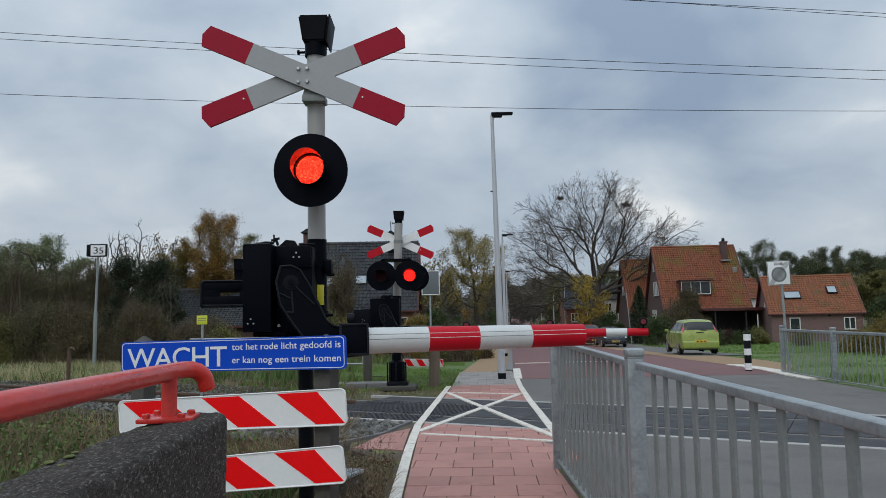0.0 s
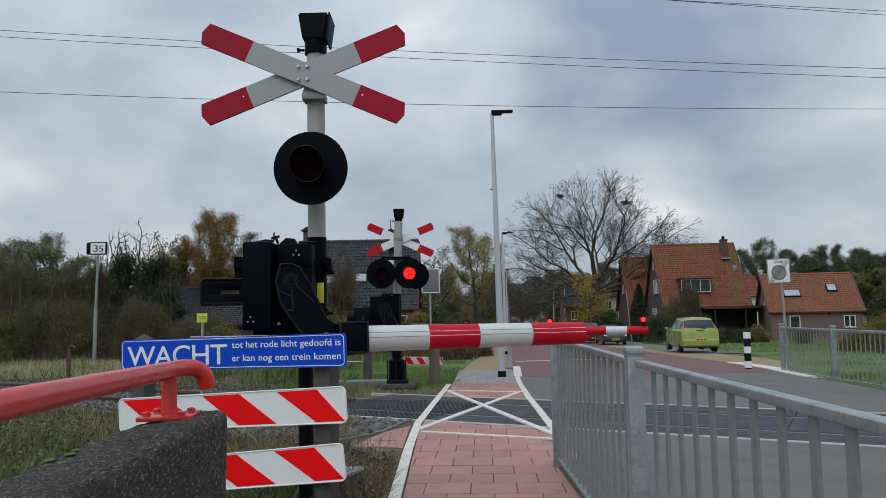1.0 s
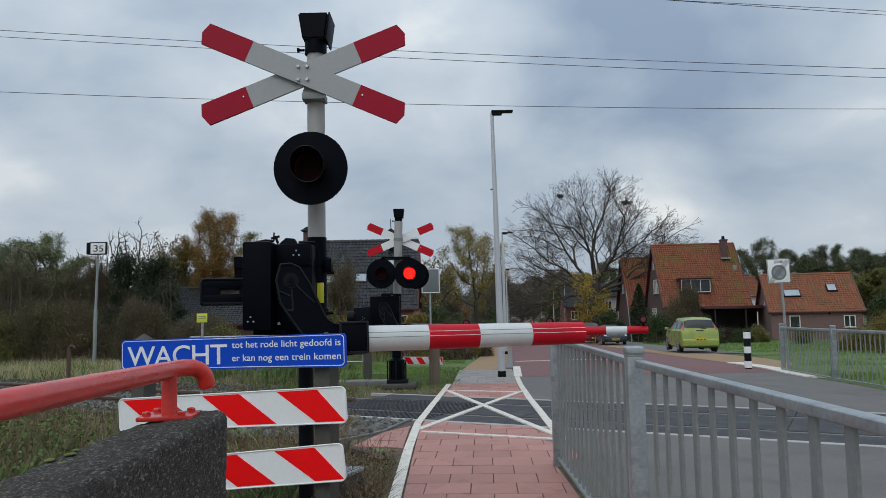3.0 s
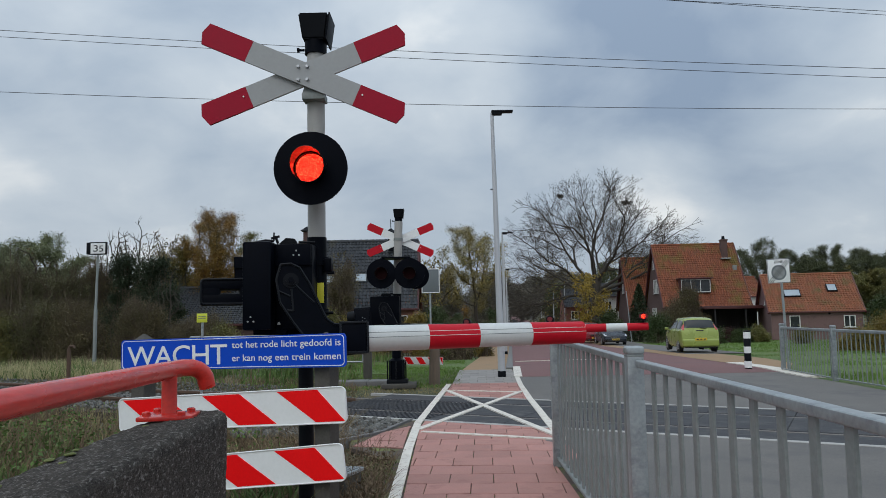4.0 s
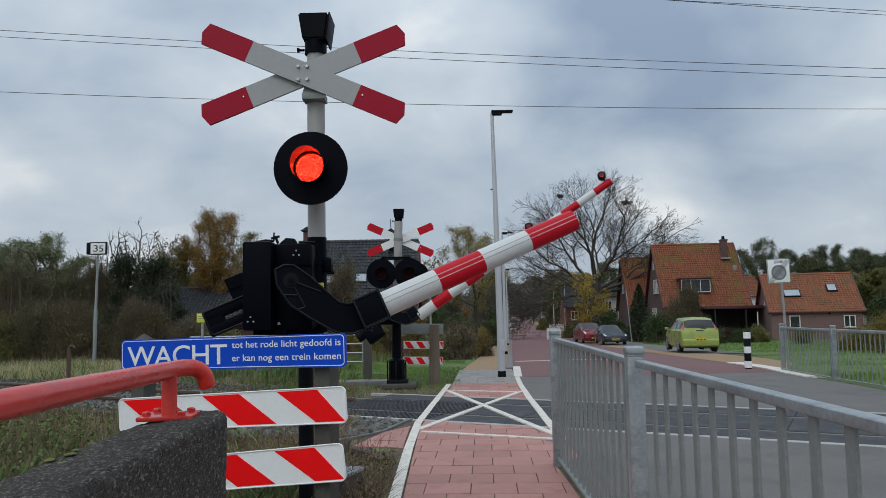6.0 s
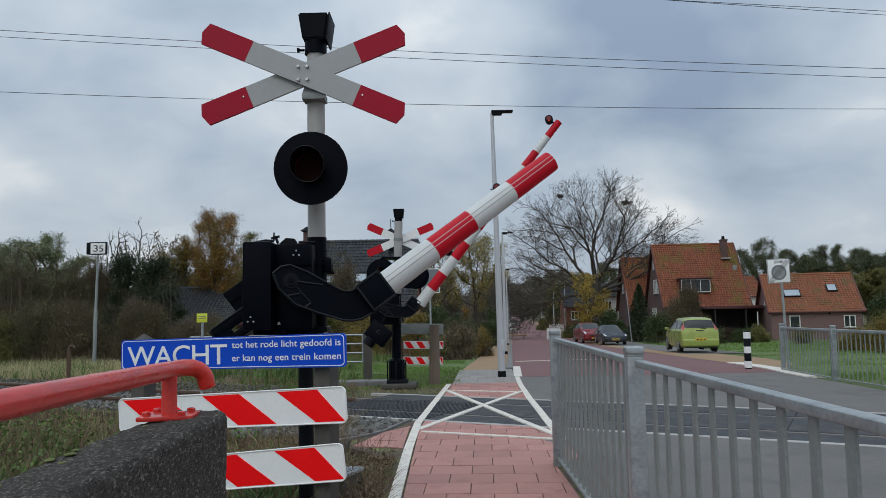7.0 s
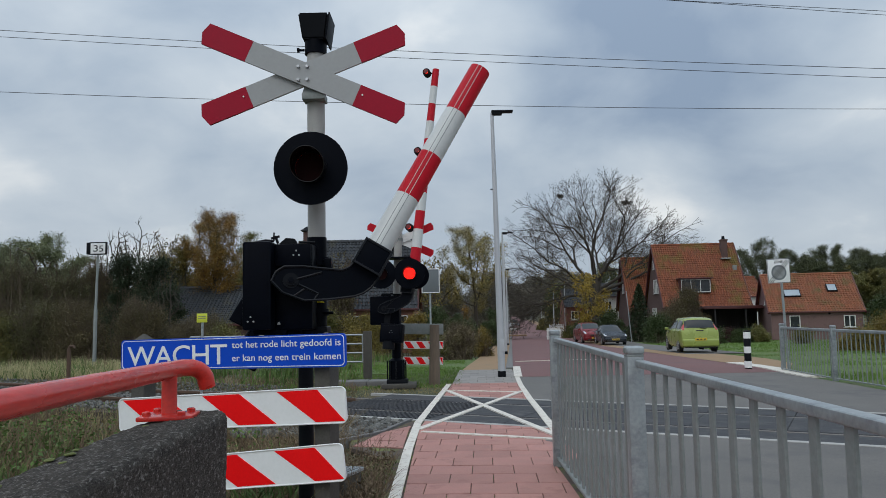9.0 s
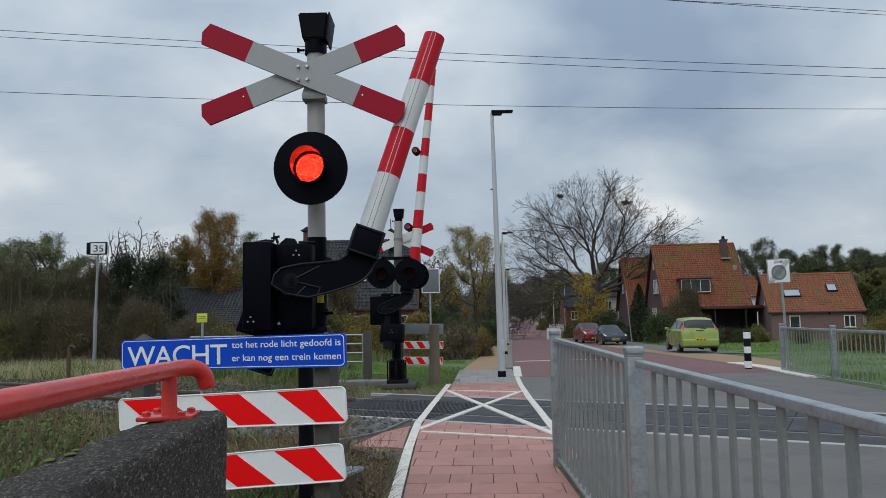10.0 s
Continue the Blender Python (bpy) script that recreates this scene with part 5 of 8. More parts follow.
def zone_sign():
    t = thing("zone_sign", 8.38, 18.75, 0, 0, "square white zone-end sign with a struck-out ring on a pole", "sign")
    bm = B()
    add_tube(bm, [(-0.02, 0, 0), (-0.1, 0, 2.75)], 0.03, 12)
    part("pole", bm, GALV, t)
    bm = B()
    add_box(bm, (-0.09, -0.04, 2.44), (0.55, 0.012, 0.60), 0.02, pose(0, 0, 0, 0, 0, 0))
    m = pose(0, 0, 0, 0, -1.5, 0)
    board = part("sign_board", bm, SIGN_WHITE, t, at=m)
    bm = B()
    add_ring(bm, 0.145, 0.185, -0.05, -0.046, (-0.09, 0, 2.40), 32)
    part("ring", bm, SIGN_BACK, board, "grey ring")
    bm = B()
    add_ring(bm, 0.001, 0.145, -0.0485, -0.046, (-0.09, 0, 2.40), 32)
    part("ring_disc", bm, CROSS_WHITE, board, "grey disc")
    for off in (-0.04, 0.0, 0.04):
        bm = B()
        add_box(bm, (off, -0.052, 0), (0.014, 0.004, 0.72), 0, pose(-0.09, 0, 2.42, 0, 41, 0))
        part("strike_bar", bm, INK, board)
    bm = B()
    add_box(bm, (0, -0.050, 0), (0.025, 0.003, 0.3), 0, pose(-0.09, 0, 2.40, 0, -45, 0))
    part("ring_bar", bm, SIGN_BACK, board)
    lettering("ZONE", 0.09, INK, board, Matrix.Translation((-0.2, -0.048, 2.63)), 0.002, 0.22)
    bm = B()
    for dx in (-0.27, 0.27):
        add_box(bm, (-0.09 + dx, -0.047, 2.44), (0.012, 0.004, 0.58))
    for dz in (-0.29, 0.29):
        add_box(bm, (-0.09, -0.047, 2.44 + dz), (0.55, 0.004, 0.012))
    part("border", bm, INK, board)


zone_sign()


def distance_sign():
    t = thing("distance_sign", -13.16, 28.9, -0.45, 0, "white distance sign on a grey pole in the field", "sign")
    bm = B()
    add_tube(bm, [(-0.03, 0, -0.2), (-0.01, 0, 2.36), (-0.01, 0, 2.41), (0.04, 0, 4.5)], [0.07, 0.066, 0.048, 0.044], 14)
    part("pole", bm, GALV_DARK, t)
    bm = B()
    add_box(bm, (0.07, -0.06, 4.71), (0.60, 0.05, 0.44), 0.01)
    board = part("sign_board", bm, SIGN_WHITE, t)
    bm = B()
    add_box(bm, (-0.30, 0.06, 4.71), (0.14, 0.3, 0.45), 0.02)
    add_box(bm, (0.07, 0.0, 4.71), (0.64, 0.06, 0.48), 0.02)
    part("sign_case", bm, BLACK_DULL, t)
    bm = B()
    for dx in (-0.30, 0.30):
        add_box(bm, (0.07 + dx, -0.06, 4.71), (0.04, 0.07, 0.48), 0.01)
    for dz in (-0.22, 0.22):
        add_box(bm, (0.07, -0.06, 4.71 + dz), (0.62, 0.07, 0.04), 0.01)
    part("sign_rim", bm, BLACK_DULL, t, "black rim")
    lettering("3", 0.36, INK, board, Matrix.Translation((-0.10, -0.092, 4.585)), 0.0, 0.17)
    lettering("5", 0.33, INK, board, Matrix.Translation((0.11, -0.092, 4.585)), 0.0, 0.16)


distance_sign()


def marker():
    t = thing("marker_sign", -3.79, 12, -0.3, 0, "small yellow marker plate on a thin post", "sign")
    bm = B()
    add_tube(bm, [(-0.01, 0, -0.1), (0, 0, 1.84)], 0.02, 10)
    part("post", bm, GALV, t)
    bm = B()
    add_box(bm, (0.0, -0.025, 1.85), (0.165, 0.012, 0.14), 0.006)
    plate = part("plate", bm, mat("yellow_marker", (0.62, 0.66, 0.05), 0.5, vary=0.06), t, "yellow plate with lines of grey bars")
    for k in range(2):
        bm = B()
        add_box(bm, (0, -0.0325, 1.875 - k * 0.03), (0.12, 0.002, 0.008))
        part("print_bar", bm, SIGN_BACK, plate)


marker()


def rusty_post():
    t = thing("rusty_post", -9.79, 20, -0.5, 0, "rusty steel post with a bent head in the weeds", "post")
    bm = B()
    add_tube(bm, [(0, 0, -0.2), (0, 0, 1.34)], 0.05, 10)
    part("shaft", bm, RAIL_RUST, t)
    bm = B()
    add_tube(bm, [(0, 0, 1.32), (0.03, 0, 1.38), (0.12, 0, 1.38), (0.14, 0, 1.33)], 0.04, 8)
    part("bent_head", bm, RAIL_RUST, t)


rusty_post()


def power_lines():
    """Overhead wires far over the crossing, each a sagging strand on its own."""
    runs = (((-60, 27.3), (-11, 23.25), (36, 20.5), (70, 18.8)), ((-60, 26.6), (-11, 22.7), (36, 19.75), (70, 18.0)), ((-60, 21.6), (-11, 18.7), (36, 17.2), (70, 16.9)),
            ((-60, 33.5), (16.3, 26.75), (36.2, 24.95), (70, 21.9)), ((-60, 32.2), (18.5, 26.56), (36.24, 25.27), (70, 22.8)))
    for pts in runs:
        xs, zs = [p[0] for p in pts], [p[1] for p in pts]
        bm = B()
        line = []
        for k in range(33):
            x = -60 + 130 * k / 32
            z = 0.0
            for i in range(4):
                w = zs[i]
                for j in range(4):
                    if j != i:
                        w *= (x - xs[j]) / (xs[i] - xs[j])
                z += w
            line.append((x, 60, z))
        add_tube(bm, line, 0.022, 6)
        tagged(new("power_line", mesh_of(bm, INK, "power_line", 60)), "thin dark overhead wire across the sky", "wire", "overhead wires")


power_lines()


def line_mast(x, tops):
    t = thing("wire_mast", x, 60, fall(60), 0, "grey steel mast that carries the overhead wires", "mast", "wire masts")
    high = max(tops) - fall(60) + 0.6
    bm = B()
    add_tube(bm, [(0, 0, -0.3), (0, 0, high)], [0.35, 0.15], 14)
    part("shaft", bm, GALV_DARK, t)
    for z in tops:
        bm = B()
        add_box(bm, (0, -0.1, z - fall(60)), (0.3, 0.5, 0.12), 0.02)
        part("wire_arm", bm, GALV_DARK, t)


line_mast(-60, (27.3, 26.6, 21.6, 33.0, 33.4))
line_mast(70, (18.8, 18.0, 16.9, 21.8, 22.6))


def lean_pole():
    t = thing("wire_pole", 15.6, 64, fall(64), 0, "thin grey leaning pole before the house", "pole")
    bm = B()
    add_tube(bm, [(0, 0, -0.2), (-0.32, 0, 4.2)], [0.045, 0.035], 10)
    part("shaft", bm, GALV, t)
    bm = B()
    add_tube(bm, [(-0.32, 0, 4.18), (-0.33, 0, 4.24)], 0.045, 10)
    part("cap", bm, GALV, t)


lean_pole()


def tree_guard():
    t = thing("tree_guard", 9.25, 101, fall(101), 0, "wooden stakes round a young tree in a planter by the road", "tree guard")
    for x in (-0.3, 0.3):
        bm = B()
        add_tube(bm, [(x, 0, -0.1), (x, 0, 2.1)], 0.05, 8)
        part("stake", bm, WOOD, t)
    for z in (1.0, 1.75):
        bm = B()
        add_box(bm, (0, -0.06, z), (1.5 if z < 1.5 else 1.0, 0.05, 0.12), 0.01)
        part("rail", bm, WOOD, t)
    bm = B()
    add_box(bm, (-0.2, -0.12, 0.9), (0.9, 0.04, 0.3), 0.01)
    part("board", bm, FRAME_WHITE, t, "pale board on the stakes")
    bm = B()
    add_box(bm, (0.2, 0, 0.06), (2.6, 2.0, 0.2), 0.04)
    part("planter_edge", bm, BRICK_YELLOW, t)


tree_guard()


def white_gate():
    t = thing("garden_gate", 12.9, 94, fall(94), 0, "white painted slatted garden gate across the road", "gate")
    for k in range(12):
        bm = B()
        add_box(bm, (k * 0.15, 0, 0.75), (0.12, 0.04, 1.5), 0.01)
        part("slat", bm, FRAME_WHITE, t)
    for z in (0.3, 1.2):
        bm = B()
        add_box(bm, (0.82, 0.04, z), (1.8, 0.04, 0.1), 0.01)
        part("cross_rail", bm, FRAME_WHITE, t)


white_gate()


def steel_cover():
    t = thing("cable_cabinet", -1.02, 6.85, -0.1, -20, "low grey steel box with a patterned lid in the weeds", "cable box")
    bm = B()
    add_box(bm, (0, 0, 0.12), (0.42, 0.34, 0.3), 0.01)
    part("box", bm, CONCRETE_POST, t)
    bm = B()
    add_box(bm, (0, 0, 0.285), (0.46, 0.38, 0.03), 0.006)
    for i in range(9):
        for j in range(7):
            add_box(bm, (-0.19 + i * 0.048, -0.15 + j * 0.05, 0.302), (0.03, 0.01, 0.006), 0, None)
    part("lid", bm, GALV, t, "grey lid of patterned steel plate")


steel_cover()
# ---- cars ----
GLASS_DARK = mat("car_window_glass", (0.02, 0.024, 0.026), 0.06, vary=0.2, scale=2, bump=0.0, spec=0.5)
TYRE = mat("tyre_rubber", (0.018, 0.018, 0.019), 0.8, vary=0.2, scale=12)
RIM = mat("wheel_rim", (0.38, 0.39, 0.4), 0.35, metal=0.7, vary=0.1)
CHROME = mat("chrome_trim", (0.55, 0.56, 0.58), 0.15, metal=0.95, vary=0.05)
TAIL_RED = mat("tail_light", (0.42, 0.04, 0.035), 0.2, vary=0.1, coat=0.5)
HEAD_CLEAR = mat("head_light", (0.55, 0.57, 0.6), 0.12, metal=0.3, vary=0.1)
TRIM_BLACK = mat("car_black_trim", (0.015, 0.015, 0.017), 0.55, vary=0.2)


def paint(name, col, metal=0.1):
    return mat(name, col, 0.28, metal=metal, vary=0.06, scale=2, fine=200, bump=0.0, coat=0.45, spec=0.4)


def car(x, y, z, rz, L, W, H, line, belt, colour, label, windows, screen, back, lamps, tail_lamps):
    """A car along +y (nose first). line: places from the nose with the height of the middle line, the half width and the half width of the roof there;
    windows, screen, back, lamps, tail_lamps: stretches of that line for the glass and the lights."""
    t = thing("car", x, y, z, rz, label, "car", "cars by the road")
    w = W / 2
    rows = []
    for d, zt, fw, fr in line:
        ww, lo = w * fw, 0.2 + 0.10 * max(0.0, 1 - min(d, L - d) / 0.3)
        zb = min(belt + 0.05 * d / L, zt - 0.03)
        up = zt - zb
        rw = w * fr
        k = min(1.0, up / 0.4)
        pts = [(ww * 0.90, lo), (ww * 0.985, lo + 0.12), (ww, lo + (zb - lo) * 0.55), (ww * 0.985, zb - 0.06), (ww * 0.955, zb), (ww * 0.955 + (rw - ww * 0.955) * 0.55, zb + up * 0.5),
               (rw, zt - 0.11 * k - 0.004), (rw * 0.86, zt - 0.03 * k - 0.002), (0, zt)]
        rows.append([Vector((px, L / 2 - d, pz)) for px, pz in pts])
    grid = [r + [Vector((-p.x, p.y, p.z)) for p in r[-2::-1]] for r in rows]
    nu, nv = len(grid) - 1, len(grid[0]) - 1

    def smooth(a, b, c, d, q):
        return b + ((c - a) * q + (a * 2 - b * 5 + c * 4 - d) * q * q + (b * 3 - c * 3 + d - a) * q ** 3) * 0.5

    def at(u, v):
        u, v = min(max(u, 0.0), nu), min(max(v, 0.0), nv)
        i, j = min(int(u), nu - 1), min(int(v), nv - 1)
        def across(r):
            g = grid[min(max(r, 0), nu)]
            return smooth(g[max(j - 1, 0)], g[j], g[j + 1], g[min(j + 2, nv)], v - j)
        return smooth(across(i - 1), across(i), across(i + 1), across(i + 2), u - i)

    def sheet(us, v0, v1, nu_, nv_, lift=0.0, back_by=0.0):
        """A stretch of the skin, lifted off it. us: the ends of the stretch at v0 and at v1."""
        bm = B()
        got = []
        for a in range(nu_ + 1):
            line_ = []
            for b in range(nv_ + 1):
                q, f = b / nv_, a / nu_
                lo_u = us[0] + (us[2] - us[0]) * q
                hi_u = us[1] + (us[3] - us[1]) * q
                u, v = lo_u + (hi_u - lo_u) * f, v0 + (v1 - v0) * q
                p = at(u, v)
                if lift:
                    n = (at(u + 0.05, v) - at(u - 0.05, v)).cross(at(u, v + 0.05) - at(u, v - 0.05))
                    n = n.normalized() if n.length > 1e-9 else Vector((0, 0, 1))
                    if n.dot(p - Vector((0, p.y * 0.8, 0.55))) < 0:
                        n = -n
                    p = p + n * lift
                line_.append(bm.verts.new(p))
            got.append(line_)
        for ra, rb in zip(got, got[1:]):
            for k in range(nv_):
                bm.faces.new((ra[k], ra[k + 1], rb[k + 1], rb[k]))
        return bm, got
    bm, got = sheet((0, nu, 0, nu), 0, nv, nu * 5, nv * 6)
    for r in (got[0], got[-1][::-1]):
        bm.faces.new(r)
    for ra, rb in zip(got, got[1:]):
        bm.faces.new((ra[0], rb[0], rb[-1], ra[-1]))
    body = part("body", bm, colour, t, smooth=60)

    def skin(name, us, v0, v1, material, lift=0.012, parent=body, label=""):
        bm, _ = sheet(us, v0, v1, 8, 8, lift)
        return part(name, bm, material, parent, label, smooth=60)
    mid = nv / 2
    skin("windscreen", (screen[0], screen[1], screen[0], screen[1]), 6.15, nv - 6.15, GLASS_DARK)
    skin("rear_window", (back[0], back[1], back[0], back[1]), 6.12, nv - 6.12, GLASS_DARK)
    for us in windows:
        for flip in (False, True):
            skin("side_window", us, nv - 4.25 if flip else 4.25, nv - 5.8 if flip else 5.8, GLASS_DARK)
    for flip in (False, True):
        a, b = lamps[2], lamps[3]
        skin("headlight", (lamps[0], lamps[1], lamps[0], lamps[1]), nv - a if flip else a, nv - b if flip else b, HEAD_CLEAR)
        a, b = tail_lamps[2], tail_lamps[3]
        skin("tail_light", (tail_lamps[0], tail_lamps[1], tail_lamps[0], tail_lamps[1]), nv - a if flip else a, nv - b if flip else b, TAIL_RED, 0.012)
    # dark seams of the doors and the tailgate
    for us in windows[:1]:
        for flip in (False, True):
            for u in (us[0], us[1] + 0.04):
                skin("door_seam", (u, u + 0.03, u, u + 0.03), nv - 0.9 if flip else 0.9, nv - 4.2 if flip else 4.2, TRIM_BLACK, 0.007)
    # wheels
    for sd in (-1, 1):
        for d in (0.19 * L + 0.05, L * 0.81 - 0.03):
            bb = B()
            cy = L / 2 - d
            add_tube(bb, [(sd * (w - 0.20), cy, 0.30), (sd * (w - 0.18), cy, 0.30), (sd * (w - 0.02), cy, 0.30), (sd * (w - 0.002), cy, 0.30)], [0.27, 0.30, 0.30, 0.27], 24)
            wheel = part("wheel", bb, TYRE, t, "black tyre")
            # solid black disc paints the shade of the hollow behind the spokes
            bb = B()
            add_tube(bb, [(sd * (w - 0.05), cy, 0.30), (sd * (w - 0.001), cy, 0.30), (sd * (w + 0.004), cy, 0.30)], [0.2, 0.2, 0.19], 20)
            part("rim", bb, TRIM_BLACK, wheel, "black disc for the shaded hollow behind the spokes")
            for k in range(7):
                bb = B()
                add_box(bb, (sd * (w + 0.006), 0, 0.1), (0.014, 0.05, 0.18), 0.008, Matrix.Translation((0, cy, 0.30)) @ Matrix.Rotation(2 * math.pi * k / 7, 4, "X"))
                part("spoke", bb, RIM, wheel, "silver wheel spoke")
            bb = B()
            add_ring(bb, 0.185, 0.205, -0.004, 0.006, (0, 0, 0), 24)
            bmesh.ops.transform(bb, matrix=pose(sd * (w + 0.006), cy, 0.30) @ Matrix.Rotation(math.pi / 2 * -sd, 4, "Z"), verts=bb.verts)
            part("rim_edge", bb, RIM, wheel)
            bb = B()
            add_ring(bb, 0.0, 0.335, 0, 0.03)
            bmesh.ops.transform(bb, matrix=pose(sd * (w - 0.04), cy, 0.31) @ Matrix.Rotation(math.pi / 2 * -sd, 4, "Z"), verts=bb.verts)
            part("wheel_arch", bb, TRIM_BLACK, body)
    # mirrors, grille, plates, bumpers
    um = screen[0]
    my = at(um, 4).y - 0.12
    for sd in (-1, 1):
        bb = B()
        add_box(bb, (sd * (w + 0.09), my, belt + 0.07), (0.17, 0.1, 0.12), 0.035, seg=3)
        add_box(bb, (sd * (w - 0.02), my, belt + 0.03), (0.1, 0.05, 0.04), 0.01)
        part("wing_mirror", bb, colour, t)
    nose = line[1][1]
    bb = B()
    add_box(bb, (0, L / 2 - 0.03, nose * 0.80), (w * 0.80, 0.08, 0.15), 0.03)
    grille = part("grille", bb, TRIM_BLACK, t)
    for k in range(3):
        bb = B()
        add_box(bb, (0, L / 2 + 0.014, nose * 0.80 - 0.045 + k * 0.045), (w * 0.76, 0.012, 0.012), 0.003)
        part("grille_bar", bb, CHROME, grille)
    bb = B()
    add_box(bb, (0, L / 2 - 0.02, 0.33), (W * 0.62, 0.08, 0.12), 0.02)
    part("air_intake", bb, TRIM_BLACK, t)
    bb = B()
    add_box(bb, (0, L / 2 - 0.06, 0.43), (W * 0.88, 0.16, 0.16), 0.06, seg=3)
    part("front_bumper", bb, colour, t)
    bb = B()
    add_box(bb, (0, -L / 2 + 0.05, 0.42), (W * 0.94, 0.24, 0.34), 0.09, seg=4)
    part("rear_bumper", bb, colour, t)
    bb = B()
    add_box(bb, (0, -L / 2 + 0.10, 0.24), (W * 0.8, 0.2, 0.08), 0.03)
    part("rear_skirt", bb, TRIM_BLACK, t)
    zp = belt - 0.36
    for yy, sd, zz in ((L / 2 + 0.03, 1, 0.42), (-L / 2 - 0.07, -1, zp)):
        bb = B()
        add_box(bb, (0, yy - sd * 0.02, zz), (0.52, 0.05, 0.115), 0.004)
        plate = part("number_plate", bb, PLATE_YELLOW, t, "yellow plate with dark bars")
        for k in range(3):
            bb = B()
            add_box(bb, (-0.15 + 0.15 * k, yy + sd * 0.006, zz), (0.085, 0.004, 0.045))
            part("print_bar", bb, INK, plate)
    p = at(back[1] + 0.1, mid)
    bb = B()
    add_tube(bb, [(0.02, p.y - 0.03, p.z + 0.02), (0.3, p.y - 0.03, p.z + 0.0)], 0.016, 6)
    add_box(bb, (0.0, p.y - 0.05, p.z - 0.10), (0.32, 0.05, 0.04), 0.015)
    part("rear_wiper", bb, TRIM_BLACK, t)
    bb = B()
    add_tube(bb, [(0, at(7, mid).y, H - 0.02), (0, at(7, mid).y - 0.18, H + 0.14)], 0.008, 6)
    part("aerial", bb, TRIM_BLACK, t)
    return t


HATCH = ((0.0, 0.56, 0.74, 0.60), (0.05, 0.70, 0.84, 0.66), (0.22, 0.83, 0.93, 0.72), (0.70, 0.94, 0.985, 0.78), (0.95, 1.00, 1.0, 0.80), (1.50, 1.40, 1.0, 0.74), (1.80, 1.50, 1.0, 0.74), (2.40, 1.54, 1.0, 0.75),
         (2.95, 1.52, 1.0, 0.74), (3.20, 1.46, 0.99, 0.735), (3.36, 1.25, 0.985, 0.75), (3.47, 1.02, 0.975, 0.80), (3.54, 0.84, 0.965, 0.82), (3.60, 0.52, 0.94, 0.80))
SALOON = ((0.0, 0.52, 0.72, 0.58), (0.05, 0.68, 0.85, 0.66), (0.25, 0.78, 0.95, 0.74), (1.10, 0.90, 1.0, 0.80), (1.40, 0.94, 1.0, 0.82), (2.05, 1.34, 1.0, 0.70), (2.35, 1.42, 1.0, 0.70), (2.80, 1.45, 1.0, 0.71),
          (3.25, 1.42, 1.0, 0.70), (3.55, 1.34, 1.0, 0.69), (4.05, 1.06, 0.99, 0.76), (4.35, 1.00, 0.97, 0.80), (4.50, 0.90, 0.95, 0.80), (4.58, 0.55, 0.90, 0.76))
TALL = ((0.0, 0.62, 0.74, 0.60), (0.05, 0.80, 0.86, 0.68), (0.22, 0.94, 0.95, 0.74), (0.85, 1.06, 1.0, 0.80), (1.10, 1.10, 1.0, 0.82), (1.75, 1.52, 1.0, 0.72), (2.05, 1.62, 1.0, 0.72), (2.70, 1.66, 1.0, 0.73),
        (3.40, 1.62, 1.0, 0.72), (3.80, 1.54, 0.99, 0.71), (4.05, 1.30, 0.985, 0.74), (4.20, 1.10, 0.97, 0.78), (4.29, 0.90, 0.96, 0.80), (4.35, 0.56, 0.92, 0.78))
SIDE = ((4.55, 7.1, 5.35, 7.1), (7.25, 8.85, 7.25, 8.85), (9.0, 9.45, 9.0, 9.3))
LOOK = dict(windows=SIDE, screen=(4.15, 5.35), back=(9.25, 10.75), lamps=(1.1, 2.3, 3.3, 5.2), tail_lamps=(9.55, 11.2, 4.35, 5.95))
LIME = paint("lime_green_paint", (0.27, 0.33, 0.072), 0.1)
car(11.33, 35.4, fall(33.7) + 0.03, -4, 3.6, 1.67, 1.54, HATCH, 0.94, LIME, "lime green hatchback seen from behind, parked on grey asphalt", **LOOK)
car(12.5, 58.0, fall(57) + 0.03, 178, 4.58, 1.77, 1.45, SALOON, 0.90, paint("dark_grey_paint", (0.016, 0.022, 0.032), 0.3), "dark grey saloon with a chrome grille, parked facing the crossing", **LOOK)
car(12.0, 63.8, fall(63) + 0.03, 182, 4.35, 1.82, 1.66, TALL, 1.04, paint("dark_red_paint", (0.20, 0.012, 0.018)), "dark red tall car, parked behind the grey saloon", **LOOK)
for cx, cy, col, nm in ((13.4, 165, paint("white_car_paint", (0.6, 0.62, 0.64), 0.0), "white car far along the road, facing the crossing"), (16.9, 185, paint("silver_car_paint", (0.4, 0.42, 0.44), 0.5), "silver car far along the road, facing the crossing"),
                        (17.7, 240, paint("pale_car_paint", (0.55, 0.57, 0.6), 0.1), "pale car at the far end of the road")):
    car(cx, cy, fall(cy), 184, 4.58, 1.77, 1.45, SALOON, 0.90, col, nm, **LOOK)
# ---- houses ----
ROOF_RED = mat("red_roof_tile", (0.205, 0.063, 0.028), 0.8, vary=0.38, scale=1.5, fine=20, bump=0.2, per_island=0.7, stain=(0.15, 0.105, 0.022), stain_at=0.56, stain_scale=0.5)
ROOF_ORANGE = mat("orange_roof_tile", (0.245, 0.088, 0.042), 0.8, vary=0.28, scale=1.5, fine=20, bump=0.2, per_island=0.7, stain=(0.14, 0.10, 0.035), stain_at=0.58, stain_scale=0.9)
ROOF_DARK = mat("dark_roof_tile", (0.04, 0.044, 0.05), 0.7, vary=0.35, scale=2, fine=20, bump=0.2, per_island=0.8, stain=(0.075, 0.07, 0.045), stain_at=0.62, stain_scale=1.2)
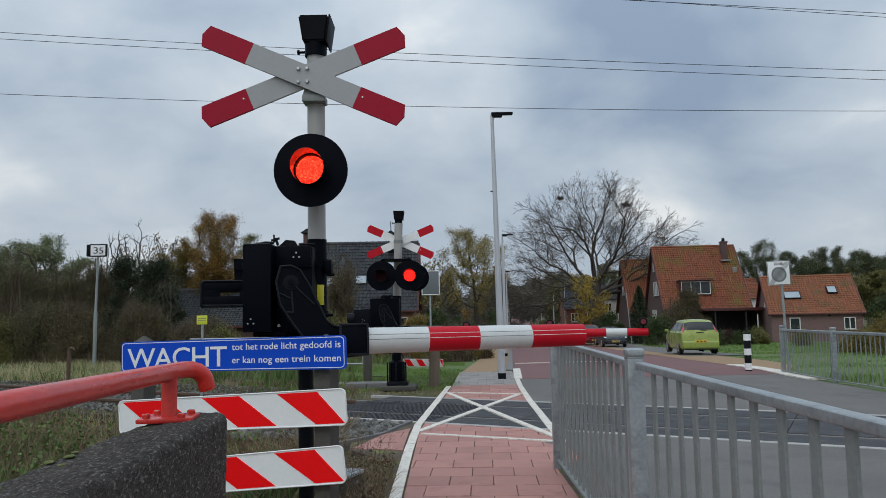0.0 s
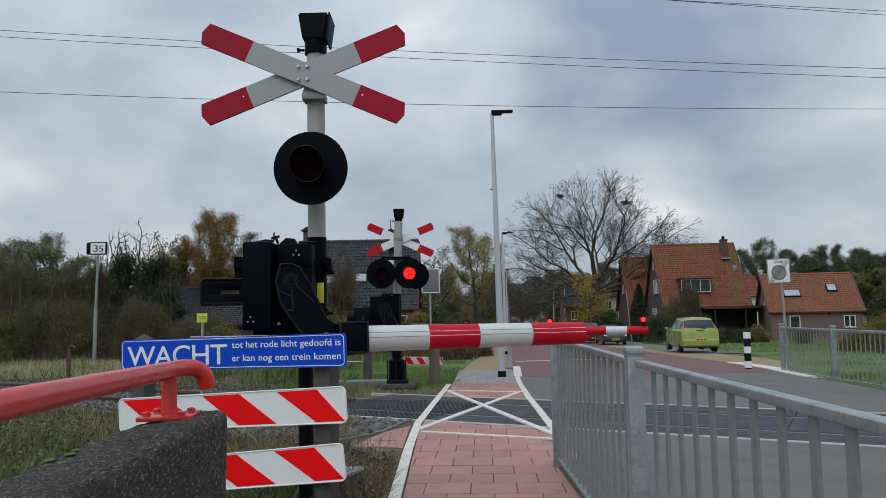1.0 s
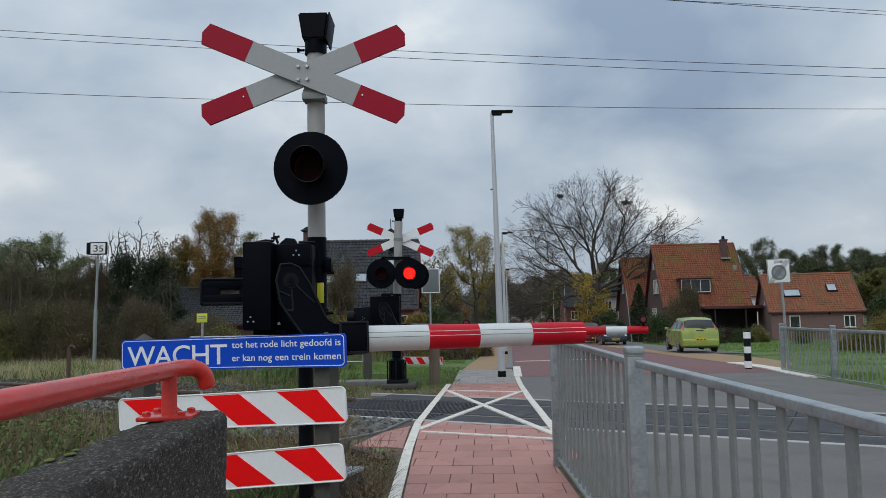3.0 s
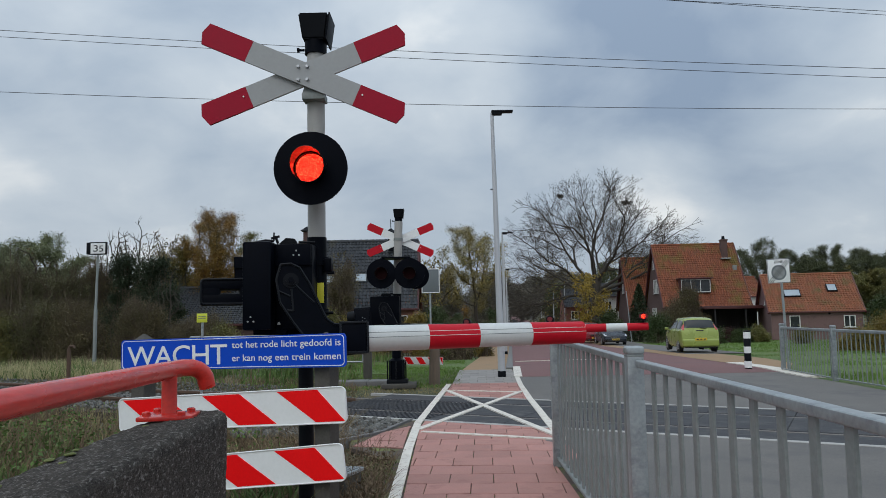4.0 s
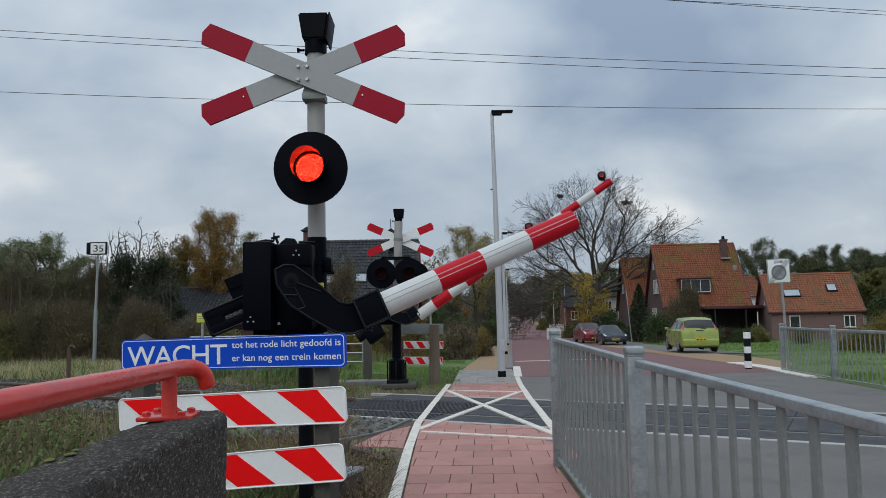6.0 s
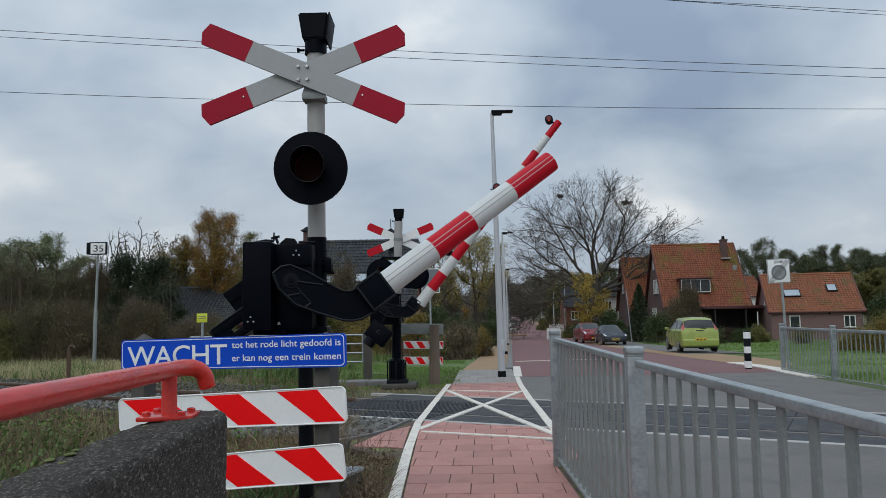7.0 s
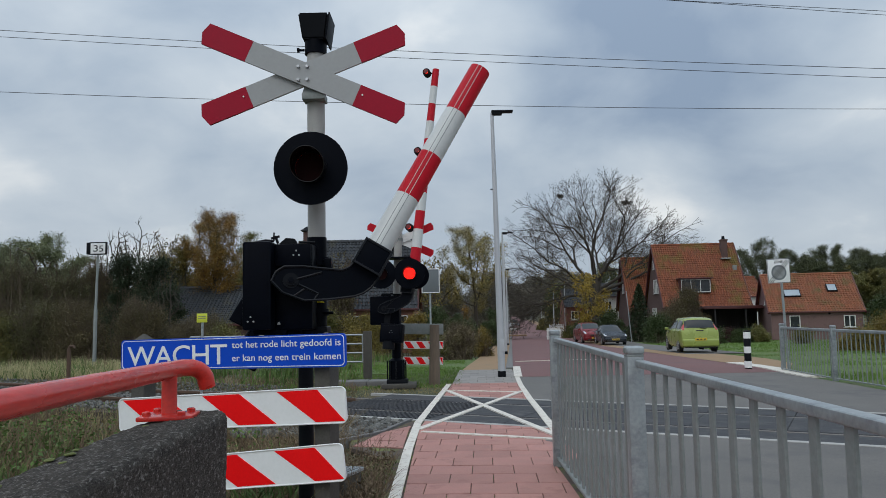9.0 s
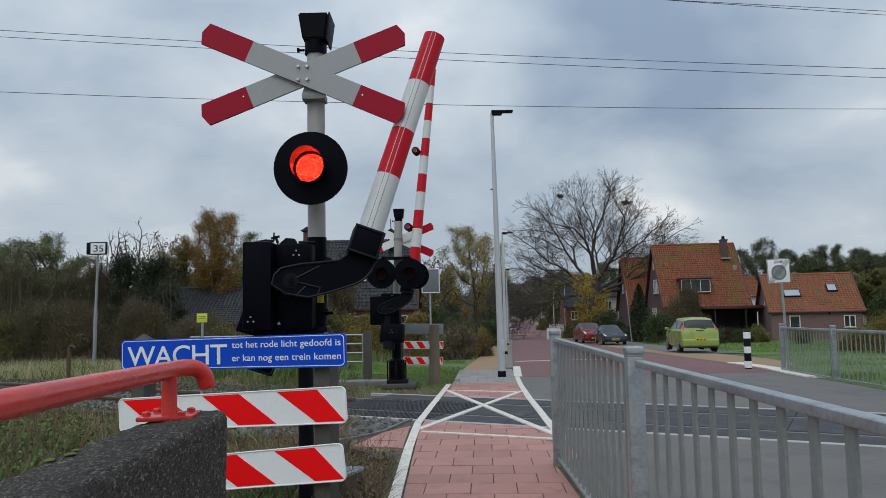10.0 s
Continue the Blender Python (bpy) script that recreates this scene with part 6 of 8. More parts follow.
WALL_BROWN = mat("brown_brick_wall", (0.105, 0.062, 0.055), 0.9, vary=0.2, scale=1.5, fine=18, bump=0.3, stain=(0.07, 0.045, 0.042), stain_at=0.6)
WALL_ROSE = mat("rose_brick_wall", (0.18, 0.11, 0.105), 0.9, vary=0.16, scale=1.2, fine=18, bump=0.3, stain=(0.13, 0.085, 0.08), stain_at=0.6)
WALL_RED = mat("red_brick_wall", (0.20, 0.085, 0.06), 0.9, vary=0.2, scale=1.5, fine=18, bump=0.3)
MAROON = mat("maroon_paint", (0.075, 0.02, 0.02), 0.5, vary=0.12)
BOARD_BLACK = mat("black_boards", (0.018, 0.017, 0.017), 0.7, vary=0.3, scale=3, stretch=(6, 6, 1))
PANE = mat("window_pane", (0.03, 0.035, 0.038), 0.08, vary=0.4, scale=1.0, fine=3.0, bump=0.0, spec=0.4)
# roof window glass with the sky's reflection put into its base colour
PANE_SKY_TINT = mat("skylight_pane", (0.30, 0.36, 0.40), 0.06, vary=0.2, scale=1.0, bump=0.0, spec=0.9)


def tile_slope(parent, x0, x1, low, high, material, tile=(0.27, 0.36), name="roof_tiles", keep=None):
    """Pantiles on one slope: each tile its own curved shell. low and high: (y, z) at the eave and the ridge."""
    (ya, za), (yb, zb) = low, high
    long = math.hypot(yb - ya, zb - za)
    uy, uz = (yb - ya) / long, (zb - za) / long
    ny, nz = (-uz, uy) if ya < yb else (uz, -uy)
    n, rows = max(1, round((x1 - x0) / tile[0])), max(1, round(long / tile[1]))
    w, h = (x1 - x0) / n, long / rows
    verts, faces = [], []
    rng = random.Random(round(x0 * 10) + rows)
    for r in range(rows):
        for c in range(n):
            base = len(verts)
            jit = rng.uniform(-0.012, 0.012)
            for a, lift in ((0.0, 0.055), (1.12, 0.012)):
                s = (r + a) * h
                for k in range(5):
                    u = k / 4
                    hump = 0.035 * math.sin(u * 2 * math.pi) + 0.01
                    o = lift + hump + jit
                    verts.append((x0 + (c + u * 1.02) * w, ya + uy * s + ny * o, za + uz * s + nz * o))
            for k in range(4):
                faces.append((base + k, base + k + 1, base + 6 + k, base + 5 + k))
            # front lip
            b2 = len(verts)
            for k in range(5):
                v = verts[base + k]
                verts.append((v[0], v[1] - ny * 0.05, v[2] - nz * 0.05))
            for k in range(4):
                faces.append((base + k + 1, base + k, b2 + k, b2 + k + 1))
    me = bpy.data.meshes.new(name)
    me.from_pydata(verts, [], faces)
    me.materials.append(material)
    me.polygons.foreach_set("use_smooth", [True] * len(me.polygons))
    me.set_sharp_from_angle(angle=radians(50))
    ob = new(name, me)
    ob.parent = parent
    return tagged(ob, kind="stuff")


def window(parent, m, w, h, panes=2, sill=True, pane=PANE):
    """A window in a wall that faces -y in the space of m: frame, mullions, panes and a sill."""
    bm = B()
    f = 0.07
    add_box(bm, (0, -0.01, h / 2 - f / 2), (w, 0.09, f), 0.008)
    add_box(bm, (0, -0.01, -h / 2 + f / 2), (w, 0.09, f), 0.008)
    for k in range(panes + 1):
        add_box(bm, (-w / 2 + f / 2 + (w - f) * k / panes, -0.01, 0), (f, 0.085, h - 2 * f), 0.006)
    frame_ob = part("window", bm, FRAME_WHITE, parent, "white framed window", at=m)
    for k in range(panes):
        bm = B()
        a = (w - f) / panes
        add_box(bm, (-w / 2 + f / 2 + a * (k + 0.5), 0.015, 0), (a - f, 0.012, h - 2 * f))
        part("pane", bm, pane, frame_ob)
    if sill:
        bm = B()
        add_box(bm, (0, -0.06, -h / 2 - 0.03), (w + 0.12, 0.16, 0.05), 0.008)
        part("sill", bm, CONCRETE, frame_ob)
    return frame_ob


def gabled(name, x, y, z, rz, wide, deep, eave, ridge, wall, roof, label, over=0.3, back=True, tile=(0.22, 0.28)):
    """A house with its ridge along x: walls with gables, a tiled roof with ridge and verge boards. Its front is at y = 0."""
    t = thing(name, x, y, z, rz, label, "house", "houses")
    bm = B()
    h = [(0, 0, 0), (wide, 0, 0), (wide, deep, 0), (0, deep, 0)]
    lo = [bm.verts.new(p) for p in h]
    hi = [bm.verts.new((p[0], p[1], eave)) for p in h]
    ra, rb = bm.verts.new((0, deep / 2, ridge - 0.05)), bm.verts.new((wide, deep / 2, ridge - 0.05))
    bm.faces.new((lo[0], lo[1], hi[1], hi[0]))
    bm.faces.new((lo[2], lo[3], hi[3], hi[2]))
    bm.faces.new((lo[1], lo[2], hi[2], rb, hi[1]))
    bm.faces.new((lo[3], lo[0], hi[0], ra, hi[3]))
    bm.faces.new((hi[0], hi[1], rb, ra))
    bm.faces.new((hi[2], hi[3], ra, rb))
    bm.faces.new(lo[::-1])
    walls = part("wall", bm, wall, t, smooth=0)
    slope = (ridge - eave) / (deep / 2)
    tile_slope(t, -over, wide + over, (-over, eave - over * slope), (deep / 2, ridge), roof, tile)
    if back:
        tile_slope(t, -over, wide + over, (deep + over, eave - over * slope), (deep / 2, ridge), roof)
    bm = B()
    n = round((wide + 2 * over) / 0.4)
    for k in range(n):
        a = -over + (wide + 2 * over) * k / n
        add_tube(bm, [(a, deep / 2, ridge + 0.02), (a + 0.4, deep / 2, ridge + 0.04)], 0.12, 10)
    part("ridge_tiles", bm, roof, t)
    for xx in (-over, wide + over):
        for ya, yb in ((-over, deep / 2), (deep + over, deep / 2)):
            bm = B()
            add_tube(bm, [(xx, ya, eave - over * slope - 0.08), (xx, yb, ridge - 0.06)], 0.09, 6)
            part("verge_board", bm, MAROON, t)
    bm = B()
    add_box(bm, (wide / 2, -over - 0.05, eave - over * slope - 0.03), (wide + 2 * over, 0.13, 0.12), 0.03)
    part("gutter", bm, MAROON, t, "dark maroon gutter")
    return t, walls


LEFT = Matrix.Rotation(-math.pi / 2, 4, "Z")
RIGHT = Matrix.Rotation(math.pi / 2, 4, "Z")


def house_main():
    z = fall(70)
    t, walls = gabled("house", 20.3, 70.2, z, -5, 7.5, 9.6, 1.95 - z, 7.8 - z, WALL_BROWN, ROOF_RED, "brown brick house with a steep red tiled roof", over=0.2)
    for yy, zz, w, h, n in ((4.8, 5.9 - z, 0.5, 0.9, 1), (4.0, 3.75 - z, 2.2, 1.35, 3), (5.2, 1.2 - z, 1.9, 1.0, 3)):
        window(t, Matrix.Translation((-0.02, yy, zz)) @ LEFT, w, h, n)
    # dormer strip in the front slope
    bm = B()
    add_box(bm, (2.95, 1.75, 3.65 - z), (2.75, 2.2, 1.35), 0.03)
    add_box(bm, (2.95, 1.6, 4.36 - z), (3.0, 2.6, 0.1), 0.02)
    d = part("dormer", bm, MAROON, t, "flat-topped dormer")
    window(t, Matrix.Translation((2.95, 0.63, 3.65 - z)), 2.65, 1.2, 3, sill=False)
    # chimney
    bm = B()
    add_box(bm, (6.5, 3.9, 7.2 - z), (0.58, 0.6, 1.9), 0.02)
    add_box(bm, (6.5, 3.9, 8.1 - z), (0.68, 0.7, 0.14), 0.02)
    c = part("chimney", bm, WALL_BROWN, t)
    bm = B()
    add_tube(bm, [(6.5, 3.9, 8.15 - z), (6.5, 3.9, 8.5 - z)], [0.17, 0.13], 10)
    part("chimney_pot", bm, BLACK_DULL, c)
    bm = B()
    add_box(bm, (6.5, 3.35, 6.3 - z), (0.9, 0.5, 0.12), 0.02, pose(0, 0, 0))
    part("flashing", bm, GALV, c)
    bm = B()
    add_box(bm, (7.1, 2.7, 5.35 - z), (0.35, 0.3, 0.5), 0.04)
    part("roof_vent", bm, GALV_DARK, t)
    bm = B()
    add_box(bm, (5.1, -0.02, 1.0 - z), (1.4, 0.06, 1.1), 0.01)
    part("shutter", bm, MAROON, t)


def house_behind():
    z = fall(84)
    t, walls = gabled("house", 19.9, 81.7, z, -5, 7.0, 9.0, 1.7 - z, 7.35 - z, WALL_BROWN, ROOF_RED, "brown brick house with a red tiled roof behind another", over=0.25)
    window(t, Matrix.Translation((-0.02, 4.5, 4.0 - z)) @ LEFT, 1.2, 1.2, 2)
    window(t, Matrix.Translation((1.6, -0.02, 0.2 - z)), 1.8, 1.3, 3)


def house_garage():
    z = fall(62)
    t, walls = gabled("outbuilding", 26.45, 62, z, -14.5, 6.7, 7.2, 1.3 - z, 4.25 - z, WALL_ROSE, ROOF_ORANGE, "low rose brick outbuilding with an orange tiled roof", over=0.2)
    slope = math.degrees(math.atan2(2.95, 3.6))
    for x, q, w, h, pane in ((1.9, 0.42, 1.15, 0.75, PANE_SKY_TINT), (5.0, 0.55, 0.62, 0.75, PANE_SKY_TINT)):
        m = Matrix.Translation((x, 3.6 * q, (1.3 - z) + 2.95 * q + 0.1)) @ Matrix.Rotation(radians(-(90 - slope)), 4, "X")
        bm = B()
        add_box(bm, (0, -0.04, 0), (w + 0.16, 0.12, h + 0.16), 0.02)
        sk = part("skylight", bm, BLACK_DULL, t, "roof window with a dark frame", at=m)
        bm = B()
        add_box(bm, (0, -0.105, 0), (w, 0.012, h))
        part("pane", bm, pane, sk)
    window(t, Matrix.Translation((1.75, -0.03, 0.35 - z)), 0.8, 1.0, 1)
    window(t, Matrix.Translation((5.75, -0.03, 0.35 - z)), 0.85, 0.95, 2)
    window(t, Matrix.Translation((-0.02, 2.6, 2.3 - z)) @ LEFT, 0.35, 1.1, 1)
    bm = B()
    add_tube(bm, [(4.3, -0.02, 1.0 - z), (4.3, -0.1, 1.0 - z)], 0.09, 10)
    part("wall_vent", bm, BLACK_DULL, t)


def carport():
    z = fall(66)
    t = thing("carport", 23.2, 65.5, z, -2, "black boarded carport with a flat maroon roof", "carport", "houses")
    bm = B()
    add_box(bm, (2.3, 2.2, 1.62 - z), (6.6, 4.6, 0.16), 0.02)
    part("roof_slab", bm, MAROON, t)
    bm = B()
    add_box(bm, (2.3, -0.1, 1.62 - z), (6.7, 0.08, 0.26), 0.01)
    part("fascia", bm, MAROON, t)
    for k in range(30):
        bm = B()
        add_box(bm, (0.1 + k * 0.16, 3.6, (1.5 - z) / 2), (0.15, 0.04, 1.5 - z), 0.006)
        part("board", bm, BOARD_BLACK, t)
    for x in (0.0, 2.6, 5.1):
        bm = B()
        add_box(bm, (x, 0.1, (1.5 - z) / 2), (0.12, 0.12, 1.5 - z), 0.01)
        part("post", bm, BOARD_BLACK, t)


def house_between():
    z = fall(80)
    t, walls = gabled("house", 31.2, 84, z, 0, 4.0, 6.0, 2.9 - z, 5.0 - z, FRAME_WHITE, ROOF_RED, "white walled house with a small red roof", over=0.2)
    window(t, Matrix.Translation((1.4, -0.02, 1.6 - z)), 1.2, 1.0, 2)


def house_left():
    z = fall(45)
    t, walls = gabled("house", -9.0, 45, z, 0, 7.25, 7.0, 2.1 - z, 6.2 - z, WALL_RED, ROOF_DARK, "red brick house with a dark tiled roof behind trees", over=0.2, tile=(0.22, 0.27))
    bm = B()
    add_box(bm, (0.35, 3.5, 6.45 - z), (0.45, 0.45, 0.9), 0.02)
    c = part("chimney", bm, WALL_BROWN, t)
    bm = B()
    vs = bmesh.ops.create_cone(bm, cap_ends=True, segments=4, radius1=0.55, radius2=0.06, depth=0.3)["verts"]
    bmesh.ops.transform(bm, matrix=pose(0.35, 3.5, 7.1 - z, 0, 0, 45), verts=vs)
    part("chimney_cap", bm, BLACK_DULL, c)
    bm = B()
    vs = bmesh.ops.create_cone(bm, cap_ends=True, segments=4, radius1=0.62, radius2=0.06, depth=0.35)["verts"]
    bmesh.ops.transform(bm, matrix=pose(5.75, 2.6, 6.75 - z, 0, 0, 45), verts=vs)
    add_box(bm, (5.75, 2.6, 6.1 - z), (0.35, 0.35, 1.2), 0.02)
    add_tube(bm, [(5.75, 2.6, 6.85 - z), (5.75, 2.6, 7.5 - z)], 0.025, 6)
    part("roof_turret", bm, BLACK_DULL, t, "small dark roof turret with a weather vane")
    slope = math.degrees(math.atan2(4.1, 3.5))
    for x, q in ((4.0, 0.38), (5.9, 0.62), (2.0, 0.35)):
        m = Matrix.Translation((x, 3.5 * q, (2.1 - z) + 4.1 * q + 0.1)) @ Matrix.Rotation(radians(-(90 - slope)), 4, "X")
        bm = B()
        add_box(bm, (0, -0.04, 0), (0.62, 0.12, 0.6), 0.02)
        sk = part("skylight", bm, GALV, t, "small roof window", at=m)
        bm = B()
        add_box(bm, (0, -0.105, 0), (0.48, 0.012, 0.46))
        part("pane", bm, PANE_SKY_TINT, sk)
    for yy, zz in ((1.6, 0.9), (4.6, 0.9), (3.2, 3.4)):
        window(t, Matrix.Translation((7.27, yy, zz - z)) @ RIGHT, 1.1, 1.3, 2)
    for x in (1.2, 3.4, 6.2):
        window(t, Matrix.Translation((x, -0.03, 0.9 - z)), 1.3, 1.2, 2)


def barn_left():
    z = fall(41)
    t, walls = gabled("barn", -14.6, 40, z, 0, 5.6, 6.0, 1.35 - z, 3.2 - z, WALL_BROWN, ROOF_DARK, "low barn with a dark slate roof behind bushes", over=0.25, tile=(0.2, 0.2))
    window(t, Matrix.Translation((1.4, -0.03, 0.3 - z)), 0.9, 0.9, 2)


def house_far_road():
    for x, y, w, dark in ((19.5, 128, 7, True), (-2.5, 120, 8, True), (23, 160, 8, True)):
        z = fall(y)
        t, walls = gabled("house", x, y, z, 4, w, 8, 3.0, 6.6 if not dark else 6.0, WALL_RED, ROOF_DARK if dark else ROOF_ORANGE, "brick house along the road, half hidden by trees", over=0.2, back=False)
        for k in range(3):
            window(t, Matrix.Translation((1.2 + k * 2.2, -0.03, 1.5)), 1.2, 1.3, 2)
        for k in range(2):
            window(t, Matrix.Translation((-0.02, 2.5 + k * 3, 1.6)) @ LEFT, 1.2, 1.3, 2)


house_main()
house_behind()
house_garage()
carport()
house_between()
house_left()
barn_left()
house_far_road()


def house_distant():
    z = fall(95)
    t, walls = gabled("house", 19.5, 95, z, 0, 3.6, 6.0, 3.3 - z, 4.9 - z, FRAME_WHITE, ROOF_DARK, "white walled house between the trees", over=0.15, back=False)
    for x in (0.9, 2.6):
        window(t, Matrix.Translation((x, -0.03, 2.2 - z)), 0.8, 1.0, 2)
    z = fall(92)
    t, walls = gabled("house", 15.0, 94, z, 0, 4.6, 5.0, 2.2 - z, 4.2 - z, WALL_RED, ROOF_DARK, "red brick house far along the road", over=0.2, back=False)
    for x in (1.0, 3.0):
        window(t, Matrix.Translation((x, -0.03, 1.0 - z)), 0.9, 1.1, 2)
    # white picket fence before the gardens
    z = fall(78)
    f = thing("garden_fence", 10.45, 78, z, 0, "low white wooden fence before a garden", "fence")
    for k in range(10):
        bm = B()
        add_box(bm, (k * 0.14, 0, 0.6), (0.1, 0.03, 1.2), 0.005)
        part("picket", bm, FRAME_WHITE, f)
    for h in (0.35, 0.95):
        bm = B()
        add_box(bm, (0.63, 0.03, h), (1.45, 0.03, 0.1), 0.005)
        part("fence_rail", bm, FRAME_WHITE, f)


house_distant()
# ---- trees, bushes and grass ----
def leaf_mat(name, cols, rough=0.6):
    m = bpy.data.materials.new(name)
    m.use_nodes = True
    nt = m.node_tree
    N, L = nt.nodes.new, nt.links.new
    b = nt.nodes["Principled BSDF"]
    g = N("ShaderNodeNewGeometry")
    n = N("ShaderNodeTexNoise")
    L(g.outputs["Position"], n.inputs["Vector"])
    n.inputs["Scale"].default_value = 0.7
    a = N("ShaderNodeMath")
    a.operation = "MULTIPLY_ADD"
    L(n.outputs["Fac"], a.inputs[0])
    a.inputs[1].default_value = 1.2
    soft = N("ShaderNodeMath")
    soft.operation = "MULTIPLY_ADD"
    L(g.outputs["Random Per Island"], soft.inputs[0])
    soft.inputs[1].default_value, soft.inputs[2].default_value = 0.5, 0.1
    L(soft.outputs[0], a.inputs[2])
    r = N("ShaderNodeMapRange")
    L(a.outputs[0], r.inputs[0])
    r.inputs[1].default_value, r.inputs[2].default_value = 0.3, 1.6
    ramp = N("ShaderNodeValToRGB")
    L(r.outputs[0], ramp.inputs[0])
    el = ramp.color_ramp.elements
    el[0].color, el[1].color = (*cols[0], 1), (*cols[-1], 1)
    for k, c in enumerate(cols[1:-1]):
        e = el.new((k + 1) / (len(cols) - 1))
        e.color = (*c, 1)
    L(ramp.outputs[0], b.inputs["Base Color"])
    b.inputs["Roughness"].default_value = rough
    b.inputs["Specular IOR Level"].default_value = 0.25
    return m


BARK = mat("bark", (0.055, 0.046, 0.036), 0.95, vary=0.3, scale=5, fine=30, bump=0.5, bump_size=0.02, stretch=(1, 1, 0.3))
TWIG_DRY = mat("dry_twigs", (0.085, 0.063, 0.043), 0.95, vary=0.35, scale=6)
OLIVE = leaf_mat("olive_leaves", ((0.060, 0.067, 0.024), (0.113, 0.118, 0.036), (0.157, 0.138, 0.044), (0.203, 0.150, 0.044)))
GREENISH = leaf_mat("grey_green_leaves", ((0.105, 0.122, 0.064), (0.175, 0.196, 0.100), (0.222, 0.242, 0.128)))
BROWNISH = leaf_mat("brown_leaves", ((0.060, 0.051, 0.026), (0.098, 0.085, 0.042), (0.132, 0.105, 0.052), (0.165, 0.122, 0.056)))
BRAMBLE = leaf_mat("olive_brown_leaves", ((0.056, 0.055, 0.027), (0.088, 0.086, 0.038), (0.112, 0.104, 0.046), (0.140, 0.110, 0.050)))
MEADOW = leaf_mat("pale_meadow_grass", ((0.26, 0.245, 0.125), (0.36, 0.335, 0.175), (0.46, 0.415, 0.225), (0.56, 0.49, 0.28)), 0.8)
IVY = leaf_mat("ivy_leaves", ((0.013, 0.020, 0.010), (0.024, 0.037, 0.016), (0.042, 0.059, 0.026)))
AUTUMN = leaf_mat("autumn_leaves", ((0.088, 0.067, 0.022), (0.167, 0.112, 0.029), (0.279, 0.146, 0.032), (0.334, 0.199, 0.040)))
OLIVE_PALE = leaf_mat("pale_olive_leaves", ((0.12, 0.11, 0.05), (0.20, 0.18, 0.07), (0.30, 0.235, 0.075), (0.44, 0.31, 0.07)))
OLIVE_GOLD = leaf_mat("olive_gold_leaves", ((0.080, 0.075, 0.026), (0.152, 0.128, 0.035), (0.232, 0.178, 0.046), (0.356, 0.250, 0.054)))
YELLOW = leaf_mat("yellow_leaves", ((0.149, 0.115, 0.029), (0.311, 0.223, 0.036), (0.513, 0.351, 0.044)))
FAR_GREEN = leaf_mat("far_dark_leaves", ((0.044, 0.051, 0.027), (0.082, 0.096, 0.047), (0.137, 0.142, 0.065)))
# distance haze is put into these wood colours: lighter and greyer
FAR_BROWN_HAZED = leaf_mat("far_brown_wood_hazed", ((0.083, 0.077, 0.065), (0.135, 0.124, 0.099), (0.202, 0.173, 0.126)))
SHRUB = leaf_mat("shrub_leaves", ((0.025, 0.037, 0.014), (0.050, 0.074, 0.025), (0.078, 0.106, 0.035)))
HEDGE_GOLD = leaf_mat("gold_hedge_leaves", ((0.10, 0.08, 0.022), (0.20, 0.145, 0.034), (0.32, 0.22, 0.05)))
TAN = leaf_mat("tan_dry_leaves", ((0.13, 0.105, 0.058), (0.20, 0.163, 0.092), (0.28, 0.232, 0.135)))
PURPLE = leaf_mat("purple_leaves", ((0.03, 0.014, 0.016), (0.06, 0.022, 0.026), (0.05, 0.045, 0.02)))
GRASS = leaf_mat("green_grass", ((0.062, 0.110, 0.024), (0.108, 0.192, 0.040), (0.152, 0.236, 0.054), (0.225, 0.245, 0.088)), 0.7)
DRY = leaf_mat("dry_grass", ((0.150, 0.135, 0.062), (0.235, 0.200, 0.098), (0.320, 0.265, 0.135), (0.430, 0.355, 0.190)), 0.8)
WEED = leaf_mat("weed_leaves", ((0.036, 0.061, 0.021), (0.071, 0.123, 0.034), (0.122, 0.182, 0.048), (0.187, 0.227, 0.056)), 0.7)
BROWN_STALK = leaf_mat("brown_stalks", ((0.090, 0.062, 0.038), (0.178, 0.128, 0.082), (0.310, 0.232, 0.148)), 0.9)


class Soup:
    """Loose faces gathered for one mesh."""

    def __init__(self):
        self.v, self.f = [], []

    def limb(self, pts, radii, sides=5):
        base = len(self.v)
        for k, p in enumerate(pts):
            t = (pts[min(k + 1, len(pts) - 1)] - pts[max(k - 1, 0)])
            s = t.cross(Vector((0.31, 0.17, 0.9)))
            s = s.normalized() if s.length > 1e-6 else Vector((1, 0, 0))
            o = t.normalized().cross(s)
            for j in range(sides):
                a = 2 * math.pi * j / sides
                self.v.append(p + (s * math.cos(a) + o * math.sin(a)) * radii[k])
        for k in range(len(pts) - 1):
            for j in range(sides):
                a, b = base + k * sides + j, base + k * sides + (j + 1) % sides
                self.f.append((a, b, b + sides, a + sides))

    def leaf(self, p, size, rng):
        d = Vector((rng.gauss(0, 1), rng.gauss(0, 1), rng.gauss(0, 0.6))).normalized()
        e = d.cross(Vector((rng.gauss(0, 1), rng.gauss(0, 1), rng.gauss(0, 1)))).normalized()
        base = len(self.v)
        self.v += [p - d * size * 0.5, p + e * size * 0.32, p + d * size * 0.55, p - e * size * 0.32]
        self.f.append((base, base + 1, base + 2, base + 3))

    def blade(self, p, high, lean, wide, rng):
        a = rng.uniform(0, 6.28)
        s = Vector((math.cos(a), math.sin(a), 0)) * wide
        l = Vector((rng.gauss(0, 1), rng.gauss(0, 1), 0)) * lean * high
        base = len(self.v)
